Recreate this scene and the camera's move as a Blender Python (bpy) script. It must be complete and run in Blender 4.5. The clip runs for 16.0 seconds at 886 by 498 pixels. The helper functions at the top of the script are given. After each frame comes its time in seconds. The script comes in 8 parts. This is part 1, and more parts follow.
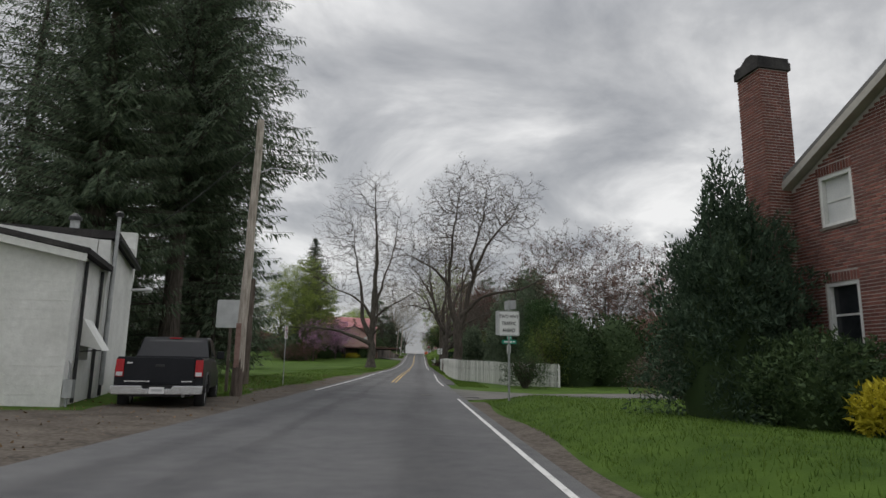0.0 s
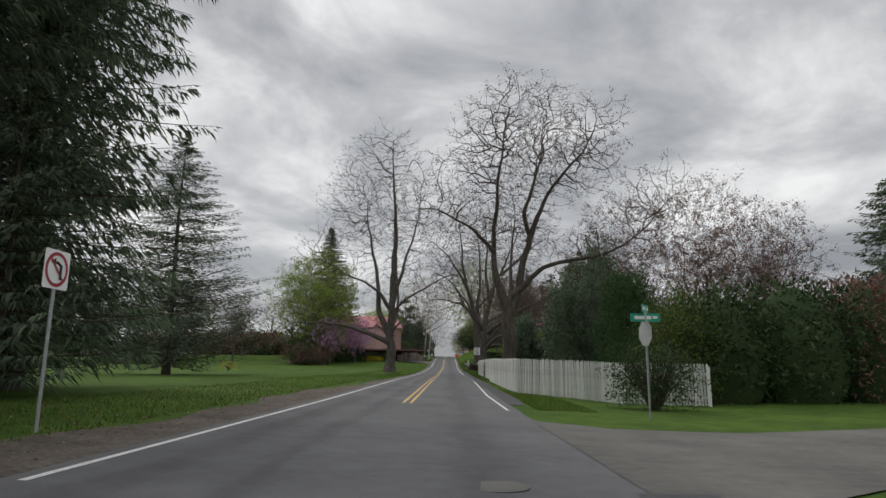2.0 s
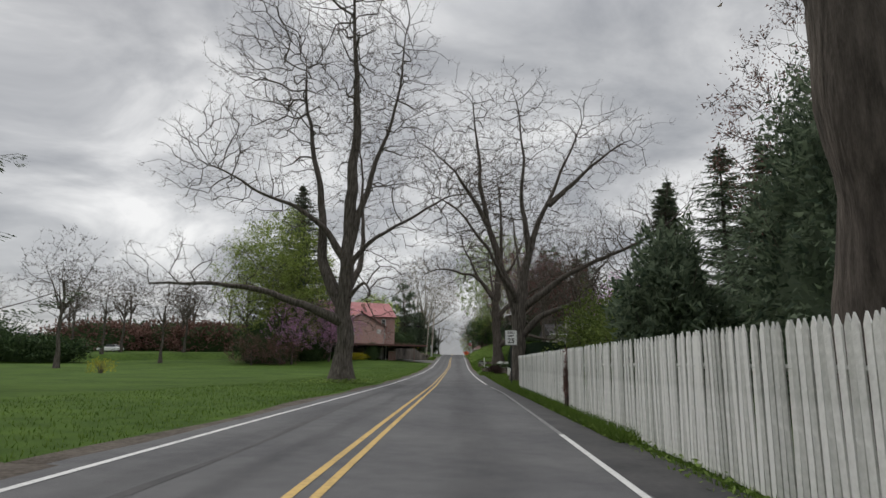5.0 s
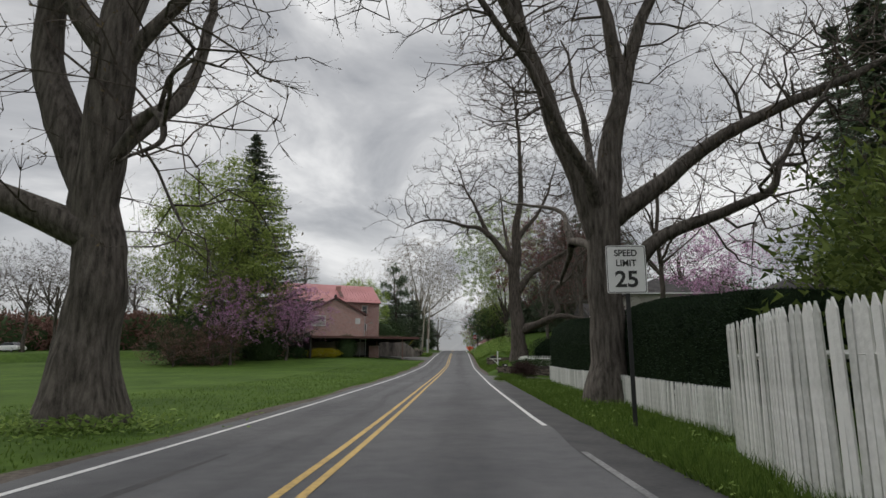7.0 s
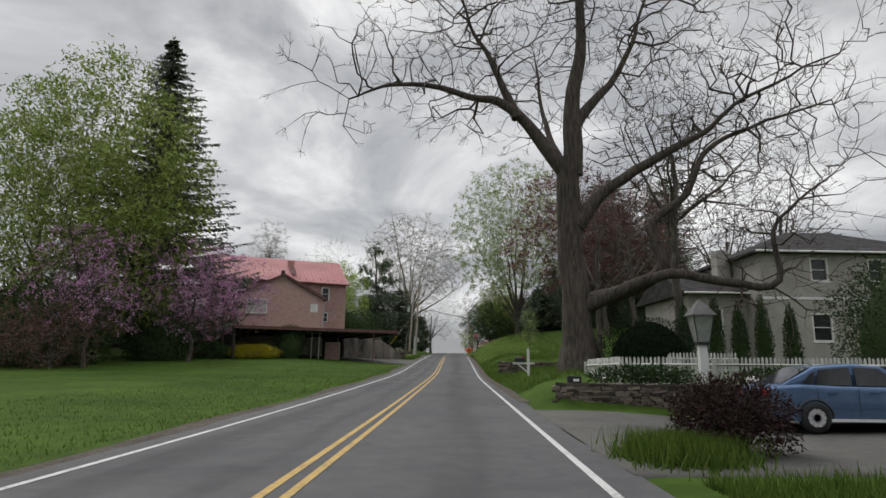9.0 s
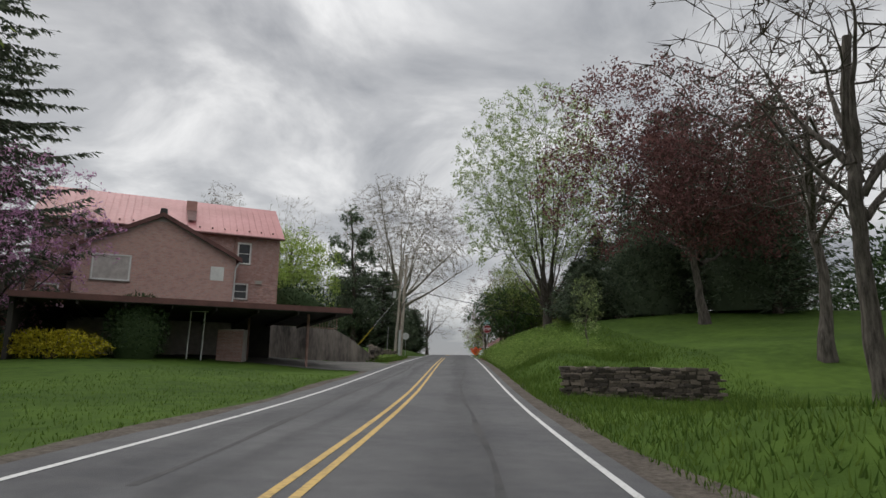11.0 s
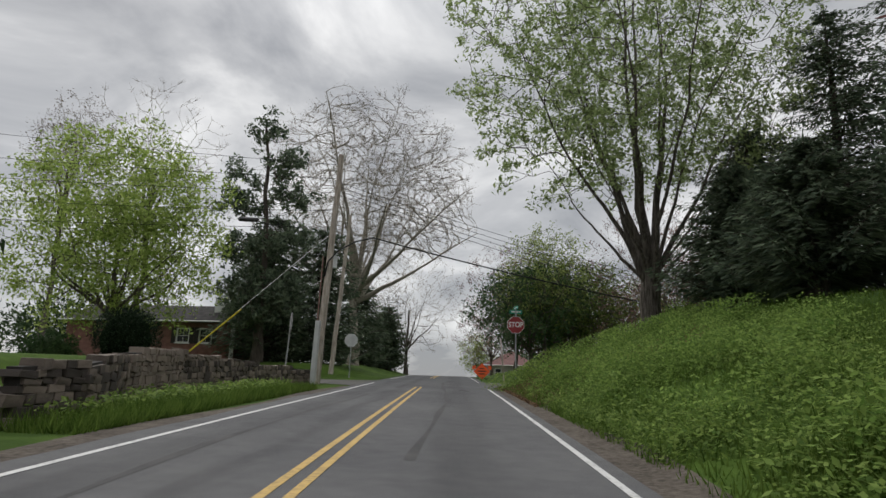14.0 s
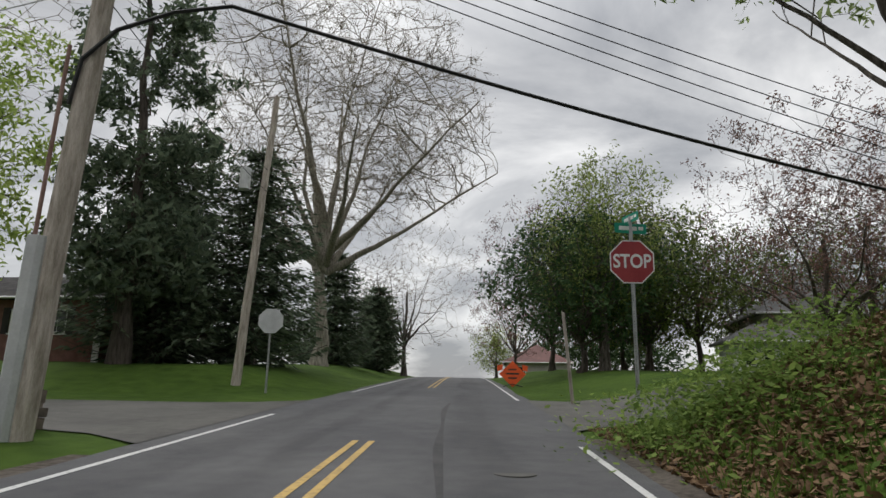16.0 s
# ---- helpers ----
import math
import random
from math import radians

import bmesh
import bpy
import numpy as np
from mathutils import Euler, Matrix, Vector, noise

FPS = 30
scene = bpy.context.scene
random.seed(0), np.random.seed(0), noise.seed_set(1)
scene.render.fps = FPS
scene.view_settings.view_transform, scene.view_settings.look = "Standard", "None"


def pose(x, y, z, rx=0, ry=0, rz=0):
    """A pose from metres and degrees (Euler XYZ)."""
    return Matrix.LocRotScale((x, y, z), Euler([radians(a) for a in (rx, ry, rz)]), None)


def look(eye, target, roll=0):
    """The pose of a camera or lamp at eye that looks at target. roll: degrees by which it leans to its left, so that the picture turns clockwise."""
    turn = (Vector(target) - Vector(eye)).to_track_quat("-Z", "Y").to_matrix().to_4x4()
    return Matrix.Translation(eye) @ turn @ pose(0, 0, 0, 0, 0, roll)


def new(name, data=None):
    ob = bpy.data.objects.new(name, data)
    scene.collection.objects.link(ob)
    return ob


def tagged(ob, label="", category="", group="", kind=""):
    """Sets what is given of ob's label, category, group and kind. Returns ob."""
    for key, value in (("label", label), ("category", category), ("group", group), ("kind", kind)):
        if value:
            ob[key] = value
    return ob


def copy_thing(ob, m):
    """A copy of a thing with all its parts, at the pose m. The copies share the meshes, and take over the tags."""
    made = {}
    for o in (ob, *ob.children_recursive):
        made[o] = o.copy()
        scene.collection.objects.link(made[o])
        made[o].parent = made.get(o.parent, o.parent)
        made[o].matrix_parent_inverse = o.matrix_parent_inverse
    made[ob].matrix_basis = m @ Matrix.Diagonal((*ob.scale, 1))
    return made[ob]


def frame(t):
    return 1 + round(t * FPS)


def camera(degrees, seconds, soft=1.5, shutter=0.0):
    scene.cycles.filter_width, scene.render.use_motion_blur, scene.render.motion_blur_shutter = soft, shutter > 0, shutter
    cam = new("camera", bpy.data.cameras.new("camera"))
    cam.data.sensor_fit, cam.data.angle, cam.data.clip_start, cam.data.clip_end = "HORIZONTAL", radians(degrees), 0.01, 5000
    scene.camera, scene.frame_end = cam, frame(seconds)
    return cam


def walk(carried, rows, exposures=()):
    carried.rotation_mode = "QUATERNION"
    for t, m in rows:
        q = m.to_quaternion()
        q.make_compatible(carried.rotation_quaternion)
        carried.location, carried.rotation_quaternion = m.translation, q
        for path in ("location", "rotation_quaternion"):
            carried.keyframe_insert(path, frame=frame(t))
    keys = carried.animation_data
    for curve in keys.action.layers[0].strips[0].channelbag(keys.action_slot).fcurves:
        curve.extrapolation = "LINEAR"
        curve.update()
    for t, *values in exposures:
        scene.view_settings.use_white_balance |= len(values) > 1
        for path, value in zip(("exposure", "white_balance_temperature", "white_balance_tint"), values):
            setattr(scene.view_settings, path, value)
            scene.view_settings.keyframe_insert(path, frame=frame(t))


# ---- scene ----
cam = camera(70.0, 16.0)

# seconds, place of the lens in metres, heading to the left, pitch and lean in degrees
PATH = [
    (0.0, 1.34, -0.00, 1.21, -1.95, 10.58, 0.93),
    (0.5, 1.29, 5.15, 1.19, -1.08, 10.66, 0.72),
    (1.0, 1.25, 10.39, 1.20, -0.39, 10.76, 0.64),
    (1.5, 1.20, 15.58, 1.22, 0.23, 10.86, 0.62),
    (2.0, 1.07, 20.83, 1.23, 0.60, 10.89, 0.43),
    (2.5, 0.99, 26.43, 1.25, 0.80, 10.88, 0.38),
    (3.0, 0.90, 32.60, 1.29, 0.87, 10.92, 0.38),
    (3.5, 0.96, 39.04, 1.32, 1.05, 10.99, 0.40),
    (6.0, 1.31, 73.15, 1.75, 1.48, 10.77, 0.32),
    (6.5, 1.43, 80.37, 1.79, 1.55, 10.74, -0.07),
    (7.0, 1.36, 86.94, 1.82, 1.44, 10.65, -0.38),
    (7.5, 1.35, 93.96, 1.88, 1.42, 10.79, -0.00),
    (8.0, 1.35, 101.06, 1.93, 1.34, 10.90, 0.12),
    (8.5, 1.32, 108.10, 2.04, 1.25, 10.98, 0.29),
    (9.0, 1.37, 115.17, 2.16, 1.28, 11.04, 0.45),
    (9.5, 1.32, 122.23, 2.30, 1.12, 11.04, 0.53),
    (12.0, 1.22, 157.86, 3.02, 1.72, 11.88, 0.71),
    (12.5, 1.14, 163.82, 3.28, 1.38, 12.18, 0.96),
    (13.0, 1.14, 169.82, 3.60, 1.22, 12.48, 1.05),
    (13.5, 1.23, 176.13, 3.94, 1.19, 12.77, 1.41),
    (14.0, 1.21, 182.29, 4.30, 1.10, 12.90, 1.70),
    (14.5, 1.29, 187.90, 4.62, 1.37, 12.88, 1.63),
    (15.0, 1.34, 193.19, 4.89, 1.69, 12.82, 1.51),
    (15.5, 1.26, 198.00, 5.12, 1.84, 12.77, 1.03),
    (16.0, 1.18, 202.30, 5.33, 2.05, 12.59, 1.07),
]


def carried_pose(x, y, z, yaw, pitch, lean):
    a, b = radians(yaw), radians(pitch)
    ahead = Vector((-math.sin(a) * math.cos(b), math.cos(a) * math.cos(b), math.sin(b)))
    eye = Vector((x, y, z))
    return look(eye, eye + ahead * 2, lean)


EXPOSURE = [(0.0, -0.02), (3.5, 0.02), (6.5, 0.0), (8.5, 0.08), (12.5, 0.02), (14.5, 0.10), (15.5, 0.16), (16.0, 0.18)]
walk(cam, [(r[0], carried_pose(*r[1:])) for r in PATH], EXPOSURE)

# ---- sky and sun: an overcast afternoon ----
world = bpy.data.worlds.new("world")
scene.world = world
world.use_nodes = True
wn, wl = world.node_tree.nodes, world.node_tree.links
for n in list(wn):
    wn.remove(n)


def wnode(kind, **kw):
    n = wn.new(kind)
    for k, v in kw.items():
        if k in n.inputs:
            n.inputs[k].default_value = v
    return n


SUN_ELEV, SUN_TURN = radians(48), radians(-35)
sky = wn.new("ShaderNodeTexSky")
sky.sky_type, sky.sun_disc = "NISHITA", False
sky.sun_elevation, sky.sun_rotation = SUN_ELEV, SUN_TURN
coord = wn.new("ShaderNodeTexCoord")
sep = wn.new("ShaderNodeSeparateXYZ")
wl.new(coord.outputs["Generated"], sep.inputs[0])


def wmath(op, a, b=None):
    n = wn.new("ShaderNodeMath")
    n.operation = op
    for i, v in enumerate((a, b)):
        if v is None:
            continue
        if isinstance(v, (int, float)):
            n.inputs[i].default_value = v
        else:
            wl.new(v, n.inputs[i])
    return n.outputs[0]


# clouds lie on a flat deck, so that they shrink towards the horizon
height = wmath("ADD", wmath("MAXIMUM", sep.outputs[2], 0.0), 0.34)
deck = wn.new("ShaderNodeCombineXYZ")
wl.new(wmath("DIVIDE", sep.outputs[0], height), deck.inputs[0])
wl.new(wmath("DIVIDE", sep.outputs[1], height), deck.inputs[1])
clouds = wnode("ShaderNodeTexNoise", Scale=2.1, Detail=8.0, Roughness=0.55, Distortion=0.5)
wl.new(deck.outputs[0], clouds.inputs["Vector"])
ramp = wn.new("ShaderNodeValToRGB")
stops = ramp.color_ramp
stops.elements[0].position, stops.elements[0].color = 0.34, (0.30, 0.31, 0.33, 1)
stops.elements[1].position, stops.elements[1].color = 0.66, (0.92, 0.915, 0.905, 1)
mid = stops.elements.new(0.50)
mid.color = (0.53, 0.535, 0.545, 1)
wl.new(clouds.outputs["Fac"], ramp.inputs[0])
both = wn.new("ShaderNodeMixRGB")
both.inputs[0].default_value = 0.93
dim = wn.new("ShaderNodeMixRGB")
dim.blend_type, dim.inputs[0].default_value, dim.inputs[2].default_value = "MULTIPLY", 1.0, (0.1, 0.1, 0.1, 1)
wl.new(sky.outputs[0], dim.inputs[1])
wl.new(dim.outputs[0], both.inputs[1])
wl.new(ramp.outputs[0], both.inputs[2])
# an overcast sky is about twice as bright overhead as lower down
overhead = wn.new("ShaderNodeMapRange")
overhead.interpolation_type = "SMOOTHSTEP"
for i, v in enumerate((None, 0.45, 1.0, 1.0, 2.6)):
    if v is not None:
        overhead.inputs[i].default_value = v
wl.new(sep.outputs[2], overhead.inputs[0])
back = wnode("ShaderNodeBackground")
wl.new(overhead.outputs[0], back.inputs[1])
wl.new(both.outputs[0], back.inputs[0])
wl.new(back.outputs[0], wn.new("ShaderNodeOutputWorld").inputs[0])

sun = new("sun", bpy.data.lights.new("sun", "SUN"))
sun.data.energy, sun.data.angle, sun.data.color = 1.2, radians(25), (1.0, 0.97, 0.92)
sun.matrix_world = look((0, 0, 60), (0 - 60 * math.sin(SUN_TURN), -60 * math.cos(SUN_TURN), 60 - 60 * math.tan(SUN_ELEV)))
scene.view_settings.exposure = 0.08

# ---- materials ----
def material(name, low, high, scale=4.0, rough=0.85, bump=0.0, bump_scale=40.0, metal=0.0, fine=0.35, spread=(0.35, 0.65), island=0.0, through_light=0.0, piece=0.0, spec=None, stretch=None):
    """A surface whose colour runs from low to high in stains of the given scale with finer grain over them."""
    m = bpy.data.materials.new(name)
    m.use_nodes = True
    nodes, links = m.node_tree.nodes, m.node_tree.links
    bsdf = nodes["Principled BSDF"]
    bsdf.inputs["Roughness"].default_value, bsdf.inputs["Metallic"].default_value = rough, metal
    if spec is not None:
        bsdf.inputs["Specular IOR Level"].default_value = spec
    place = nodes.new("ShaderNodeTexCoord").outputs["Object"]
    if stretch:
        # stains that rain has drawn out downwards
        mapping = nodes.new("ShaderNodeMapping")
        mapping.inputs["Scale"].default_value = stretch
        links.new(place, mapping.inputs[0])
        place = mapping.outputs[0]

    def noise_at(s, detail=5.0):
        n = nodes.new("ShaderNodeTexNoise")
        n.inputs["Scale"].default_value, n.inputs["Detail"].default_value = s, detail
        links.new(place, n.inputs["Vector"])
        return n.outputs["Fac"]

    def blend(a, b, fac):
        n = nodes.new("ShaderNodeMath")
        n.operation = "MULTIPLY_ADD"
        links.new(b, n.inputs[0])
        n.inputs[1].default_value = fac
        s = nodes.new("ShaderNodeMath")
        s.operation = "MULTIPLY"
        links.new(a, s.inputs[0])
        s.inputs[1].default_value = 1 - fac
        links.new(s.outputs[0], n.inputs[2])
        return n.outputs[0]

    fac = blend(noise_at(scale), noise_at(scale * 9), fine)
    if island:
        fac = blend(fac, nodes.new("ShaderNodeNewGeometry").outputs["Random Per Island"], island)
    if piece:
        fac = blend(fac, nodes.new("ShaderNodeObjectInfo").outputs["Random"], piece)
    r = nodes.new("ShaderNodeValToRGB")
    r.color_ramp.elements[0].position, r.color_ramp.elements[0].color = spread[0], (*low, 1)
    r.color_ramp.elements[1].position, r.color_ramp.elements[1].color = spread[1], (*high, 1)
    links.new(fac, r.inputs[0])
    links.new(r.outputs[0], bsdf.inputs["Base Color"])
    if bump:
        b = nodes.new("ShaderNodeBump")
        b.inputs["Strength"].default_value, b.inputs["Distance"].default_value = bump, 0.02
        links.new(noise_at(bump_scale), b.inputs["Height"])
        links.new(b.outputs[0], bsdf.inputs["Normal"])
    if through_light:
        t = nodes.new("ShaderNodeBsdfTranslucent")
        links.new(r.outputs[0], t.inputs[0])
        mix = nodes.new("ShaderNodeMixShader")
        mix.inputs[0].default_value = through_light
        links.new(bsdf.outputs[0], mix.inputs[1])
        links.new(t.outputs[0], mix.inputs[2])
        links.new(mix.outputs[0], nodes["Material Output"].inputs[0])
    return m


def leaf_material(name, low, high, light=0.3):
    return material(name, low, high, scale=0.6, rough=0.7, island=0.55, through_light=light, spread=(0.25, 0.75), spec=0.08)


def bark_material(name, low, high):
    """Ridged bark: noise drawn out along the trunk."""
    m = material(name, low, high, scale=1.0, rough=0.95, bump=0.0, spec=0.1, stretch=(11, 11, 1.7), fine=0.3, spread=(0.36, 0.64))
    nodes, links = m.node_tree.nodes, m.node_tree.links
    mapping = nodes.new("ShaderNodeMapping")
    mapping.inputs["Scale"].default_value = (16, 16, 2.2)
    links.new(nodes.new("ShaderNodeTexCoord").outputs["Object"], mapping.inputs[0])
    n = nodes.new("ShaderNodeTexNoise")
    n.inputs["Scale"].default_value, n.inputs["Detail"].default_value = 1.0, 4.0
    links.new(mapping.outputs[0], n.inputs["Vector"])
    b = nodes.new("ShaderNodeBump")
    b.inputs["Strength"].default_value, b.inputs["Distance"].default_value = 1.0, 0.06
    links.new(n.outputs["Fac"], b.inputs["Height"])
    links.new(b.outputs[0], nodes["Principled BSDF"].inputs["Normal"])
    return m


ASPHALT = material("asphalt", (0.075, 0.075, 0.08), (0.118, 0.117, 0.119), scale=0.35, rough=0.9, bump=0.5, bump_scale=90, fine=0.4, spec=0.3)
def worn_across(m, places, depth):
    """Darker oily bands along a road, at the given places across it (left, right), with wandering soft edges."""
    nodes, links = m.node_tree.nodes, m.node_tree.links
    bsdf = nodes["Principled BSDF"]
    source = bsdf.inputs["Base Color"].links[0].from_socket
    split = nodes.new("ShaderNodeSeparateXYZ")
    here = nodes.new("ShaderNodeTexCoord").outputs["Object"]
    links.new(here, split.inputs[0])
    mapping = nodes.new("ShaderNodeMapping")
    mapping.inputs["Scale"].default_value = (0.9, 0.12, 0.9)
    links.new(here, mapping.inputs[0])
    n = nodes.new("ShaderNodeTexNoise")
    n.inputs["Scale"].default_value, n.inputs["Detail"].default_value = 1.6, 4.0
    links.new(mapping.outputs[0], n.inputs["Vector"])

    def calc(op, a, b):
        c = nodes.new("ShaderNodeMath")
        c.operation = op
        for i, v in enumerate((a, b)):
            if isinstance(v, (int, float)):
                c.inputs[i].default_value = v
            else:
                links.new(v, c.inputs[i])
        return c.outputs[0]
    across = calc("ADD", split.outputs[0], calc("MULTIPLY", calc("SUBTRACT", n.outputs["Fac"], 0.5), 1.1))
    total = None
    for x, half in places:
        off = calc("DIVIDE", calc("SUBTRACT", across, x), half)
        band = calc("DIVIDE", 1.0, calc("ADD", 1.0, calc("POWER", calc("ABSOLUTE", off, 0.0), 4.0)))
        total = band if total is None else calc("MAXIMUM", total, band)
    total = calc("MULTIPLY", total, calc("MULTIPLY", n.outputs["Fac"], depth * 2))
    mix = nodes.new("ShaderNodeMixRGB")
    mix.blend_type = "MULTIPLY"
    mix.inputs[2].default_value = (0.45, 0.45, 0.46, 1)
    links.new(total, mix.inputs[0])
    links.new(source, mix.inputs[1])
    links.new(mix.outputs[0], bsdf.inputs["Base Color"])


worn_across(ASPHALT, ((-2.05, 0.28), (1.45, 0.45), (-1.0, 0.2)), 0.42)
ASPHALT_OLD = material("asphalt_old", (0.08, 0.078, 0.073), (0.14, 0.135, 0.124), scale=0.5, rough=0.95, bump=0.5, bump_scale=70, spec=0.2)
TAR = material("tar", (0.028, 0.028, 0.03), (0.062, 0.06, 0.06), scale=1.5, rough=0.8, spec=0.3)
GRAVEL = material("gravel", (0.055, 0.047, 0.04), (0.145, 0.125, 0.105), scale=1.4, rough=1, bump=1.0, bump_scale=35, fine=0.6, spec=0.1)
LINE_WHITE = material("line_white", (0.27, 0.27, 0.265), (0.56, 0.56, 0.545), scale=2.2, rough=0.8, fine=0.6, spread=(0.3, 0.5))
LINE_WORN = material("line_worn", (0.085, 0.085, 0.087), (0.27, 0.27, 0.265), scale=2.2, rough=0.85, fine=0.6, spread=(0.35, 0.75))
LINE_YELLOW = material("line_yellow", (0.25, 0.175, 0.07), (0.50, 0.335, 0.10), scale=1.6, rough=0.8, fine=0.6, spread=(0.3, 0.55))
LAWN = material("lawn", (0.029, 0.057, 0.009), (0.070, 0.118, 0.019), scale=0.22, rough=1, bump=0.9, bump_scale=30, fine=0.45, spec=0.1)
GRASS = leaf_material("grass_blade", (0.048, 0.092, 0.016), (0.135, 0.20, 0.042), 0.5)
WEED = leaf_material("weed_leaf", (0.09, 0.15, 0.034), (0.25, 0.34, 0.09), 0.45)
NETTLE = leaf_material("nettle_leaf", (0.09, 0.16, 0.034), (0.27, 0.38, 0.10), 0.5)
DEAD_LEAF = leaf_material("dead_leaf", (0.09, 0.055, 0.03), (0.26, 0.17, 0.10), 0.1)
DRY_LEAF = leaf_material("dry_leaf", (0.075, 0.06, 0.045), (0.17, 0.14, 0.11), 0.1)
BARK = bark_material("bark_gray", (0.045, 0.039, 0.034), (0.17, 0.15, 0.13))
BARK_DARK = bark_material("bark_dark", (0.05, 0.043, 0.037), (0.13, 0.11, 0.095))
BARK_PALE = bark_material("bark_pale", (0.16, 0.14, 0.11), (0.40, 0.37, 0.31))
TWIG = material("twig", (0.06, 0.05, 0.043), (0.14, 0.117, 0.10), scale=3, rough=0.95, spec=0.1)
TWIG_PALE = material("twig_pale", (0.18, 0.15, 0.12), (0.36, 0.32, 0.26), scale=3, rough=0.95, spec=0.1)
NEEDLE = leaf_material("needle_dark", (0.055, 0.08, 0.054), (0.18, 0.225, 0.145), 0.35)
NEEDLE_SOFT = leaf_material("needle_soft", (0.06, 0.08, 0.056), (0.17, 0.20, 0.14), 0.3)
YEW = leaf_material("yew_leaf", (0.023, 0.042, 0.02), (0.08, 0.12, 0.05), 0.15)
JUNIPER = leaf_material("juniper_leaf", (0.03, 0.052, 0.034), (0.085, 0.125, 0.078), 0.15)
ARBOR = leaf_material("arborvitae_leaf", (0.03, 0.065, 0.026), (0.085, 0.14, 0.055), 0.2)
SPRING = leaf_material("spring_leaf", (0.12, 0.165, 0.038), (0.32, 0.385, 0.115), 0.4)
FRESH = leaf_material("fresh_leaf", (0.17, 0.25, 0.05), (0.42, 0.52, 0.15), 0.5)
MAPLE_LEAF = leaf_material("young_leaf", (0.16, 0.22, 0.08), (0.40, 0.48, 0.22), 0.5)
BUD = leaf_material("bud", (0.08, 0.06, 0.04), (0.18, 0.14, 0.08), 0.3)
PINK = leaf_material("redbud_flower", (0.36, 0.16, 0.31), (0.70, 0.42, 0.62), 0.35)
BLUSH = leaf_material("rose_leaf", (0.11, 0.063, 0.052), (0.25, 0.145, 0.12), 0.2)
PURPLE = leaf_material("purple_leaf", (0.08, 0.04, 0.038), (0.24, 0.12, 0.115), 0.4)
YELLOW_LEAF = leaf_material("yellow_leaf", (0.30, 0.26, 0.02), (0.55, 0.48, 0.05), 0.3)
FENCE_PAINT = material("fence_paint", (0.36, 0.37, 0.335), (0.70, 0.70, 0.665), scale=1.3, rough=0.75, bump=0.25, bump_scale=30, fine=0.5, piece=0.3, spread=(0.28, 0.6))
WHITE = material("white_paint", (0.62, 0.62, 0.60), (0.80, 0.80, 0.78), scale=1.5, rough=0.6)
MASONRY = material("painted_masonry", (0.62, 0.62, 0.59), (0.82, 0.82, 0.79), scale=0.8, rough=0.85, bump=0.3, bump_scale=20, fine=0.4)
BRICK = material("brick_red", (0.13, 0.045, 0.035), (0.32, 0.12, 0.09), scale=3, rough=0.9, bump=0.3, bump_scale=60, island=0.35, piece=0.35)
BRICK_PALE = material("brick_faded", (0.34, 0.18, 0.16), (0.58, 0.36, 0.31), scale=3, rough=0.9, bump=0.3, bump_scale=60, island=0.35, piece=0.35)
MORTAR = material("mortar", (0.38, 0.34, 0.32), (0.56, 0.52, 0.49), scale=3, rough=0.95)
ROOF_RED = material("roof_red", (0.36, 0.125, 0.125), (0.47, 0.19, 0.19), scale=0.5, rough=0.6)
ROOF_DARK = material("roof_dark", (0.035, 0.034, 0.035), (0.085, 0.08, 0.078), scale=2, rough=1.0, bump=0.4, bump_scale=15, spec=0.05)
ROOF_GRAY = material("roof_gray", (0.10, 0.10, 0.10), (0.19, 0.185, 0.18), scale=2, rough=0.9, bump=0.4, bump_scale=15)
SIDING = material("siding_gray", (0.30, 0.28, 0.25), (0.43, 0.41, 0.37), scale=1, rough=0.7)
STONE = material("stone", (0.055, 0.045, 0.038), (0.24, 0.195, 0.16), scale=2.0, rough=0.95, bump=0.6, bump_scale=12, piece=0.4, island=0.3)
CONCRETE = material("concrete", (0.04, 0.035, 0.031), (0.27, 0.235, 0.205), scale=1.0, rough=0.95, bump=0.25, bump_scale=25, fine=0.25, stretch=(0.9, 0.9, 0.25))
OLIVE_LEAF = leaf_material("olive_leaf", (0.05, 0.075, 0.02), (0.17, 0.215, 0.058), 0.3)
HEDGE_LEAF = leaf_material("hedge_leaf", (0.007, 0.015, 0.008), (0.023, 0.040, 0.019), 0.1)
# near-black without gloss: the shade deep between leaves, put into the colour
HEDGE_CORE_SHADE = material("hedge_core_shade", (0.005, 0.009, 0.005), (0.014, 0.022, 0.011), scale=3, rough=1, spec=0.0, bump=1.0, bump_scale=25)
BARBERRY = leaf_material("barberry_leaf", (0.022, 0.013, 0.012), (0.075, 0.045, 0.04), 0.1)
BRICK_BROWN = material("brick_brown", (0.15, 0.07, 0.056), (0.27, 0.135, 0.11), scale=3, rough=0.9, bump=0.3, bump_scale=12)
POLE_WOOD = bark_material("pole_wood", (0.27, 0.235, 0.195), (0.56, 0.50, 0.44))
OLD_WOOD = bark_material("pole_wood_dark", (0.07, 0.055, 0.045), (0.17, 0.14, 0.12))
GALV = material("galvanized", (0.33, 0.34, 0.34), (0.50, 0.51, 0.51), scale=6, rough=0.55, metal=0.6)
SIGN_BACK = material("sign_back", (0.45, 0.46, 0.46), (0.58, 0.59, 0.59), scale=3, rough=0.5, metal=0.3)
SIGN_WHITE = material("sign_white", (0.72, 0.72, 0.71), (0.80, 0.80, 0.79), scale=3, rough=0.45)
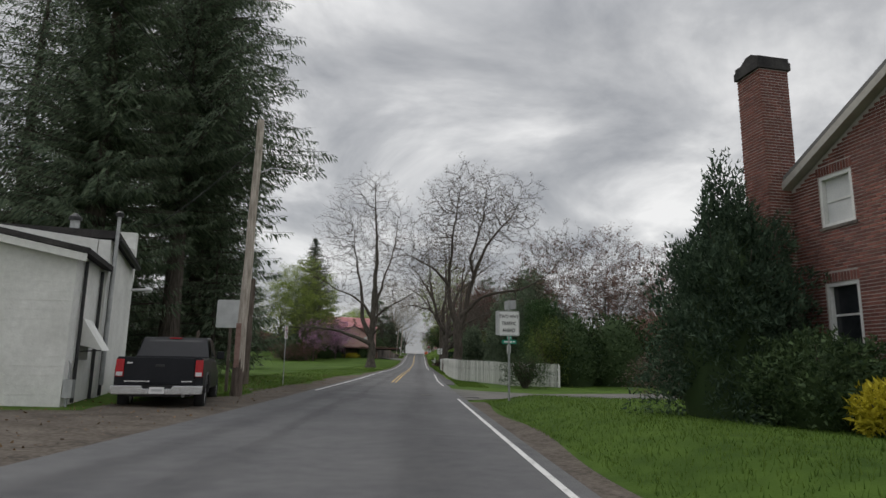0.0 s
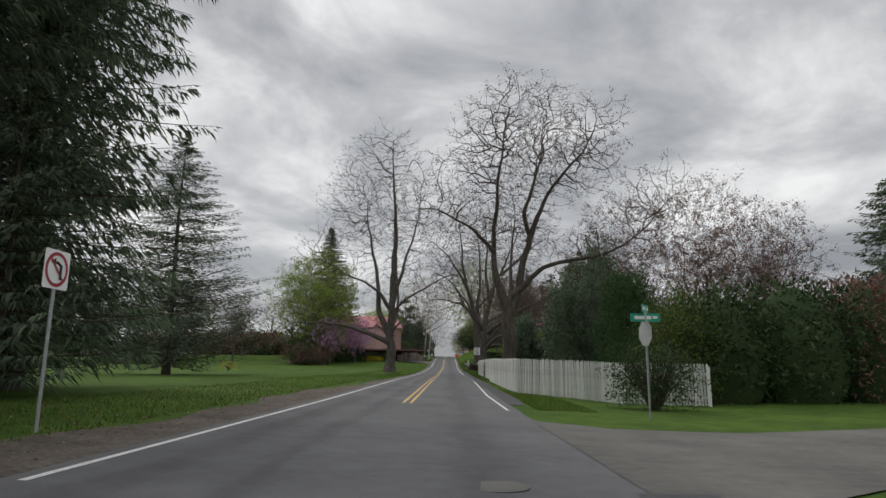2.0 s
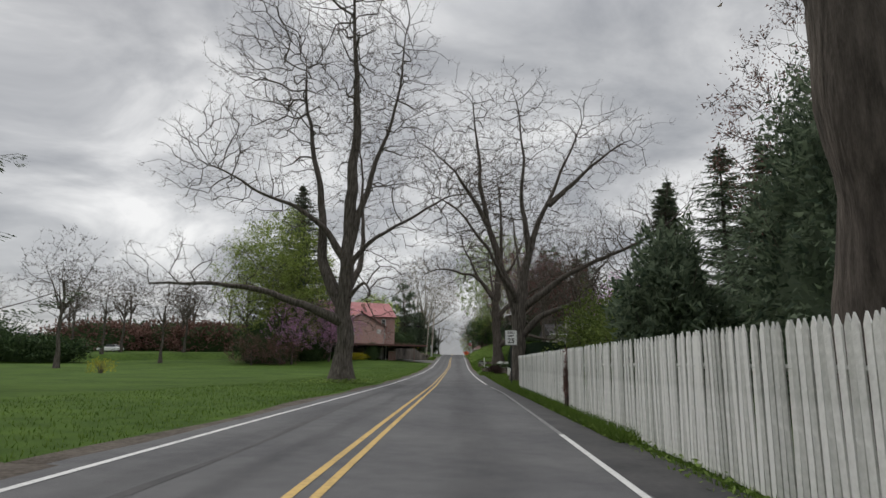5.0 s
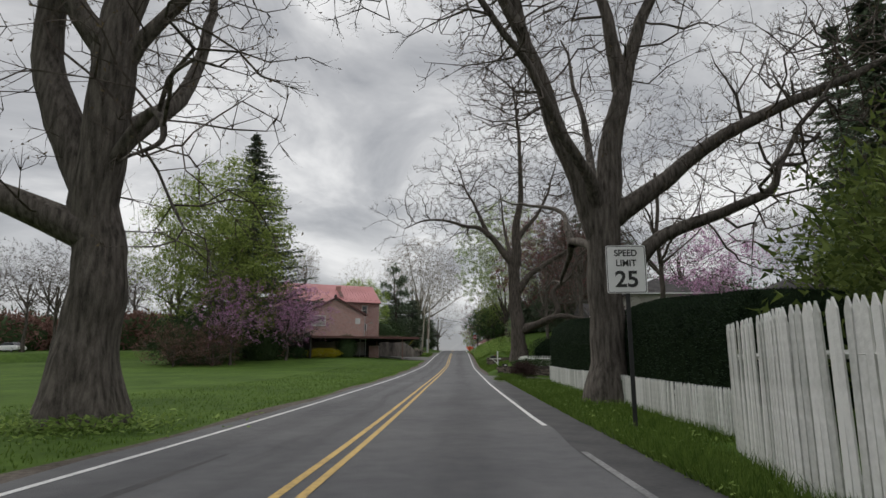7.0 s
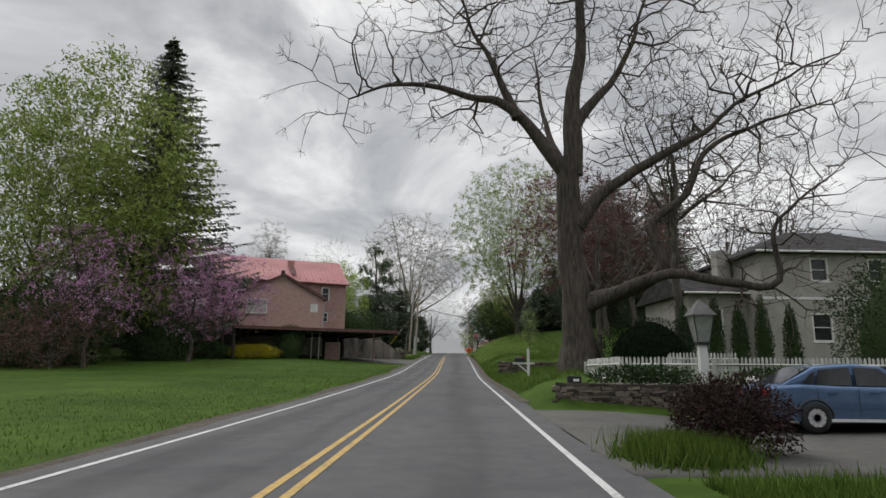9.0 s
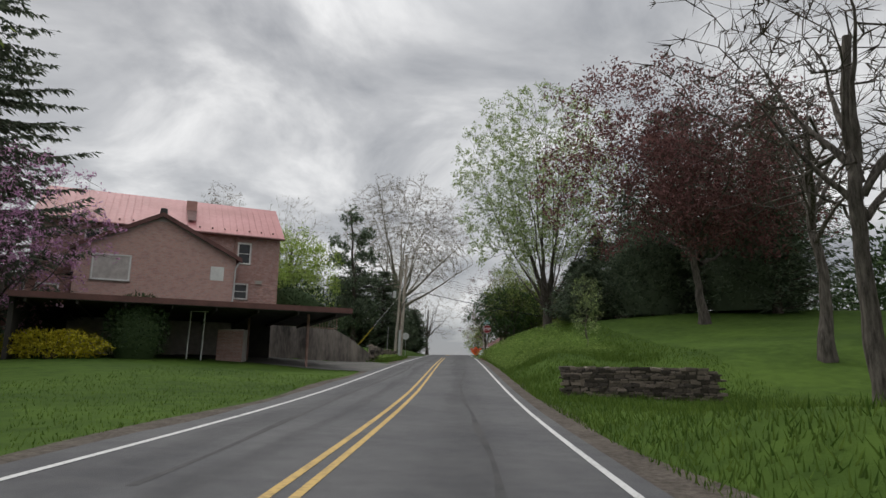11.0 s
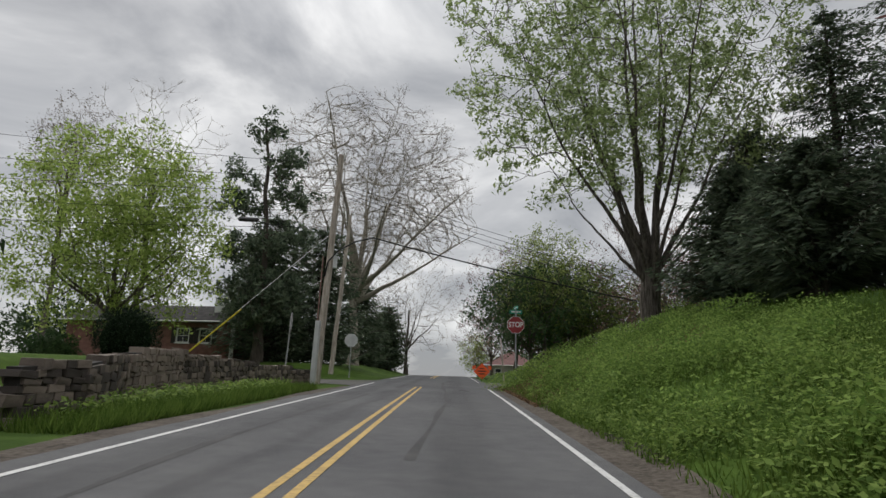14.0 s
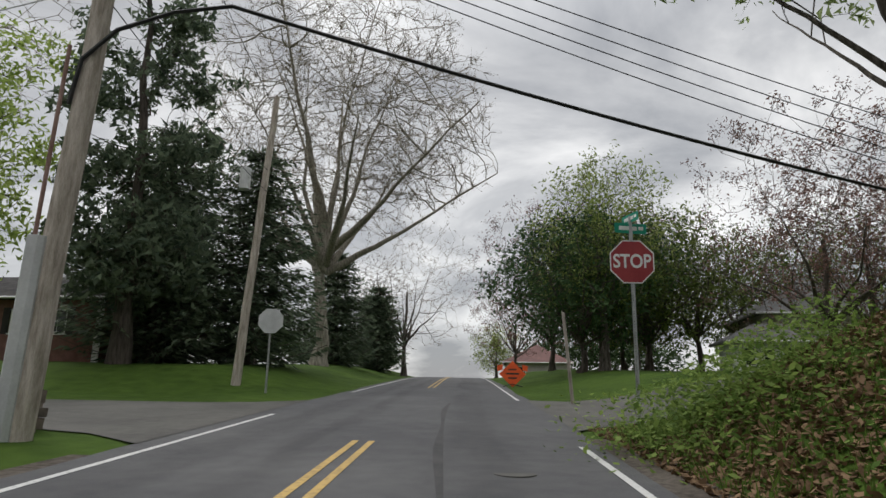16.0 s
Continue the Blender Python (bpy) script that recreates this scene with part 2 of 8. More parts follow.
SIGN_BLACK = material("sign_black", (0.015, 0.015, 0.015), (0.03, 0.03, 0.03), scale=3, rough=0.5)
SIGN_RED = material("sign_red", (0.26, 0.02, 0.025), (0.34, 0.035, 0.04), scale=3, rough=0.45)
SIGN_GREEN = material("sign_green", (0.01, 0.25, 0.16), (0.015, 0.32, 0.21), scale=3, rough=0.45)
SIGN_ORANGE = material("sign_orange", (0.85, 0.10, 0.02), (0.95, 0.14, 0.03), scale=3, rough=0.5)
BLACK_METAL = material("black_metal", (0.012, 0.012, 0.013), (0.03, 0.03, 0.032), scale=4, rough=0.5)
RUBBER = material("rubber", (0.012, 0.012, 0.012), (0.03, 0.03, 0.03), scale=8, rough=0.85)
CHROME = material("chrome", (0.55, 0.55, 0.56), (0.68, 0.68, 0.69), scale=8, rough=0.25, metal=1.0)
TRUCK_PAINT = material("truck_paint", (0.006, 0.007, 0.010), (0.012, 0.013, 0.018), scale=2, rough=0.3, spec=0.3)
CAR_PAINT = material("car_paint", (0.10, 0.16, 0.28), (0.13, 0.20, 0.34), scale=1, rough=0.25, metal=0.4)
GLASS_DARK = material("window_glass", (0.015, 0.017, 0.02), (0.035, 0.038, 0.042), scale=0.7, rough=0.06)
BIN_GREEN = material("bin_green", (0.006, 0.018, 0.013), (0.016, 0.036, 0.026), scale=3, rough=0.6)
LAMP_RED = material("lamp_red", (0.35, 0.01, 0.015), (0.5, 0.02, 0.03), scale=6, rough=0.2)
LAMP_CLEAR = material("lamp_clear", (0.5, 0.5, 0.52), (0.7, 0.7, 0.72), scale=6, rough=0.15)
LANTERN_GLASS = material("lantern_glass", (0.20, 0.22, 0.19), (0.34, 0.36, 0.32), scale=4, rough=0.15)
WIRE = material("wire_black", (0.01, 0.01, 0.01), (0.02, 0.02, 0.02), scale=5, rough=0.7)
# the shutters' own dark; in the carport it stands for shade under the roof
DARK_VOID = material("dark_boards_and_shade", (0.02, 0.018, 0.016), (0.05, 0.045, 0.04), scale=1.2, rough=0.95)
FASCIA = material("fascia_brown", (0.09, 0.04, 0.035), (0.16, 0.075, 0.065), scale=1.5, rough=0.8)
POST_RUST = material("post_rust", (0.18, 0.10, 0.08), (0.33, 0.22, 0.19), scale=3, rough=0.9)
CURTAIN = material("curtain", (0.55, 0.56, 0.56), (0.70, 0.70, 0.69), scale=3, rough=0.9)


# ---- mesh helpers ----
class Shape:
    """Collects vertices and faces for one mesh."""

    def __init__(self):
        self.v, self.f = [], []

    def add(self, verts, faces):
        n = len(self.v)
        self.v += [tuple(p) for p in verts]
        self.f += [tuple(i + n for i in q) for q in faces]
        return self

    def box(self, lo, hi, m=None):
        (a, b, c), (d, e, g) = lo, hi
        v = [Vector(p) for p in ((a, b, c), (d, b, c), (d, e, c), (a, e, c), (a, b, g), (d, b, g), (d, e, g), (a, e, g))]
        if m is not None:
            v = [m @ p for p in v]
        return self.add(v, [(3, 2, 1, 0), (4, 5, 6, 7), (0, 1, 5, 4), (1, 2, 6, 5), (2, 3, 7, 6), (3, 0, 4, 7)])

    def prism(self, outline, a, b, axis=1, m=None):
        """An outline in two axes drawn out from a to b along the third."""
        def at(p, w):
            q = list(p)
            q.insert(axis, w)
            q = Vector(q)
            return m @ q if m is not None else q
        n = len(outline)
        v = [at(p, a) for p in outline] + [at(p, b) for p in outline]
        return self.add(v, [tuple(range(n))[::-1], tuple(range(n, 2 * n))] + [(i, (i + 1) % n, n + (i + 1) % n, n + i) for i in range(n)])

    def tube(self, points, radii, sides=6, cap=False):
        pts = [Vector(p) for p in points]
        n0 = len(self.v)
        side = Vector((1, 0, 0))
        for i, p in enumerate(pts):
            d = (pts[min(i + 1, len(pts) - 1)] - pts[max(i - 1, 0)])
            d = d.normalized() if d.length > 1e-9 else Vector((0, 0, 1))
            u = side - d * side.dot(d)
            u = u.normalized() if u.length > 1e-3 else d.orthogonal().normalized()
            side, w = u, d.cross(u)
            for k in range(sides):
                a = 2 * math.pi * k / sides
                self.v.append(tuple(p + (u * math.cos(a) + w * math.sin(a)) * radii[i]))
        for i in range(len(pts) - 1):
            for k in range(sides):
                a, b = n0 + i * sides + k, n0 + i * sides + (k + 1) % sides
                self.f.append((a, b, b + sides, a + sides))
        if cap:
            e = n0 + (len(pts) - 1) * sides
            self.f.append(tuple(range(e, e + sides)))
            self.f.append(tuple(range(n0, n0 + sides))[::-1])
        return self

    def mesh(self, name, mat, smooth=False, bevel=0.0):
        me = bpy.data.meshes.new(name)
        me.from_pydata(self.v, [], self.f)
        if bevel:
            bm = bmesh.new()
            bm.from_mesh(me)
            bmesh.ops.bevel(bm, geom=bm.edges[:], offset=bevel, segments=2, profile=0.7, affect="EDGES", clamp_overlap=True)
            bm.to_mesh(me)
            bm.free()
        me.materials.append(mat)
        me.update()
        if smooth:
            me.shade_smooth()
        return me


def part(name, shape, mat, parent=None, label="", smooth=False, bevel=0.0):
    me = shape.mesh(name, mat, smooth, bevel) if isinstance(shape, Shape) else shape
    ob = new(name, me)
    if parent is not None:
        ob.parent = parent
    if label:
        ob["label"] = label
    return ob


def thing(name, label, category, m=None, group="", kind=""):
    ob = new(name)
    ob.empty_display_size = 0.3
    if m is not None:
        ob.matrix_world = m
    return tagged(ob, label, category, group, kind)


def smooth01(a, b, x):
    t = (x - a) / (b - a)
    return 0.0 if t <= 0 else (1.0 if t >= 1 else t * t * (3 - 2 * t))


# ---- the lie of the land ----
RISE_Y = [-300, -60, 10, 40, 70, 100, 130, 160, 190, 220, 250, 275, 300, 340, 400, 600]
RISE_Z = [0.0, 0.0, 0.0, 0.12, 0.50, 0.71, 1.21, 1.89, 3.55, 4.93, 6.15, 6.8, 6.8, 5.8, 3.0, -6.0]
LEAN_Y = [-20, 10, 40, 70, 100, 130, 160, 190, 220, 250]
LEAN_K = [-0.013, -0.023, -0.049, -0.023, -0.007, 0.008, -0.032, -0.012, -0.005, 0.0]
FINE_Y = np.arange(-300.0, 600.0, 1.0)
SPREAD = np.exp(-0.5 * (np.arange(-18, 19) / 6.0) ** 2)
FINE_Z = np.convolve(np.pad(np.interp(FINE_Y, RISE_Y, RISE_Z), 18, mode="edge"), SPREAD / SPREAD.sum(), mode="valid")
FINE_K = np.convolve(np.pad(np.interp(FINE_Y, LEAN_Y, LEAN_K), 18, mode="edge"), SPREAD / SPREAD.sum(), mode="valid")

HEIGHTS, TILTS = FINE_Z.tolist(), FINE_K.tolist()


def road_z(x, y):
    u = min(898.999, max(0.0, y + 300.0))
    i = int(u)
    f = u - i
    return HEIGHTS[i] + (HEIGHTS[i + 1] - HEIGHTS[i]) * f + (TILTS[i] + (TILTS[i + 1] - TILTS[i]) * f) * max(-8, min(8, x))


def land_z(x, y):
    z = road_z(x, y)
    if x > 3:
        # the bank along the rising part of the road
        corner = 210.2 + 0.45 * min(8.0, x - 4)
        up = smooth01(165.4, 177, y) * (1 - smooth01(corner, corner + 5.5, y))
        rise = 1.15 * smooth01(3.2, 6.5, x) + 1.55 * smooth01(5.0, 14.0, x) * smooth01(176, 200, y) + 0.6 * smooth01(8, 20, x)
        z += up * rise
        z += up * 0.55 * smooth01(5.2, 9.0, x) * smooth01(190, 200, y)
        z += up * 0.25 * smooth01(3.5, 5.4, x) * smooth01(196, 206, y)
        z += smooth01(136, 141, y) * (1 - smooth01(150, 163, y)) * 0.85 * smooth01(3.4, 6.0, x)
        z += 0.42 * smooth01(3.4, 5.5, x) * (1 - smooth01(22, 27, y))
        z += 0.55 * smooth01(132.4, 133.0, y) * (1 - smooth01(136, 141, y)) * smooth01(3.6, 4.4, x)
        z += smooth01(218, 226, y) * 0.9 * smooth01(4, 10, x)
        z += smooth01(140, 165, y) * (1 - smooth01(205, 216, y)) * 0.8 * smooth01(12, 30, x)
        # the drive dips away from the road
        z -= 0.33 * smooth01(4.5, 8.0, x) * smooth01(123, 127.5, y) * (1 - smooth01(130.9, 131.6, y))
    if x < -3:
        # the raised yard behind the retaining wall
        behind = y - (189.5 + 0.47 * (x + 7.4))
        z += smooth01(0.3, 1.4, behind) * (1 - smooth01(209, 213, y)) * 0.95 * smooth01(-6.6, -7.8, x)
        z += smooth01(221, 228, y) * 0.9 * smooth01(-4, -9, x)
        z += smooth01(150, 178, y) * (1 - smooth01(187, 192, y)) * 0.5 * smooth01(-5, -16, x)
    z += 0.10 * noise.noise(Vector((x * 0.11, y * 0.11, 0.0))) * min(1.0, max(0.0, (abs(x) - 3.4) / 4))
    return z


def axis_steps(bounds):
    out = []
    for a, b, s in bounds:
        out += list(np.arange(a, b, s))
    return out + [bounds[-1][1]]


def draped(name, mat, xs_of_y, ys, lift, parent=None, lie=road_z):
    """A strip that lies on the land; xs_of_y gives the places across for each place along."""
    s = Shape()
    w = 0
    for y in ys:
        row = xs_of_y(y)
        w = len(row)
        s.v += [(x, y, lie(x, y) + lift) for x in row]
    s.f = [(i * w + k, i * w + k + 1, (i + 1) * w + k + 1, (i + 1) * w + k) for i in range(len(ys) - 1) for k in range(w - 1)]
    return part(name, s, mat, parent, smooth=True)


def ground_sheet():
    xs = axis_steps([(-2500, -400, 300), (-400, -80, 40), (-80, -20, 4), (-20, -8, 1.0), (-8, 16, 0.5), (16, 40, 2), (40, 90, 10), (90, 400, 40), (400, 2500, 300)])
    ys = axis_steps([(-400, -40, 40), (-40, 230, 1.0), (230, 300, 3), (300, 500, 25), (500, 2600, 300)])
    s = Shape()
    for y in ys:
        for x in xs:
            z = land_z(x, y)
            if abs(x) < 3.3:
                z -= 0.05
            s.v.append((x, y, z))
    w = len(xs)
    s.f = [(j * w + i, j * w + i + 1, (j + 1) * w + i + 1, (j + 1) * w + i) for j in range(len(ys) - 1) for i in range(w - 1)]
    return tagged(part("ground", s, LAWN, smooth=True), "mown green lawn and rough verge on rolling ground", "ground", kind="structure")


ground_sheet()
HALF, MIDDLE = 2.91, -0.31
ROAD_Y = [float(v) for v in axis_steps([(-40, 230, 1.5), (230, 400, 5)])]
wob = [0.05 * math.sin(v * 0.37) + 0.04 * math.sin(v * 1.3 + 1) for v in range(400)]
road = draped("road", ASPHALT, lambda y: [-3.25 + wob[int(y) % 400], -2.0, -1.0, 0.0, 1.0, 2.0, 3.3 + wob[int(y + 90) % 400]], ROAD_Y, 0.015)
tagged(road, "worn gray asphalt two-lane road with painted lines", "road", kind="structure")


def stripe(x, a, b, mat, wide=0.095, bend=None):
    ys = [float(v) for v in np.arange(a, b, 1.0)] + [b]
    off = bend or (lambda y: 0.0)
    return draped("road_line", mat, lambda y: [x + off(y) - wide / 2, x + off(y) + wide / 2], ys, 0.021, road)


def left_drift(y):
    return float(np.interp(y, [27, 45, 120, 165, 205, 230], [0.0, 0.09, 0.09, 0.2, 0.14, 0.0]))


def right_drift(y):
    return float(np.interp(y, [41, 50, 70, 88, 101, 117, 165, 205, 212], [0.0, -0.12, 0.1, 0.29, 0.03, -0.12, 0.0, 0.03, 0.0]))


def middle_drift(y):
    return float(np.interp(y, [46, 65, 82, 96, 117, 150, 165, 184, 202, 230], [0.02, 0.04, 0.08, 0.11, 0.06, 0.12, 0.17, 0.10, 0.04, 0.0]))


stripe(-HALF, 27.0, 216.0, LINE_WHITE, bend=left_drift)
stripe(-HALF, 226.0, 300.0, LINE_WHITE)
stripe(HALF, -30.0, 25.8, LINE_WHITE)
stripe(HALF, 41.0, 71.0, LINE_WHITE, bend=right_drift)
stripe(HALF, 71.0, 96.0, LINE_WORN, bend=right_drift)
stripe(HALF, 99.5, 212.0, LINE_WHITE, bend=right_drift)
stripe(HALF, 223.0, 300.0, LINE_WHITE)
for dx in (-0.12, 0.12):
    stripe(MIDDLE + dx, 42.0, 212.0, LINE_YELLOW, bend=middle_drift)
    stripe(MIDDLE + dx, 232.0, 300.0, LINE_YELLOW)

# side streets, drives and bare shoulders
def span(a, b, n):
    return [a + (b - a) * k / n for k in range(n + 1)]


def lot(name, label, mat, x_of_y, a, b, n=10, lift=0.02, step=0.5):
    # the ends are turned down into the ground
    ys = [a - 0.05] + list(span(a, b, max(2, int((b - a) / step)))) + [b + 0.05]
    lie = lambda x, y: land_z(x, y) - (0.12 if y < a or y > b else 0.0)
    return tagged(draped(name, mat, lambda y: span(*x_of_y(min(b, max(a, y))), n), ys, lift, lie=lie), label, name.split("_")[-1], kind="structure")


def slanted(name, label, mat, near, far, x0, x1, n=40, m=8, lift=0.022):
    """A street that runs off sideways: near and far give its edges along the road for each place across."""
    s = Shape()
    xs = span(x0, x1, n)
    for x in xs:
        for k in range(m + 1):
            y = near(x) + (far(x) - near(x)) * k / m
            s.v.append((x, y, max(land_z(x, y), road_z(x, y)) + lift))
    w = m + 1
    s.f = [(i * w + k, (i + 1) * w + k, (i + 1) * w + k + 1, i * w + k + 1) for i in range(n) for k in range(m)]
    return tagged(part(name, s, mat, smooth=True), label, "street", kind="structure")


slanted("side_street", "pale worn asphalt side street joining the road", ASPHALT_OLD, lambda x: 28.2 + 0.37 * (x - 3.2) - 3.0 * math.exp(-(x - 3.2) / 1.6), lambda x: 35.0 + 0.37 * (x - 3.2) + 2.5 * math.exp(-(x - 3.2) / 1.2), 3.2, 70)
slanted("side_street", "pale worn asphalt side street at the crossing", ASPHALT_OLD, lambda x: 215.6 + 0.45 * min(9.0, x - 3.2) - 1.5 * math.exp(-(x - 3.2) / 1.2), lambda x: 221.3 + 0.45 * min(9.0, x - 3.2) + 2.0 * math.exp(-(x - 3.2) / 1.2), 3.2, 50)
slanted("side_street", "gravelly worn asphalt side street at the crossing", ASPHALT_OLD, lambda x: 212.6 - 1.6 * math.exp((x + 3.2) / 1.4), lambda x: 218.6 + 2.2 * math.exp((x + 3.2) / 1.2), -50, -3.2)
lot("parking_drive", "gray gravelly drive beside a hedge", ASPHALT_OLD, lambda y: (3.25, 18.0), 122.2, 131.2, 14)
lot("carport_drive", "cracked gray concrete drive before a carport", ASPHALT_OLD, lambda y: (-16.0, -3.2 if y < 186.6 else -3.2 - 0.45 * (y - 186.6)) if y > 180.0 else (-3.6 - 3.2 * (y - 176.2), -3.2), 176.2, 190.4, 12)
lot("bare_shoulder", "bare brown dirt shoulder with fallen grit", GRAVEL, lambda y: (-9.5 if y < 14 else -5.2 - 0.8 * math.sin(y * 0.5), -3.1), -30.0, 26.0, 12, 0.016)
lot("bare_shoulder", "bare brown dirt shoulder along the lawn", GRAVEL, lambda y: (-4.6 - 0.35 * math.sin(y * 0.31) - 0.2 * math.sin(y * 1.1) + max(0, (y - 40) * 0.035), -3.15), 26.0, 66.0, 5, 0.016)
lot("bare_shoulder", "narrow dark gritty shoulder beside the fence", TAR, lambda y: (3.2, 3.95 + 0.15 * math.sin(y * 0.4)), 44.0, 121.0, 3, 0.016)
lot("bare_shoulder", "narrow gritty shoulder at the foot of the bank", GRAVEL, lambda y: (3.2, 3.75 + 0.12 * math.sin(y * 0.6)), 134.0, 213.0, 3, 0.016)
lot("road_edge", "dark patched asphalt edge beside the worn line", TAR, lambda y: (3.02 + 0.05 * math.sin(y * 0.9), 3.72 + 0.1 * math.sin(y * 0.53) + 0.06 * math.sin(y * 2.1)), 60.0, 121.0, 3, 0.019)
lot("bare_shoulder", "narrow gritty shoulder along grass", GRAVEL, lambda y: (-3.6 - 0.15 * math.sin(y * 0.5), -3.15), 66.0, 210.0, 3, 0.014)
lot("bare_shoulder", "narrow gritty shoulder along the corner lawn", GRAVEL, lambda y: (3.2, 3.7 + 0.12 * math.sin(y * 0.6)), -30.0, 24.0, 3, 0.016)
# tar seams and a patch
for k, (x, a, b) in enumerate(((-1.9, 50, 96), (1.5, 150, 182), (-1.7, 150, 205), (0.9, 190, 222))):
    draped("tar_seam", TAR, lambda y, x=x, k=k: [x + 0.16 * math.sin(y * 0.21 + k) - 0.05 - 0.04 * math.sin(y * 0.9), x + 0.16 * math.sin(y * 0.21 + k) + 0.05], [float(v) for v in np.arange(a, b, 0.8)], 0.018, road)
part("drain_grate", Shape().box((2.9, 27.4, road_z(3.3, 27.6) + 0.0), (3.9, 27.9, road_z(3.3, 27.6) + 0.025)), BLACK_METAL, road)
part("manhole_cover", Shape().tube([(1.6, 27.9, road_z(1.6, 27.9) + 0.0), (1.6, 27.9, road_z(1.6, 27.9) + 0.022)], [0.34, 0.34], 20, True), ASPHALT_OLD, road)
part("manhole_cover", Shape().tube([(1.75, 209.6, road_z(1.75, 209.6) + 0.0), (1.75, 209.6, road_z(1.75, 209.6) + 0.018)], [0.24, 0.24], 20, True), ASPHALT_OLD, road)


# ---- plants ----
def ramify(rng, wood, crown, roots, root_r, targets, tip_r=0.008, step=0.8, thrift=0.3, twigs=6, twig_len=0.5, power=0.52, wob=0.10, fine=0.03, fork=False):
    """Branches that reach out from a limb's points to places all through the crown, thickening where they join."""
    pos = [Vector(p) for p in roots]
    head = [Vector((0, 0, 1)) for _ in roots]
    up_of = [-1] * len(roots)
    n0 = len(roots)
    where = np.zeros((n0 + len(targets) * 40, 3))
    far = np.zeros(len(where))
    where[:n0] = [tuple(p) for p in roots]
    T = np.array([tuple(p) for p in targets])
    order = np.argsort([np.min(np.sum((where[:n0] - q) ** 2, 1)) for q in T])
    for k in order:
        goal = Vector(T[k])
        m = len(pos)
        gap = np.sqrt(np.sum((where[:m] - T[k]) ** 2, 1))
        i = int(np.argmin(gap + thrift * far[:m] + 0.35 * np.maximum(0, where[:m, 2] - T[k][2])))
        d = float(gap[i])
        if d < 0.15:
            continue
        n = max(1, min(38, int(round(d / step))))
        a = pos[i]
        bend = a + head[i] * d * 0.35 + Vector((rng.gauss(0, wob), rng.gauss(0, wob), rng.gauss(0, wob) + 0.08)) * d
        last = i
        for j in range(1, n + 1):
            u = j / n
            q = a * (1 - u) ** 2 + bend * 2 * u * (1 - u) + goal * u * u
            q += Vector((rng.gauss(0, 0.05), rng.gauss(0, 0.05), rng.gauss(0, 0.05))) * step
            q += noise.noise_vector(q * 0.6) * min(0.3, 0.08 * d) * (4 * u * (1 - u))
            where[len(pos)] = tuple(q)
            far[len(pos)] = far[last] + (q - pos[last]).length
            head.append((q - pos[last]).normalized())
            pos.append(q)
            up_of.append(last)
            last = len(pos) - 1
    m = len(pos)
    load = [0] * m
    kids = [[] for _ in range(m)]
    for i in range(m - 1, n0 - 1, -1):
        if not kids[i]:
            load[i] = 1
        load[up_of[i]] += load[i]
        kids[up_of[i]].append(i)
    rad = [tip_r * max(1, c) ** power for c in load]
    for i in range(n0, m):
        cap = root_r[up_of[i]] * 0.75 if up_of[i] < n0 else rad[up_of[i]]
        rad[i] = min(rad[i], cap)
    tips = []
    for i in range(n0, m):
        p = up_of[i]
        if p >= n0 and max(kids[p], key=lambda c: load[c]) == i:
            continue
        chain, rr, c = [pos[p]], [rad[i]], i
        while True:
            chain.append(pos[c])
            rr.append(rad[c])
            if not kids[c]:
                break
            c = max(kids[c], key=lambda q: load[q])
        big = rr[0]
        rr[-1] *= 0.5
        (wood if big > fine else crown).tube(chain, rr, 8 if big > 0.10 else (5 if big > fine else 3))
    for i in range(n0, m):
        if load[i] > 2:
            continue
        for _ in range(twigs if not kids[i] else max(1, twigs // 3)):
            v = (head[i] * 0.9 + Vector((rng.gauss(0, 0.6), rng.gauss(0, 0.6), rng.gauss(0, 0.55) + 0.1))).normalized()
            ln = twig_len * (0.5 + rng.random())
            p = pos[i]
            if not fork:
                e = p + v * ln
                w = v.orthogonal().normalized() * tip_r * 0.75
                x = v.cross(w)
                crown.add([p + w, p - w * 0.5 + x * 0.87, p - w * 0.5 - x * 0.87, e], [(0, 1, 3), (1, 2, 3), (2, 0, 3)])
                tips.append((e, v))
                continue
            # a twig bends at its middle towards the light and forks there
            mid = p + v * ln * 0.5 + Vector((rng.gauss(0, 0.09), rng.gauss(0, 0.09), rng.gauss(0, 0.07))) * ln
            v2 = (v + Vector((rng.gauss(0, 0.35), rng.gauss(0, 0.35), rng.gauss(0.3, 0.3)))).normalized()
            e = mid + v2 * ln * 0.55
            w = v.orthogonal().normalized() * tip_r * 0.62
            x = v.cross(w)
            crown.add([p + w, p - w * 0.5 + x * 0.87, p - w * 0.5 - x * 0.87, mid + w * 0.7, mid - w * 0.35 + x * 0.6, mid - w * 0.35 - x * 0.6, e], [(0, 1, 4, 3), (1, 2, 5, 4), (2, 0, 3, 5), (3, 4, 6), (4, 5, 6), (5, 3, 6)])
            side = v.cross(Vector((rng.gauss(0, 1), rng.gauss(0, 1), rng.gauss(0, 1))))
            if side.length > 1e-3:
                f = mid + (v * 0.5 + side.normalized() * 0.75 + Vector((0, 0, 0.15))).normalized() * ln * (0.3 + 0.25 * rng.random())
                crown.add([mid + w * 0.6, mid - w * 0.3 + x * 0.5, mid - w * 0.3 - x * 0.5, f], [(0, 1, 3), (1, 2, 3), (2, 0, 3)])
            tips.append((e, v))
    return tips


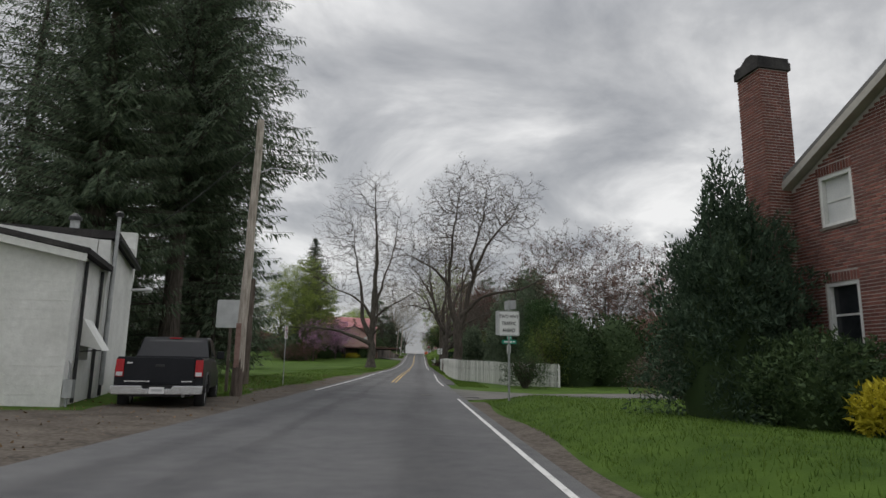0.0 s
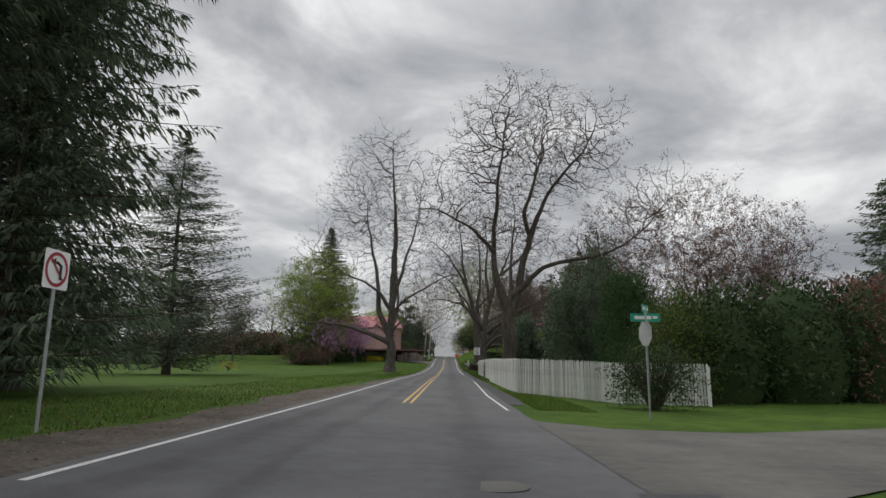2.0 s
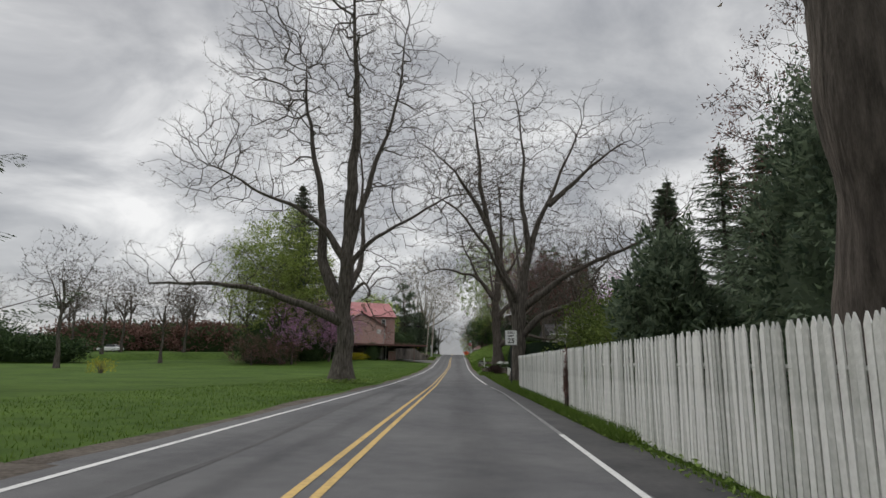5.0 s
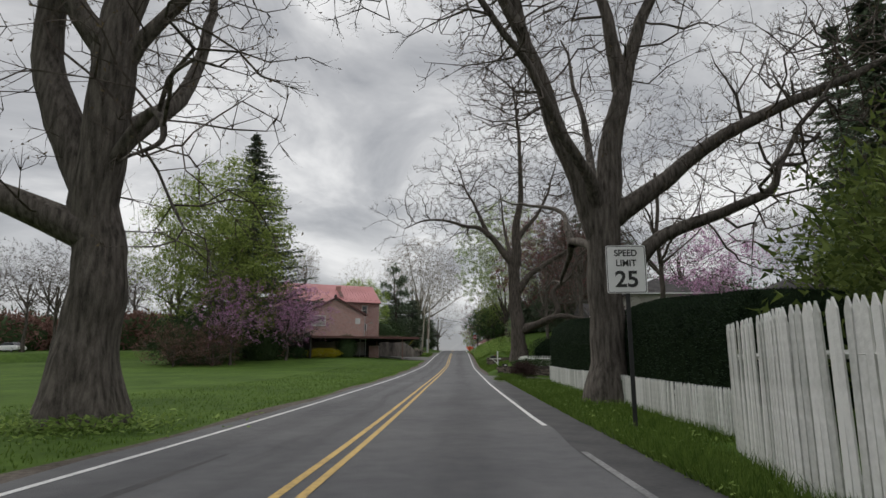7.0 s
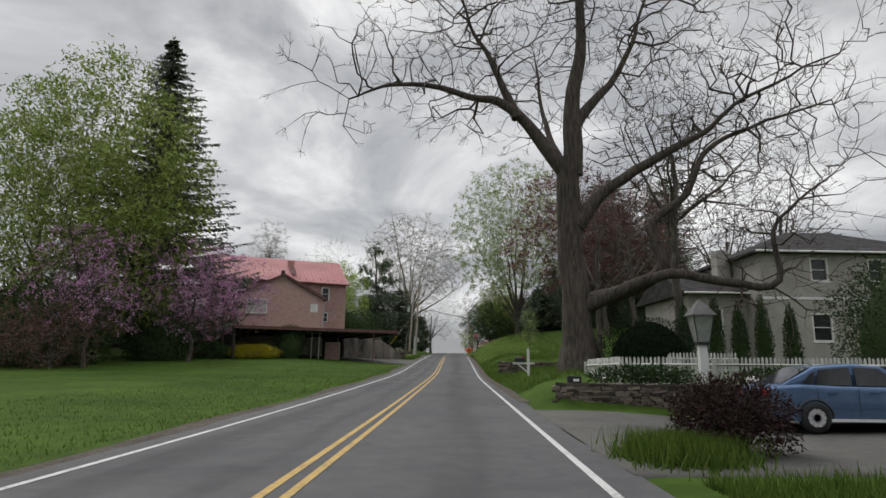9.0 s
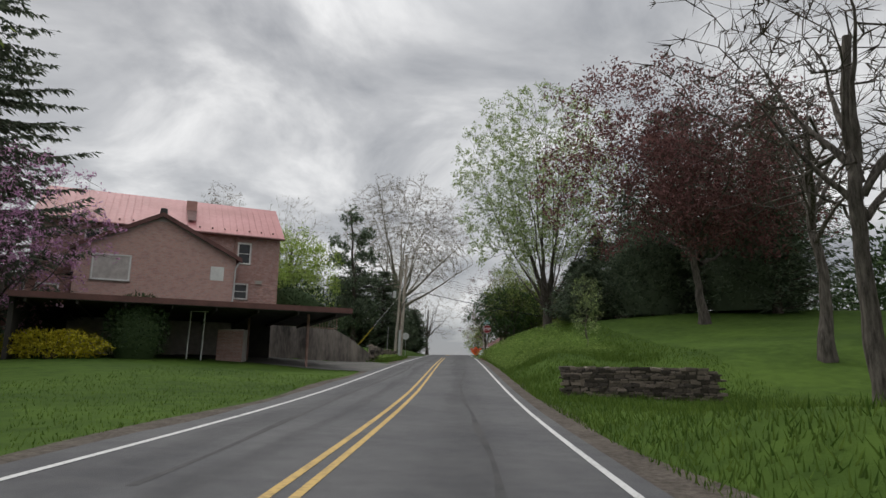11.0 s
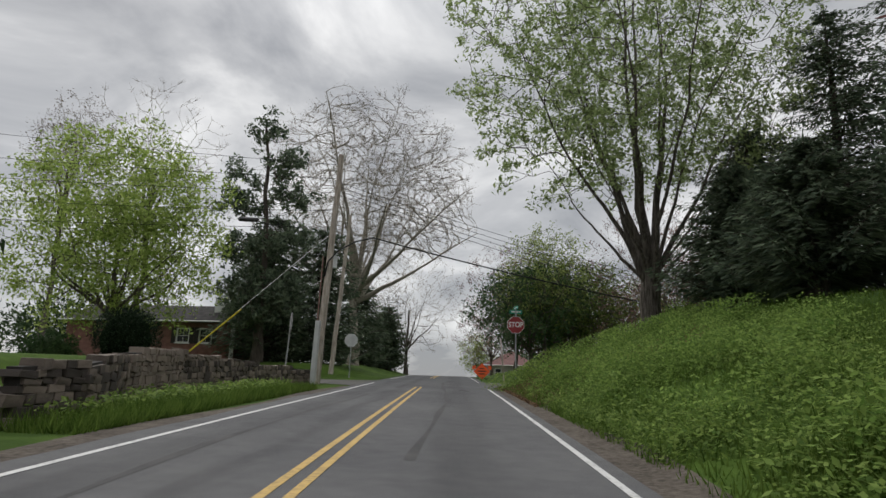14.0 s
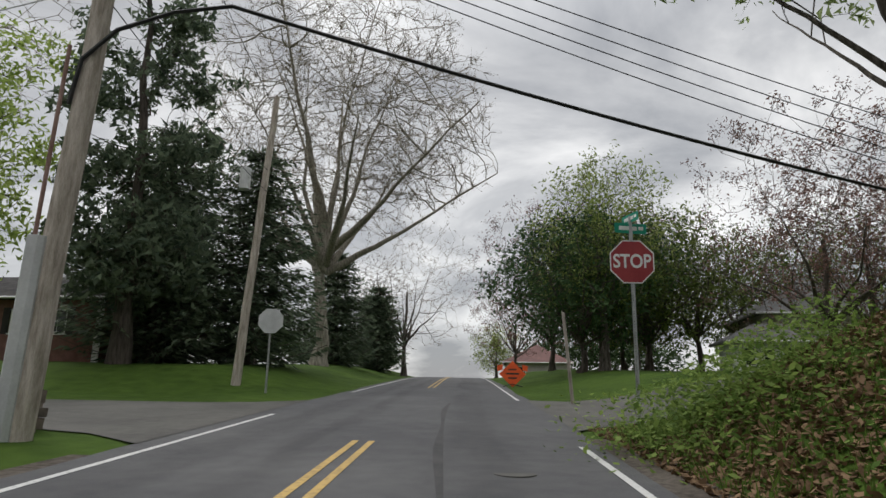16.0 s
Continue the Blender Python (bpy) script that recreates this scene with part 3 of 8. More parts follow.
def in_blobs(rng, blobs, n, shell=0.42):
    """Places spread through rounded masses (centre, half sizes), thicker towards the outside."""
    out, sizes = [], [b[3] * b[4] * b[5] for b in blobs]
    for _ in range(n):
        b = rng.choices(blobs, sizes)[0]
        d = Vector((rng.gauss(0, 1), rng.gauss(0, 1), rng.gauss(0, 1))).normalized()
        k = rng.random() ** shell * (1 + 0.18 * noise.noise(d * 3 + Vector((b[0], b[1], b[2]))))
        out.append(Vector((b[0] + d.x * b[3] * k, b[1] + d.y * b[4] * k, b[2] + d.z * b[5] * k)))
    return out


def fan_limbs(seed, n, rise, length, z0, thick, arch=0.3):
    """Main limbs that fan out of a trunk and bend upwards."""
    rng = random.Random(seed * 13 + 5)
    out = []
    for k in range(n):
        az, el, ln = 6.2832 * (k + 0.6 * rng.random()) / n, radians(rng.uniform(*rise)), length * rng.uniform(0.8, 1.15)
        base = z0 * rng.uniform(0.75, 1.05)
        h = Vector((math.cos(az), math.sin(az), 0))
        pts = []
        for u in (0.0, 0.25, 0.55, 1.0):
            pts.append(tuple(h * ln * math.cos(el) * (u + arch * u * (1 - u)) + Vector((rng.gauss(0, 0.04) * ln * u, rng.gauss(0, 0.04) * ln * u, base + ln * math.sin(el) * (u - arch * 0.6 * u * (1 - u))))))
        r = thick * rng.uniform(0.7, 1.1)
        out.append((pts, r, r * 0.25))
    return out


def leaves(rng, shape, tips, per, size, scatter, long=1.0):
    """Small folded leaves thrown round the ends of the twigs."""
    for p, v in tips:
        for _ in range(per):
            c = p + Vector((rng.gauss(0, scatter), rng.gauss(0, scatter), rng.gauss(0, scatter)))
            a = Vector((rng.gauss(0, 1), rng.gauss(0, 1), rng.gauss(0, 1))).normalized()
            b = a.orthogonal().normalized()
            b.rotate(Matrix.Rotation(rng.random() * 6.28, 3, a))
            s = size * (0.6 + rng.random() * 0.8)
            shape.add([c - a * s * long, c + b * s * 0.75, c + a * s * long], [(0, 1, 2)])


def hero_tree(name, label, place, seed, base_z, trunk, limbs, bark=BARK, twig=TWIG, leaf=None, per=1, leaf_size=0.05, count=1500, reach=1.7, blobs=None, twigs=6, twig_len=0.5, leaf_scatter=0.05, tip_r=0.015, step=0.65, thrift=0.3, shell=0.42, wob=0.13, power=0.56, stout=1.0, bare=0, fill=(), share_fill=0.5, fork=False):
    """A tree whose main limbs follow given bends; branches fill the crown round them. Limb points are metres from the tree's foot (across, along, up)."""
    rng = random.Random(seed)
    t = thing(name, label, "tree", pose(place[0], place[1], land_z(*place) - 0.1 if base_z is None else base_z))
    wood, crown = Shape(), Shape()
    roots, root_r, goals = [], [], []

    def curve(pts, n):
        """Smooth points through the bends."""
        P = [Vector(p) for p in pts]
        P = [P[0] * 2 - P[1]] + P + [P[-1] * 2 - P[-2]]
        out = []
        for k in range(1, len(P) - 2):
            for j in range(n):
                u = j / n
                a, b, c, d = P[k - 1], P[k], P[k + 1], P[k + 2]
                out.append(0.5 * ((2 * b) + (c - a) * u + (2 * a - 5 * b + 4 * c - d) * u * u + (3 * b - a - 3 * c + d) * u ** 3))
        out.append(P[-2])
        return [q + noise.noise_vector(q * 0.45 + Vector((seed, 0, 0))) * 0.22 * min(1.0, k / 4) + noise.noise_vector(q * 1.3 + Vector((0, seed, 0))) * 0.07 * min(1.0, k / 4) for k, q in enumerate(out)]
    tp, r0, r1 = trunk
    pts = curve(tp, 8)
    n = len(pts)
    rad = [(r0 + (r1 - r0) * i / (n - 1)) * (1 + 0.55 * max(0.0, 1 - i / (n * 0.3)) ** 2) for i in range(n)]
    ring = 18
    start = len(wood.v)
    wood.tube(pts, rad, ring)
    for i in range(n):
        for k in range(ring):
            v = Vector(wood.v[start + i * ring + k])
            out = (v - pts[i])
            relief = 1 + 0.09 * noise.noise(Vector((k * 0.9, i * 0.35, seed))) + 0.16 * max(0.0, 1 - i / (n * 0.25)) * math.sin(k * 2 * math.pi * 5 / ring + seed)
            wood.v[start + i * ring + k] = tuple(pts[i] + out * relief)
    for li, (lp, a, b) in enumerate(limbs):
        late = li >= len(limbs) - bare
        if math.hypot(lp[0][0], lp[0][1]) < 0.6:
            # a limb starts well inside the trunk
            lp = [(lp[0][0] * 0.2, lp[0][1] * 0.2, lp[0][2] - 0.35)] + list(lp[1:] if math.dist(lp[0], lp[1]) > 1.2 else lp)
        pts = curve(lp, 6)
        n = len(pts)
        rad = [a + (b * 0.45 - a) * (i / (n - 1)) ** 0.7 for i in range(n)]
        rad = [min(r * stout * (1 + 0.2 * max(0.0, 1 - i / 5)), r1 * 0.93 if i < 6 else r0) for i, r in enumerate(rad)]
        wood.tube(pts, rad, 9)
        for i in range(2, n):
            roots.append(pts[i])
            root_r.append(rad[i])
            if i > n * (0.95 if late else 0.3):
                goals.append((pts[i], 0.5 + 0.5 * i / n))
    if blobs is None:
        targets = []
        inside = int(count * share_fill) if fill else 0
        targets += in_blobs(rng, fill, inside, shell) if fill else []
        for _ in range(count - inside):
            p, k = goals[rng.randrange(len(goals))]
            d = Vector((rng.gauss(0, 1), rng.gauss(0, 1), rng.gauss(0, 1) + 0.4))
            targets.append(p + d * min(1.0, 1.7 / d.length) * reach * k)
    else:
        targets = in_blobs(rng, blobs, count, shell)
    tips = ramify(rng, wood, crown, roots, root_r, targets, tip_r=tip_r, step=step, thrift=thrift, twigs=twigs, twig_len=twig_len, wob=wob, power=power, fork=fork)
    part("trunk", wood, bark, t, smooth=True)
    part("crown", crown, twig, t)
    if leaf is not None:
        s = Shape()
        leaves(rng, s, tips, per, leaf_size, leaf_scatter)
        part("foliage", s, leaf, t)
    return t


def spray(rng, shape, p, out, length, width, droop):
    """One flat needled twig: a long narrow leaf shape."""
    side = out.cross(Vector((0, 0, 1)))
    side = side.normalized() if side.length > 1e-3 else Vector((1, 0, 0))
    side.rotate(Matrix.Rotation(rng.gauss(0, 0.7), 3, out))
    e = p + out * length + Vector((0, 0, -droop * length))
    m = p + out * length * 0.45 + Vector((0, 0, -droop * length * 0.25))
    shape.add([p - side * width * 0.3, m + side * width * 0.45, e], [(0, 1, 2)])


def conifer(name, label, place, seed, tall, reach, low=1.5, whorls=40, per_whorl=6, droop=0.5, needle=NEEDLE, bark=BARK_DARK, trunk_r=0.35, twig_len=0.75, sparse=1.0, shape_pow=0.8, hang=0.6, z=None, twig_w=0.2, dense=4, stray=1.1, skirt=1.0, fan=0.0):
    """A needle tree: whorls of drooping boughs, each set with hanging twigs."""
    rng = random.Random(seed)
    t = thing(name, label, "tree", pose(place[0], place[1], (land_z(*place) if z is None else z) - 0.1))
    trunk, needles = Shape(), Shape()
    trunk.tube([(0.05 * math.sin(i), 0.05 * math.cos(i * 1.7), tall * i / 8) for i in range(9)], [trunk_r * (1.25 if i == 0 else 1) * (1 - i / 8.3) + 0.01 for i in range(9)], 10)
    for w in range(whorls):
        a = min(0.995, (w + rng.random() * 1.6) / whorls)
        h = low + (tall - low) * a
        span = reach * (1 - a) ** shape_pow * (0.75 + 0.3 * rng.random()) * (skirt + (1 - skirt) * smooth01(0.0, 0.25, a)) + 0.12
        for k in range(per_whorl):
            if rng.random() > sparse:
                continue
            az = 2 * math.pi * (k + rng.random()) / per_whorl
            h = low + (tall - low) * min(0.99, max(0.0, a + rng.gauss(0, stray) / whorls))
            out = Vector((math.cos(az), math.sin(az), 0))
            ln = span * (0.72 + 0.33 * rng.random())
            n = max(3, int(ln / 0.85))
            pts = []
            lift = (0.25 - droop) * (1 - 0.7 * a)
            for i in range(n + 1):
                b = i / n
                pts.append(Vector((0, 0, h)) + out * ln * b + Vector((0, 0, ln * (lift * b + 0.22 * b * b * (1 - a)))))
            trunk.tube(pts, [max(0.012, 0.05 * ln / 5 * (1 - i / (n + 0.5))) for i in range(n + 1)], 3)
            for i in range(1, n + 1):
                p = pts[i]
                for side in (-1, 1):
                    for _ in range(dense):
                        d = (out * (0.5 + rng.random() * 0.5) + Vector((-out.y, out.x, 0)) * side * (0.3 + rng.random() * 0.9)).normalized()
                        q = p.lerp(pts[i - 1], rng.random())
                        if fan:
                            # side twigs spread the bough into a flat plate that sags at its rim
                            wide = rng.random() * fan * ln * (1.0 - 0.75 * i / n)
                            q = q + (Vector((-out.y, out.x, 0)) * side + out * 0.55) * wide - Vector((0, 0, 0.22 * wide + rng.random() * 0.12))
                        spray(rng, needles, q, d, twig_len * (0.55 + 0.75 * rng.random()) * (1 - 0.35 * i / n) * (1 - 0.6 * a * a), twig_w * (0.7 + 0.6 * rng.random()), hang * (0.3 + rng.random()))
            spray(rng, needles, pts[-1], out, twig_len * 0.8 * (1 - 0.6 * a), twig_w, 0.1)
    for _ in range(10):
        az = rng.random() * 6.28
        spray(rng, needles, Vector((0, 0, tall - 0.3 * rng.random())), Vector((math.cos(az) * 0.4, math.sin(az) * 0.4, 1)).normalized(), 0.5, 0.12, 0.0)
    part("trunk", trunk, bark, t, smooth=True)
    part("foliage", needles, needle, t)
    return t


def bush(name, label, place, seed, size, leaf, count=6000, leaf_size=0.09, category="shrub", rough=0.35, stems=9, lift=0.25, z=None, solid=None, upward=0.3, long=1.0, power=0.33, stem_mat=TWIG, narrow=0.0):
    """A shrub: stems that fan out and leaves set mostly towards an uneven outer shell."""
    rng = random.Random(seed)
    sx, sy, sz = size
    t = thing(name, label, category, pose(place[0], place[1], (land_z(*place) if z is None else z) - 0.03))
    wood, crown = Shape(), Shape()
    for _ in range(stems):
        az, fan = rng.random() * 6.28, 0.25 + rng.random() * 0.6
        e = Vector((math.cos(az) * sx * fan, math.sin(az) * sy * fan, sz * (0.55 + 0.4 * rng.random())))
        wood.tube([(0.12 * math.cos(az), 0.12 * math.sin(az), 0), e * 0.45 + Vector((rng.gauss(0, 0.06), rng.gauss(0, 0.06), 0.1)), e], [0.035, 0.022, 0.008], 4)
    part("stem", wood, stem_mat, t)
    if solid is not None:
        core = Shape()
        ring = 14
        for i in range(9):
            b = i / 8
            for k in range(ring):
                a = 6.2832 * k / ring
                rr = math.sin(math.pi * (0.22 + 0.76 * b)) ** 0.6 * 0.72 * (1 - narrow * b)
                core.v.append((math.cos(a) * sx * rr, math.sin(a) * sy * rr, sz * 0.93 * b))
        core.f = [(i * ring + k, i * ring + (k + 1) % ring, (i + 1) * ring + (k + 1) % ring, (i + 1) * ring + k) for i in range(8) for k in range(ring)]
        part("inner_growth", core, solid, t, smooth=True)
    off = Vector((seed * 3.1, seed * 1.7, 0))
    for _ in range(count):
        d = Vector((rng.gauss(0, 1), rng.gauss(0, 1), rng.gauss(0, 1))).normalized()
        if d.z < 0:
            flat = math.hypot(d.x, d.y) + 1e-6
            wider = flat ** 0.35 / flat
            d.x, d.y = d.x * wider, d.y * wider
        bumpy = 1 + rough * noise.noise(d * 2.6 + off) + rough * 0.6 * noise.noise(d * 6.5 + off)
        rr = bumpy * (rng.random() ** power)
        hz = sz * (0.5 + 0.5 * d.z * rr) + lift * 0.2
        taper = 1 - narrow * max(0.0, hz / sz)
        c = Vector((d.x * sx * rr * taper, d.y * sy * rr * taper, max(0.02, hz)))
        a = (d * 0.6 + Vector((rng.gauss(0, 0.7), rng.gauss(0, 0.7), rng.gauss(0, 0.7) + upward))).normalized()
        b = a.orthogonal().normalized()
        b.rotate(Matrix.Rotation(rng.random() * 6.28, 3, a))
        s = leaf_size * (0.6 + 0.8 * rng.random())
        crown.add([c - b * s * 0.35, c + b * s * 0.5, c + a * s * 1.9 * long], [(0, 1, 2)])
    part("foliage", crown, leaf, t)
    return t


def blades(name, label, seed, count, where, mat, tall=(0.08, 0.22), wide=0.02, category="grass"):
    """Grass or weeds strewn over the land: where() gives a place, or None."""
    rng = random.Random(seed)
    s = Shape()
    for _ in range(count):
        q = where(rng)
        if q is None:
            continue
        x, y = q
        z = land_z(x, y)
        h = tall[0] + (tall[1] - tall[0]) * rng.random()
        az = rng.random() * 6.28
        w = Vector((math.cos(az), math.sin(az), 0)) * wide * (0.7 + rng.random() * 0.6)
        tip = Vector((x + rng.gauss(0, 0.35) * h, y + rng.gauss(0, 0.35) * h, z + h))
        p = Vector((x, y, z - 0.01))
        s.add([p - w, p + w, tip], [(0, 1, 2)])
    return tagged(part(name, s, mat), label, category, kind="stuff")


def leafage(name, label, seed, count, where, mat, size=0.07, high=0.35, category="weeds"):
    """Broad weed leaves strewn over the land."""
    rng = random.Random(seed)
    s = Shape()
    for _ in range(count):
        q = where(rng)
        if q is None:
            continue
        x, y = q
        c = Vector((x, y, land_z(x, y) + high * rng.random() ** 1.6))
        a = Vector((rng.gauss(0, 1), rng.gauss(0, 1), rng.gauss(0, 0.45) + 0.2)).normalized()
        b = a.cross(Vector((rng.gauss(0, 0.4), rng.gauss(0, 0.4), 1))).normalized()
        k = size * (0.5 + rng.random())
        s.add([c - a * k, c + b * k * 0.55, c + a * k, c - b * k * 0.55], [(0, 1, 2, 3)])
    return tagged(part(name, s, mat), label, category, kind="stuff")



# ---- building helpers ----
def text_mesh(words, tall, mat, deep=0.003):
    c = bpy.data.curves.new("words", "FONT")
    c.body, c.size, c.extrude, c.align_x, c.align_y = words, tall, deep, "CENTER", "CENTER"
    c.offset = tall * 0.022
    ob = bpy.data.objects.new("words", c)
    scene.collection.objects.link(ob)
    me = bpy.data.meshes.new_from_object(ob)
    bpy.data.objects.remove(ob)
    bpy.data.curves.remove(c)
    me.materials.clear()
    me.materials.append(mat)
    return me


def rounded(w, h, r, n=4):
    """The outline of a plate with rounded corners, round its middle."""
    out = []
    for cx, cy, a0 in ((w / 2 - r, h / 2 - r, 0), (-w / 2 + r, h / 2 - r, 90), (-w / 2 + r, -h / 2 + r, 180), (w / 2 - r, -h / 2 + r, 270)):
        out += [(cx + r * math.cos(radians(a0 + 90 * k / n)), cy + r * math.sin(radians(a0 + 90 * k / n))) for k in range(n + 1)]
    return out


def channel_post(parent, tall, wide=0.07, below=0.4):
    """A galvanized U-channel post with punched holes shown as dark pits."""
    s = Shape()
    w = wide / 2
    s.prism([(-w, 0), (-w, 0.012), (-w * 0.45, 0.03), (w * 0.45, 0.03), (w, 0.012), (w, 0), (w * 0.4, 0.022), (-w * 0.4, 0.022)], -below, tall, axis=2)
    p = part("post", s, GALV, parent)
    holes = Shape()
    for k in range(int(tall / 0.05)):
        holes.box((-0.005, 0.0205, 0.05 * k), (0.005, 0.0215, 0.05 * k + 0.012))
    tagged(part("perforation", holes, SIGN_BLACK, p), kind="stuff")
    return p


def plate(parent, name, w, h, z, face, border=None, r=0.04, y=-0.006, inset=0.014, line=0.012, thick=0.003):
    """A sheet-metal sign that faces -y; border: the material of its edge line."""
    p = part(name, Shape().prism([(a, b + z) for a, b in rounded(w, h, r)], y, y + thick), face, parent)
    if border is not None:
        a, b = rounded(w - 2 * inset, h - 2 * inset, r * 0.8), rounded(w - 2 * inset - 2 * line, h - 2 * inset - 2 * line, r * 0.7)
        s, n = Shape(), len(a)
        s.v = [(q[0], y - 0.001, q[1] + z) for q in a] + [(q[0], y - 0.001, q[1] + z) for q in b]
        s.f = [(i, (i + 1) % n, n + (i + 1) % n, n + i) for i in range(n)]
        part("border", s, border, p)
    part("back_sheet", Shape().prism([(a * 0.99, b * 0.99 + z) for a, b in rounded(w, h, r)], y + thick, y + thick + 0.0015), SIGN_BACK, p)
    return p


def words_on(parent, words, tall, z, mat, y=-0.009, stretch=1.0, x=0.0):
    ob = part("lettering", text_mesh(words, tall, mat, 0.0012), mat, parent)
    ob.matrix_basis = pose(x, y, z, 90) @ Matrix.Diagonal((stretch, 1, 1, 1))
    return ob


def bars_on(parent, mat, rows, y=-0.009):
    for x0, x1, z0, z1 in rows:
        part("text_bar", Shape().box((x0, y, z0), (x1, y + 0.002, z1)), mat, parent)


def window(parent, m, w, h, sash=0.06, panes=(1, 2), frame_mat=WHITE, deep=0.10, inside=None, sill=True):
    """A sash window whose outer face lies at local y = 0, looking along -y; m places its lower left corner."""
    o = part("window", Shape().box((0, deep, 0), (w, deep + 0.01, h), m), GLASS_DARK, parent)
    f = Shape()
    for lo, hi in (((0, -0.01, 0), (sash, deep + 0.03, h)), ((w - sash, -0.01, 0), (w, deep + 0.03, h)), ((sash, -0.01, h - sash), (w - sash, deep + 0.03, h)), ((sash, -0.01, 0), (w - sash, deep + 0.03, sash))):
        f.box(lo, hi, m)
    part("frame", f, frame_mat, o)
    nx, nz = panes
    for i in range(1, nx):
        x = w * i / nx
        part("glazing_bar", Shape().box((x - 0.012, deep - 0.02, sash), (x + 0.012, deep - 0.002, h - sash), m), frame_mat, o)
    for i in range(1, nz):
        z = h * i / nz
        b = 0.022 if i * 2 == nz else 0.012
        part("glazing_bar", Shape().box((sash, deep - 0.025, z - b), (w - sash, deep - 0.003, z + b), m), frame_mat, o)
    if inside is not None:
        part("curtain", Shape().box((sash, deep - 0.004, h * inside), (w - sash, deep - 0.0035, h - sash), m), CURTAIN, o)
    if sill:
        part("sill", Shape().box((-0.06, -0.06, -0.07), (w + 0.06, deep, -0.005), m), frame_mat if sill == "wood" else CONCRETE, o)
    return o


BRICK_MESHES = {}


def brick_mesh(mat, w=0.2, d=0.012, h=0.058):
    key = (mat.name, w)
    if key not in BRICK_MESHES:
        s = Shape()
        e = 0.004
        s.v = [(0, 0, 0), (w, 0, 0), (w, 0, h), (0, 0, h), (e, -d, e), (w - e, -d, e), (w - e, -d, h - e), (e, -d, h - e)]
        s.f = [(4, 5, 6, 7), (0, 1, 5, 4), (1, 2, 6, 5), (2, 3, 7, 6), (3, 0, 4, 7)]
        BRICK_MESHES[key] = s.mesh("brick", mat)
    return BRICK_MESHES[key]


def brickwork(parent, m, inside, w, h, mat, near=None, singles=0, course=0.074, pitch=0.213, stand_rows=()):
    """Running-bond bricks on a wall plane: local x along, z up, outwards -y. Those within near are objects of their own."""
    src = brick_mesh(mat)
    V = [Vector(v.co) for v in src.vertices]
    F = [tuple(p.vertices) for p in src.polygons]
    rest, made = Shape(), 0
    for j in range(int(h / course)):
        z = j * course + 0.006
        x = -(pitch / 2 if j % 2 else 0)
        while x < w:
            a, b = inside(x + 0.01, z + 0.03), inside(x + 0.19, z + 0.03)
            if a != b:
                # a cut brick at the end of its course
                lo, hi = 0.01, 0.19
                for _ in range(6):
                    mid = (lo + hi) / 2
                    lo, hi = (mid, hi) if inside(x + mid, z + 0.03) == a else (lo, mid)
                left, right = (0.0, lo) if a else (hi, 0.203)
                if right - left > 0.03:
                    rest.add([m @ Vector((x + left + v.x / 0.203 * (right - left), v.y, z + v.z)) for v in V], F)
            elif a and b:
                if made < singles and (near is None or near(x, z)):
                    ob = part("brick", src, mat, parent)
                    ob.matrix_basis = m @ pose(x, 0, z)
                    made += 1
                else:
                    rest.add([m @ (v + Vector((x, 0, z))) for v in V], F)
            x += pitch
    for x0, x1, z0 in stand_rows:
        n = int((x1 - x0) / course)
        for k in range(n):
            a = x0 + (x1 - x0) * k / n
            rest.add([m @ Vector((a + v.z, v.y - 0.002, z0 + v.x)) for v in V], [tuple(reversed(q)) for q in F])
    return tagged(part("brickwork", rest, mat, parent), kind="stuff")


def wall_slab(parent, name, m, outline, thick, mat, holes=()):
    """A wall of the given outline (local x, z) with rectangular openings cut right through."""
    xs = sorted({p[0] for p in outline} | {v for h in holes for v in (h[0], h[2])})
    zs = sorted({p[1] for p in outline} | {v for h in holes for v in (h[1], h[3])})
    s = Shape()
    if not holes:
        s.prism(outline, 0, thick, 1, m)
        return part(name, s, mat, parent)
    lo, hi = min(p[1] for p in outline), max(p[1] for p in outline)

    def top(x):
        n, best = len(outline), lo
        for i in range(n):
            (x0, z0), (x1, z1) = outline[i], outline[(i + 1) % n]
            if min(x0, x1) - 1e-6 <= x <= max(x0, x1) + 1e-6 and abs(x1 - x0) > 1e-6:
                best = max(best, z0 + (z1 - z0) * (x - x0) / (x1 - x0))
        return best
    for a, b in zip(xs, xs[1:]):
        cuts = sorted((h[1], h[3]) for h in holes if h[0] <= a + 1e-6 and h[2] >= b - 1e-6)
        z = lo
        for c, d in cuts:
            if c > z:
                s.prism([(a, z), (b, z), (b, c), (a, c)], 0, thick, 1, m)
            z = d
        s.prism([(a, z), (b, z), (b, top(b - 1e-5)), (a, top(a + 1e-5))], 0, thick, 1, m)
    return part(name, s, mat, parent)


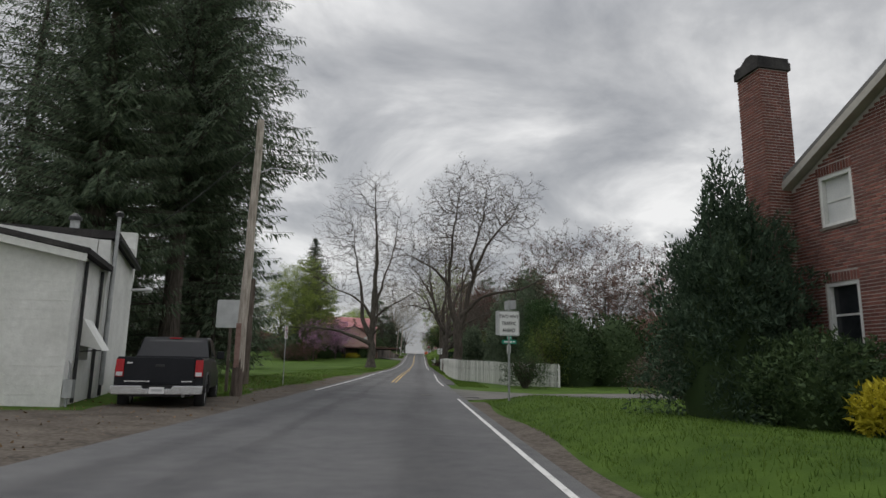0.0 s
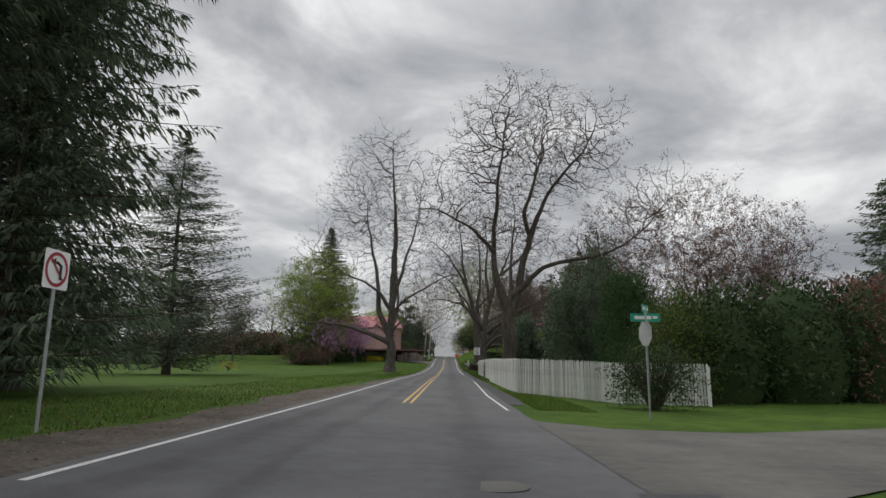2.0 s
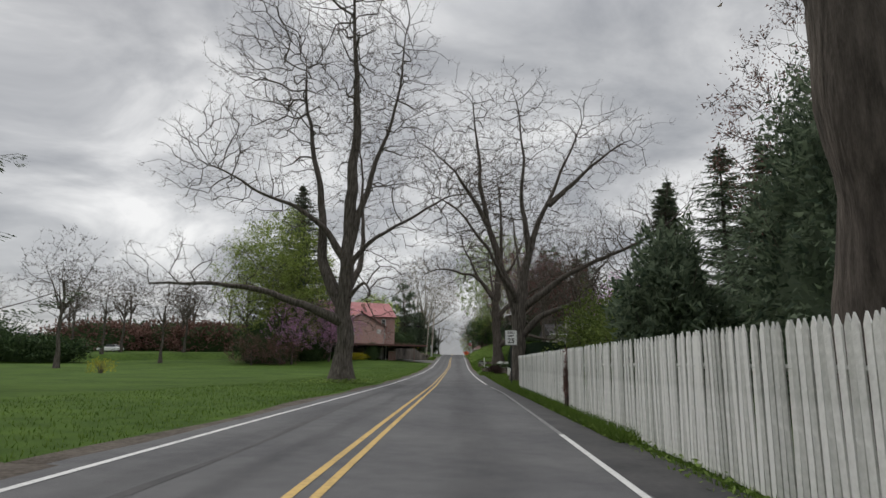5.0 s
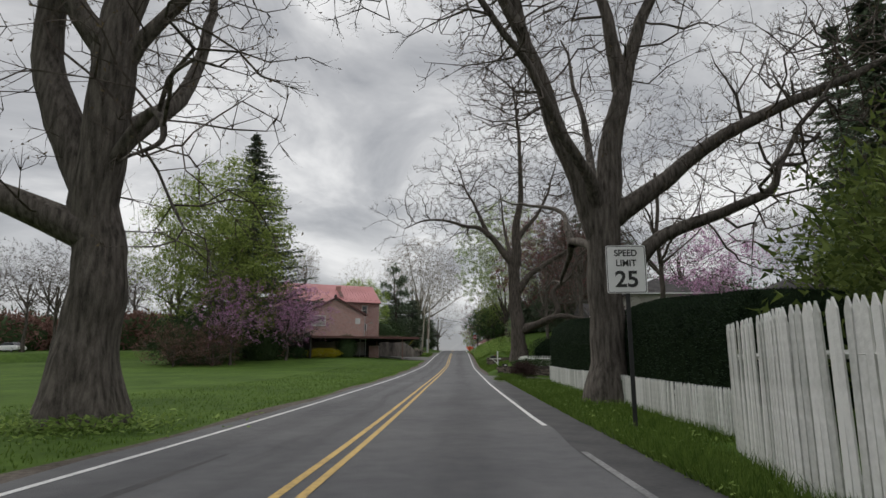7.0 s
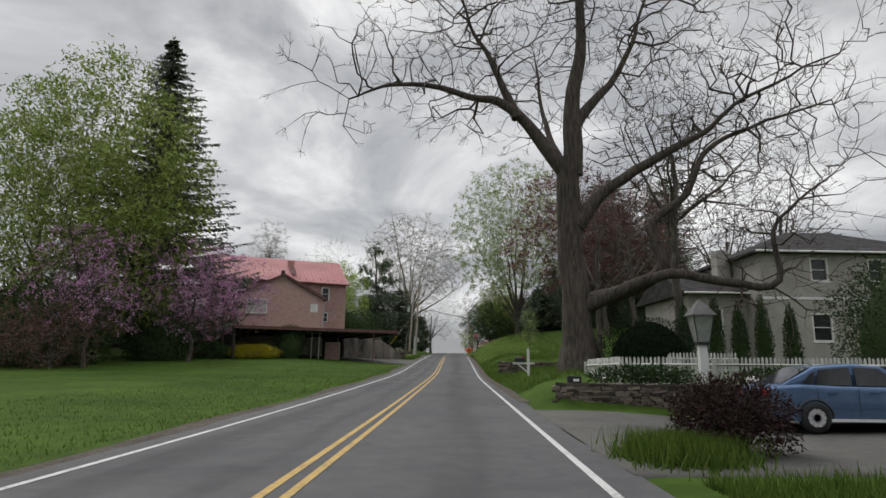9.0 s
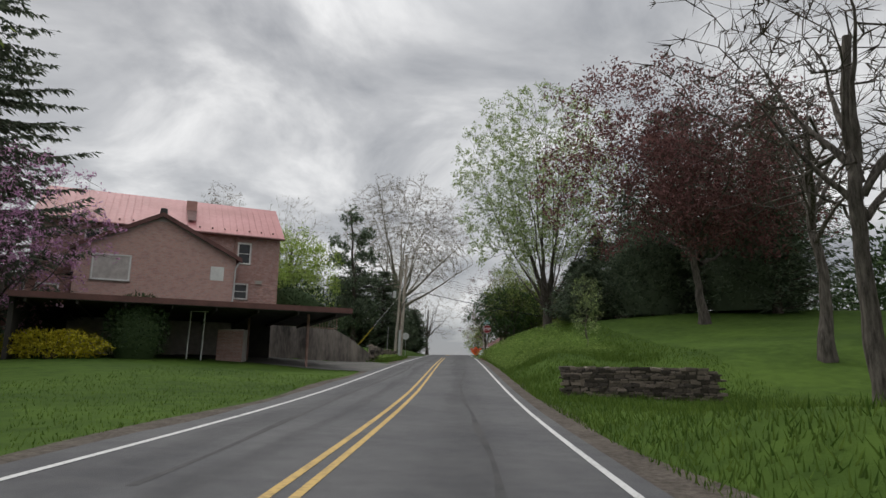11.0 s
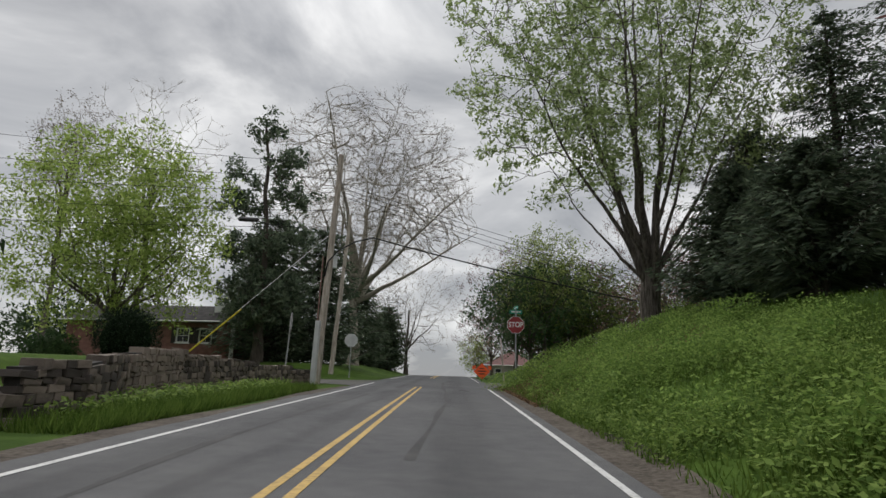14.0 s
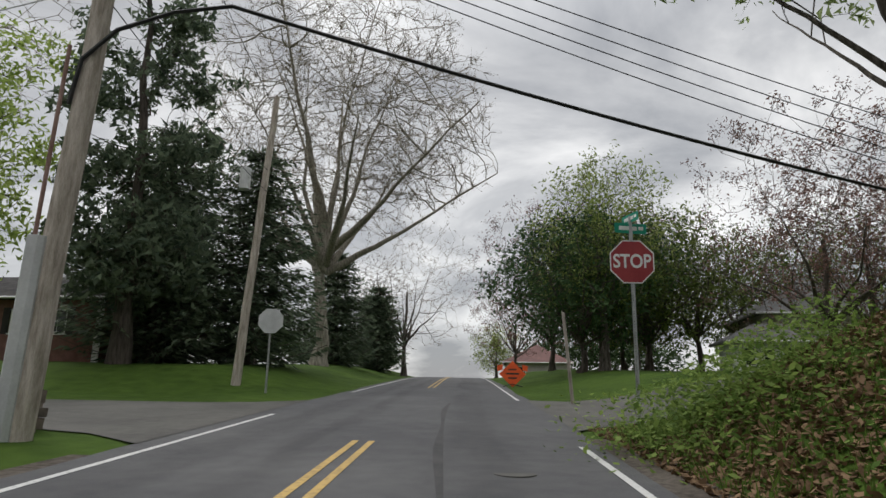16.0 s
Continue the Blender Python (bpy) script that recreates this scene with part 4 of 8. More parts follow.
# ---- the brick house with the chimney ----
def brick_house():
    base = -0.1
    t = thing("brick_house", "red brick house with steep gable and tall chimney", "house", pose(9.98, 14.54, base, rz=-80) @ pose(0.38, 0, 0))
    W, E, R = 11.0, 5.68, 8.55
    slope = (R - E) / (W / 2)
    holes = [(0.83, 4.46, 1.70, 5.6), (0.77, 1.85, 1.62, 3.22), (4.9, 4.46, 5.8, 5.6), (4.7, 1.85, 5.6, 3.22)]
    wall_slab(t, "wall", Matrix(), [(0, 0), (W, 0), (W, E), (W / 2, R), (0, E)], 0.3, MORTAR, holes)

    def inside(x, z):
        if not 0 <= x <= W or z > E + slope * min(x, W - x) - 0.25:
            return False
        return not any(h[0] - 0.02 < x < h[2] + 0.02 and h[1] - 0.02 < z < h[3] + 0.24 for h in holes)
    brickwork(t, Matrix(), inside, W, R, BRICK, near=lambda x, z: x < 3.2 and z > 3.4, singles=300, stand_rows=[(h[0] - 0.05, h[2] + 0.05, h[3] + 0.02) for h in holes])
    wall_slab(t, "wall", pose(0, 9.5, 0, rz=-90), [(0.0, 0), (9.2, 0), (9.2, E), (0.0, E)], 0.3, BRICK)
    wall_slab(t, "wall", pose(W, 0.3, 0, rz=90), [(0.0, 0), (9.2, 0), (9.2, E), (0.0, E)], 0.3, BRICK)
    wall_slab(t, "wall", pose(W, 9.8, 0, rz=180), [(0, 0), (W, 0), (W, E), (W / 2, R), (0, E)], 0.3, BRICK)
    for k, h in enumerate(holes):
        window(t, pose(h[0], 0.02, h[1]), h[2] - h[0], h[3] - h[1], 0.07, (1, 2), inside=0.08 if k % 2 == 0 else None)
    for side in (0, 1):
        e, r = ((-0.35, E - 0.35 * slope), (W / 2, R)) if side == 0 else ((W + 0.35, E - 0.35 * slope), (W / 2, R))
        s = Shape().prism([e, r, (r[0], r[1] + 0.16), (e[0], e[1] + 0.16)], -0.22, 10.0)
        part("roof", s, ROOF_GRAY, t)
        part("verge_board", Shape().prism([(e[0], e[1] - 0.16), (r[0], r[1] - 0.16), (r[0], r[1] + 0.02), (e[0], e[1] + 0.02)], -0.26, -0.02), SIDING, t)
    c = thing("chimney", "tall red brick chimney with corbelled dark cap", "chimney", pose(9.98, 14.54, base, rz=-80) @ pose(-0.40, -0.62, 0) @ Matrix.Diagonal((0.8, 1, 1, 1)))
    H = CHIMNEY_TOP
    part("shaft", Shape().box((0.012, 0.012, 0), (0.988, 0.8, H)), MORTAR, c)
    ok = lambda x, z: -0.02 <= x <= 1.0 and z > 2.5
    brickwork(c, pose(0, 0.012, 0), ok, 1.0, H - 0.3, BRICK)
    ok2 = lambda x, z: -0.02 <= x <= 0.8 and z > 2.5
    brickwork(c, pose(0.988, 0, 0, rz=90), ok2, 0.8, H - 0.3, BRICK)
    part("cap", Shape().box((-0.06, -0.06, H - 0.3), (1.06, 0.86, H - 0.1)).box((-0.03, -0.03, H - 0.1), (1.03, 0.83, H + 0.02)), ROOF_DARK, c, bevel=0.012)
    part("flue", Shape().prism([(0.0, H + 0.02), (1.0, H + 0.02), (0.62, H + 0.2), (0.38, H + 0.2)], 0.05, 0.75), ROOF_DARK, c)


CHIMNEY_TOP = 8.9
brick_house()


# ---- the whitewashed shed ----
def white_shed():
    t = thing("white_shed", "whitewashed masonry shed with peeling paint and tarred roof", "shed", pose(-6.62, 14.75, 0.05, rz=4.5))
    H = 3.65
    wall_slab(t, "front_wall", Matrix(), [(-7.5, -0.3), (0, -0.3), (0, H), (-7.5, H + 1.55)], 0.3, MASONRY)
    wall_slab(t, "side_wall", pose(0, 0.3, 0, rz=90), [(0, -0.3), (2.7, -0.3), (2.7, H), (0, H)], 0.3, MASONRY, [(0.9, 1.2, 1.9, 2.2)])
    for z in [0.21 * k for k in range(1, 17)]:
        part("course_joint", Shape().box((-7.5, -0.006, z), (0.0, 0.002, z + 0.012)), MASONRY, t)
    part("roof", Shape().prism([(-7.6, H + 1.58), (0.28, H - 0.05), (0.28, H + 0.08), (-7.6, H + 1.72)], -0.22, 3.1), ROOF_DARK, t)
    part("fascia", Shape().prism([(-7.6, H + 1.40), (0.24, H - 0.24), (0.24, H - 0.06), (-7.6, H + 1.57)], -0.2, -0.14), MASONRY, t, "peeling white fascia board")
    part("shutter", Shape().prism([(0.02, 1.55), (0.52, 1.42), (0.52, 1.45), (0.02, 2.2)], 1.2, 2.2), MASONRY, t)
    part("shutter_stay", Shape().tube([(0.02, 1.2, 1.4), (0.52, 1.2, 1.43)], [0.015, 0.015], 6), BLACK_METAL, t)
    for y, top in ((0.75, H - 0.1), (2.6, H - 0.1)):
        part("downpipe", Shape().tube([(0.06, y, top), (0.07, y, 0.2)], [0.045, 0.045], 8, True), BLACK_METAL, t)
    part("gas_meter", Shape().box((0.02, -0.02, 0.35), (0.22, 0.25, 0.75)).tube([(0.1, 0.1, -0.1), (0.1, 0.1, 0.4)], [0.03, 0.03], 6).tube([(0.1, 0.1, 0.7), (0.1, 0.1, 1.1), (0.05, 0.2, 1.15)], [0.025] * 3, 6), GALV, t)
    # the side runs off at its own angle, so the plan is skewed
    for ob in t.children:
        for v in ob.data.vertices:
            v.co.x -= 0.2 * v.co.y
    # the taller rear block with its parapet
    r = thing("rear_block", "taller whitewashed rear block with parapet and lamp arm", "shed", pose(-7.33, 17.65, 0.1, rz=15.5))
    wall_slab(r, "side_wall", pose(0, 0.0, 0, rz=90), [(0, -0.3), (4.3, -0.3), (4.3, 4.9), (0, 4.45)], 0.3, MASONRY)
    wall_slab(r, "front_wall", pose(-5, -0.02, 0), [(0, -0.3), (4.68, -0.3), (4.68, 4.45), (0, 4.9)], 0.3, MASONRY)
    part("parapet", Shape().box((-2.2, 4.0, 3.8), (0.02, 4.32, 5.45)), MASONRY, r)
    part("roof", Shape().prism([(0.0, 4.5), (3.95, 4.2), (3.95, 4.4), (0.0, 4.72)], -5.0, 0.18, axis=0), ROOF_DARK, r)
    part("gutter", Shape().tube([(0.2, 0.0, 4.5), (0.2, 3.9, 4.2)], [0.07, 0.07], 8, True), BLACK_METAL, r)
    part("downpipe", Shape().tube([(0.07, 0.3, 4.4), (0.07, 0.3, 0.2)], [0.045, 0.045], 8, True), BLACK_METAL, r)
    part("lamp_arm", Shape().tube([(0.0, 4.1, 3.5), (0.45, 4.1, 3.53)], [0.05, 0.05], 8, True).tube([(0.45, 4.1, 3.53), (0.65, 4.1, 3.53)], [0.11, 0.06], 10, True), SIGN_BACK, r)
    p = thing("stove_pipe", "galvanized stove pipe with dark rain cap", "pipe", pose(-9.12, 19.0, 4.3))
    part("pipe", Shape().tube([(0, 0, 0), (0, 0, 1.1)], [0.13, 0.13], 12), GALV, p)
    part("rain_cap", Shape().tube([(0, 0, 1.08), (0, 0, 1.18), (0, 0, 1.3)], [0.18, 0.18, 0.05], 12, True), BLACK_METAL, p)
    s = thing("conduit", "old wired conduit bracket on the shed wall", "conduit", pose(-7.25, 17.55, 0.1, rz=15.5))
    part("mast", Shape().tube([(0.12, 0, 0.5), (0.12, 0, 5.1)], [0.05, 0.05], 8, True), GALV, s)
    part("mast_head", Shape().tube([(0.12, 0, 5.1), (0.12, 0, 5.2), (0.12, 0, 5.26)], [0.1, 0.12, 0.05], 10, True), BLACK_METAL, s)


white_shed()


# ---- vehicles ----
def wheel(parent, x, y, z, r=0.38, w=0.24, spokes=10, rim=SIGN_BACK):
    t = Shape()
    prof = [(r * 0.62, -w / 2), (r * 0.93, -w / 2), (r, -w * 0.36), (r, w * 0.36), (r * 0.93, w / 2), (r * 0.62, w / 2)]
    n = 24
    for k in range(n):
        a = 2 * math.pi * k / n
        t.v += [(x + b, y + p * math.cos(a), z + p * math.sin(a)) for p, b in prof]
    m = len(prof)
    t.f = [(k * m + i, ((k + 1) % n) * m + i, ((k + 1) % n) * m + i + 1, k * m + i + 1) for k in range(n) for i in range(m - 1)]
    wh = part("wheel", t, RUBBER, parent, smooth=True)
    s = Shape()
    for k in range(spokes):
        a = 2 * math.pi * k / spokes
        u, v = Vector((0, math.cos(a), math.sin(a))), Vector((0, -math.sin(a), math.cos(a)))
        for d in (-1, 1):
            c = Vector((x + d * w * 0.42, y, z))
            s.add([c + v * 0.035, c + u * r * 0.62 + v * 0.05, c + u * r * 0.62 - v * 0.05, c - v * 0.035], [(0, 1, 2, 3)])
    s.tube([(x - w * 0.40, y, z), (x + w * 0.40, y, z)], [r * 0.16, r * 0.16], 10, True)
    part("rim", s, rim, wh)
    g = Shape()
    for d in (-1, 1):
        ring = [(x + d * w * 0.44, y + rr * math.cos(2 * math.pi * k / n), z + rr * math.sin(2 * math.pi * k / n)) for rr in (r * 0.6, r * 0.66) for k in range(n)]
        g.add(ring, [(k, (k + 1) % n, n + (k + 1) % n, n + k) for k in range(n)])
    g.tube([(x - w * 0.3, y, z), (x + w * 0.3, y, z)], [r * 0.6, r * 0.6], 16, True)
    part("brake_drum", g, BLACK_METAL, wh)
    return wh


def body_loft(sections):
    """A shell through closed cross-sections (lists of points), with its ends closed."""
    s = Shape()
    n = len(sections[0])
    for sec in sections:
        s.v += [tuple(p) for p in sec]
    for j in range(len(sections) - 1):
        s.f += [(j * n + i, j * n + (i + 1) % n, (j + 1) * n + (i + 1) % n, (j + 1) * n + i) for i in range(n)]
    s.f += [tuple(range(n))[::-1], tuple(range((len(sections) - 1) * n, len(sections) * n))]
    return s


def oval_section(y, half, z0, z1, squash=0.12):
    c = squash
    return [(-half, y, z0), (half, y, z0), (half * 1.0, y, z0 + (z1 - z0) * 0.55), (half * (1 - c * 0.5), y, z1 - (z1 - z0) * 0.08), (half * (1 - c), y, z1), (-half * (1 - c), y, z1), (-half * (1 - c * 0.5), y, z1 - (z1 - z0) * 0.08), (-half, y, z0 + (z1 - z0) * 0.55)]


def pickup():
    t = thing("pickup_truck", "black pickup truck with chrome rear bumper parked on dirt", "truck", pose(-4.78, 15.45, 0.06, rz=13))
    W = 0.98
    part("cargo_bed", body_loft([oval_section(y, W, 0.62, 1.28, 0.05) for y in (0.05, 0.5, 1.9)]), TRUCK_PAINT, t, bevel=0.015)
    part("front_body", body_loft([oval_section(1.93, W, 0.5, 1.28, 0.05), oval_section(3.9, W, 0.5, 1.26, 0.06), oval_section(4.2, W, 0.5, 1.22, 0.08), oval_section(5.3, W * 0.95, 0.55, 1.14, 0.12), oval_section(5.55, W * 0.88, 0.62, 1.0, 0.14)]), TRUCK_PAINT, t, bevel=0.015)
    cab = body_loft([oval_section(1.95, W * 0.93, 1.27, 1.32, 0.04), oval_section(2.25, W * 0.86, 1.27, 1.83, 0.08), oval_section(3.4, W * 0.86, 1.27, 1.88, 0.08), oval_section(4.15, W * 0.92, 1.25, 1.30, 0.04)])
    part("cab", cab, TRUCK_PAINT, t, smooth=False, bevel=0.02)
    part("rear_window", Shape().add([(-0.72, 1.985, 1.34), (0.72, 1.985, 1.34), (0.66, 2.215, 1.755), (-0.66, 2.215, 1.755)], [(0, 1, 2, 3)]).add([(-0.72, 1.975, 1.34), (0.72, 1.975, 1.34), (0.66, 2.205, 1.755), (-0.66, 2.205, 1.755)], [(0, 1, 2, 3)]), GLASS_DARK, t)
    for s in (-1, 1):
        part("side_window", Shape().add([(s * 0.945, 2.35, 1.34), (s * 0.945, 3.85, 1.34), (s * 0.862, 3.4, 1.78), (s * 0.862, 2.4, 1.78)], [(0, 1, 2, 3)]), GLASS_DARK, t)
        part("mirror", Shape().box((s * 1.0 - 0.02 + (0.0 if s > 0 else -0.16), 3.55, 1.28), (s * 1.0 + 0.18 - (0.0 if s > 0 else 0.16), 3.66, 1.5)), TRUCK_PAINT, t, bevel=0.02)
        part("tail_light", Shape().box((s * 0.87 - 0.09, 0.01, 0.82), (s * 0.87 + 0.09, 0.09, 1.22)), LAMP_RED, t, "red tail light", bevel=0.02)
        part("tail_light_clear", Shape().box((s * 0.87 - 0.07, 0.0, 0.84), (s * 0.87 + 0.07, 0.03, 0.93)), LAMP_CLEAR, t)
        part("wheel_arch", Shape().tube([(s * 0.985, 0.95 + 0.48 * math.cos(a * 0.314), 0.42 + 0.48 * math.sin(a * 0.314)) for a in range(11)], [0.03] * 11, 5), BLACK_METAL, t)
    part("tailgate", Shape().box((-0.77, 0.0, 0.66), (0.77, 0.06, 1.27)), TRUCK_PAINT, t, bevel=0.02)
    part("tailgate_handle", Shape().box((-0.1, -0.012, 1.05), (0.1, 0.01, 1.11)), BLACK_METAL, t, bevel=0.008)
    part("tailgate_badge", Shape().box((-0.72, -0.008, 1.12), (-0.6, 0.002, 1.16)), CHROME, t)
    part("trim_strip", Shape().box((-0.75, -0.008, 0.7), (-0.2, 0.002, 0.73)).box((0.5, -0.008, 0.7), (0.74, 0.002, 0.73)), CHROME, t)
    part("bumper", Shape().prism([(-0.98, 0.42), (0.98, 0.42), (1.0, 0.62), (0.34, 0.62), (0.3, 0.55), (-0.3, 0.55), (-0.34, 0.62), (-1.0, 0.62)], -0.17, 0.03), CHROME, t, "dull chrome step bumper", bevel=0.015)
    part("number_plate", Shape().box((-0.16, -0.185, 0.44), (0.16, -0.172, 0.59)), SIGN_WHITE, t, "white number plate")
    bars_on(t, SIGN_BACK, [(-0.12, 0.12, 0.49, 0.54)], y=-0.189)
    part("cargo_lamp", Shape().box((-0.16, 2.2, 1.79), (0.16, 2.3, 1.83)), LAMP_RED, t)
    part("undercarriage", Shape().box((-0.7, 0.1, 0.36), (0.7, 5.3, 0.62)), BLACK_METAL, t)
    part("exhaust", Shape().tube([(0.55, 0.05, 0.38), (0.55, 1.2, 0.4)], [0.04, 0.04], 8, True), GALV, t)
    for y in (0.95, 4.55):
        for x in (-0.86, 0.86):
            wheel(t, x, y, 0.38)


pickup()


def sedan():
    z = land_z(10.0, 130.0)
    t = thing("sedan_car", "metallic blue sedan car parked on a drive", "car", pose(8.1, 130.15, z + 0.02, rz=-90))
    # local y runs from the tail (0) to the nose (4.7)
    W = 0.88
    part("body", body_loft([oval_section(0.0, W * 0.82, 0.42, 0.86, 0.14), oval_section(0.12, W * 0.95, 0.3, 0.98, 0.1), oval_section(0.7, W, 0.24, 1.02, 0.1), oval_section(1.6, W, 0.22, 0.98, 0.08), oval_section(3.2, W, 0.22, 0.95, 0.08), oval_section(4.2, W * 0.97, 0.25, 0.84, 0.14), oval_section(4.6, W * 0.86, 0.3, 0.68, 0.2), oval_section(4.7, W * 0.7, 0.36, 0.6, 0.2)]), CAR_PAINT, t, bevel=0.03)
    part("cabin", body_loft([oval_section(0.35, W * 0.84, 0.97, 1.0, 0.05), oval_section(1.15, W * 0.74, 0.95, 1.40, 0.12), oval_section(2.0, W * 0.74, 0.95, 1.47, 0.14), oval_section(2.6, W * 0.74, 0.95, 1.42, 0.14), oval_section(3.45, W * 0.84, 0.92, 0.95, 0.05)]), CAR_PAINT, t, bevel=0.03)
    for s in (-1, 1):
        x0, x1 = s * (W * 0.79 + 0.06), s * (W * 0.71)
        rows = (("rear_quarter_glass", [(0.78, 1.02), (1.02, 1.02), (1.12, 1.30), (1.02, 1.26)]), ("rear_door_glass", [(1.08, 1.01), (1.85, 1.0), (1.88, 1.39), (1.2, 1.33)]), ("front_door_glass", [(1.95, 1.0), (3.0, 0.97), (2.5, 1.36), (1.98, 1.39)]))
        for nm, pts in rows:
            g = Shape()
            for off in (0.0, 0.004):
                g.add([(x0 + (x1 - x0) * (zz - 0.97) / 0.45 + s * (0.02 + off), yy, zz) for yy, zz in pts], [(0, 1, 2, 3)])
            part(nm, g, GLASS_DARK, t)
        for yy in (1.04, 1.90, 3.05):
            part("door_gap", Shape().box((s * (W + 0.004) - 0.003, yy, 0.32), (s * (W + 0.004) + 0.003, yy + 0.008, 0.95)), BLACK_METAL, t)
        for yy in (1.45, 2.35):
            part("door_handle", Shape().box((s * (W + 0.012) - 0.015, yy - 0.2, 0.83), (s * (W + 0.012) + 0.015, yy, 0.86)), CAR_PAINT, t, bevel=0.006)
        part("sill_strip", Shape().box((s * (W + 0.01) - 0.012, 1.2, 0.24), (s * (W + 0.01) + 0.012, 3.3, 0.30)), SIGN_WHITE, t)
        part("side_molding", Shape().box((s * (W + 0.006) - 0.01, 1.2, 0.52), (s * (W + 0.006) + 0.01, 3.2, 0.55)), CAR_PAINT, t)
        part("tail_light", Shape().box((s * 0.62 - 0.16, -0.01, 0.74), (s * 0.62 + 0.16, 0.22, 0.9)), LAMP_RED, t, "red tail light", bevel=0.02)
        part("mirror", Shape().box((s * 1.0 - 0.09, 2.85, 0.98), (s * 1.0 + 0.05, 2.97, 1.1)), CAR_PAINT, t, bevel=0.02)
        part("wheel_arch", Shape().tube([(s * (W + 0.0), 0.95 + 0.37 * math.cos(a * 0.314), 0.33 + 0.37 * math.sin(a * 0.314)) for a in range(11)], [0.025] * 11, 5), BLACK_METAL, t)
    part("rear_window", Shape().add([(-0.62, 0.42, 1.03), (0.62, 0.42, 1.03), (0.54, 1.08, 1.38), (-0.54, 1.08, 1.38)], [(0, 1, 2, 3)]).add([(-0.62, 0.40, 1.035), (0.62, 0.40, 1.035), (0.54, 1.06, 1.385), (-0.54, 1.06, 1.385)], [(0, 1, 2, 3)]), GLASS_DARK, t)
    part("windscreen", Shape().add([(-0.64, 3.35, 0.99), (0.64, 3.35, 0.99), (0.56, 2.7, 1.4), (-0.56, 2.7, 1.4)], [(0, 1, 2, 3)]).add([(-0.64, 3.37, 0.995), (0.64, 3.37, 0.995), (0.56, 2.72, 1.405), (-0.56, 2.72, 1.405)], [(0, 1, 2, 3)]), GLASS_DARK, t)
    for y in (0.95, 3.75):
        for x in (-0.83, 0.83):
            wheel(t, x, y, 0.32, 0.32, 0.21, 10, LAMP_CLEAR)


sedan()


def dumpster():
    """A steel waste container with sloping lids, ribs and lifting pockets."""
    x, y = -9.75, 29.6
    t = thing("dumpster", "dark green steel dumpster with black sloping lids", "dumpster", pose(x, y, land_z(x, y), rz=8))
    part("body", Shape().prism([(0, 0.12), (1.3, 0.12), (1.3, 1.45), (0.45, 1.5), (0, 1.2)], -0.9, 0.9, axis=0), BIN_GREEN, t, bevel=0.015)
    for s in (-1, 1):
        part("lid", Shape().prism([(0.0, 1.21), (0.45, 1.51), (1.32, 1.46), (1.32, 1.50), (0.45, 1.55), (-0.05, 1.22)], s * 0.46 - 0.44, s * 0.46 + 0.44, axis=0), BLACK_METAL, t, "black plastic lid")
        part("lifting_pocket", Shape().box((s * 0.96 - 0.07, 0.3, 0.7), (s * 0.96 + 0.07, 1.0, 0.9)), BIN_GREEN, t)
        part("skid", Shape().box((s * 0.6 - 0.06, 0.1, 0.0), (s * 0.6 + 0.06, 1.2, 0.12)), BLACK_METAL, t)
    for k in range(4):
        part("rib", Shape().box((-0.72 + k * 0.46, -0.03, 0.2), (-0.66 + k * 0.46, 0.0, 1.1)), BIN_GREEN, t)


dumpster()
g = thing("wooden_stake", "thin weathered wooden stake beside the pole", "stake", pose(-7.2, 24.8, land_z(-7.2, 24.8), 0, 1))
part("shaft", Shape().prism([(-0.06, -0.3), (0.06, -0.3), (0.05, 2.1), (0, 2.16), (-0.05, 2.1)], -0.03, 0.03), OLD_WOOD, g)


# ---- picket fences ----
def picket_mesh(w, h, point, thick=0.02, mat=FENCE_PAINT):
    return Shape().prism([(-w / 2, 0), (w / 2, 0), (w / 2, h - point), (w * 0.06, h - point * 0.1), (0, h), (-w * 0.06, h - point * 0.1), (-w / 2, h - point)], -thick / 2, thick / 2).mesh("picket", mat)


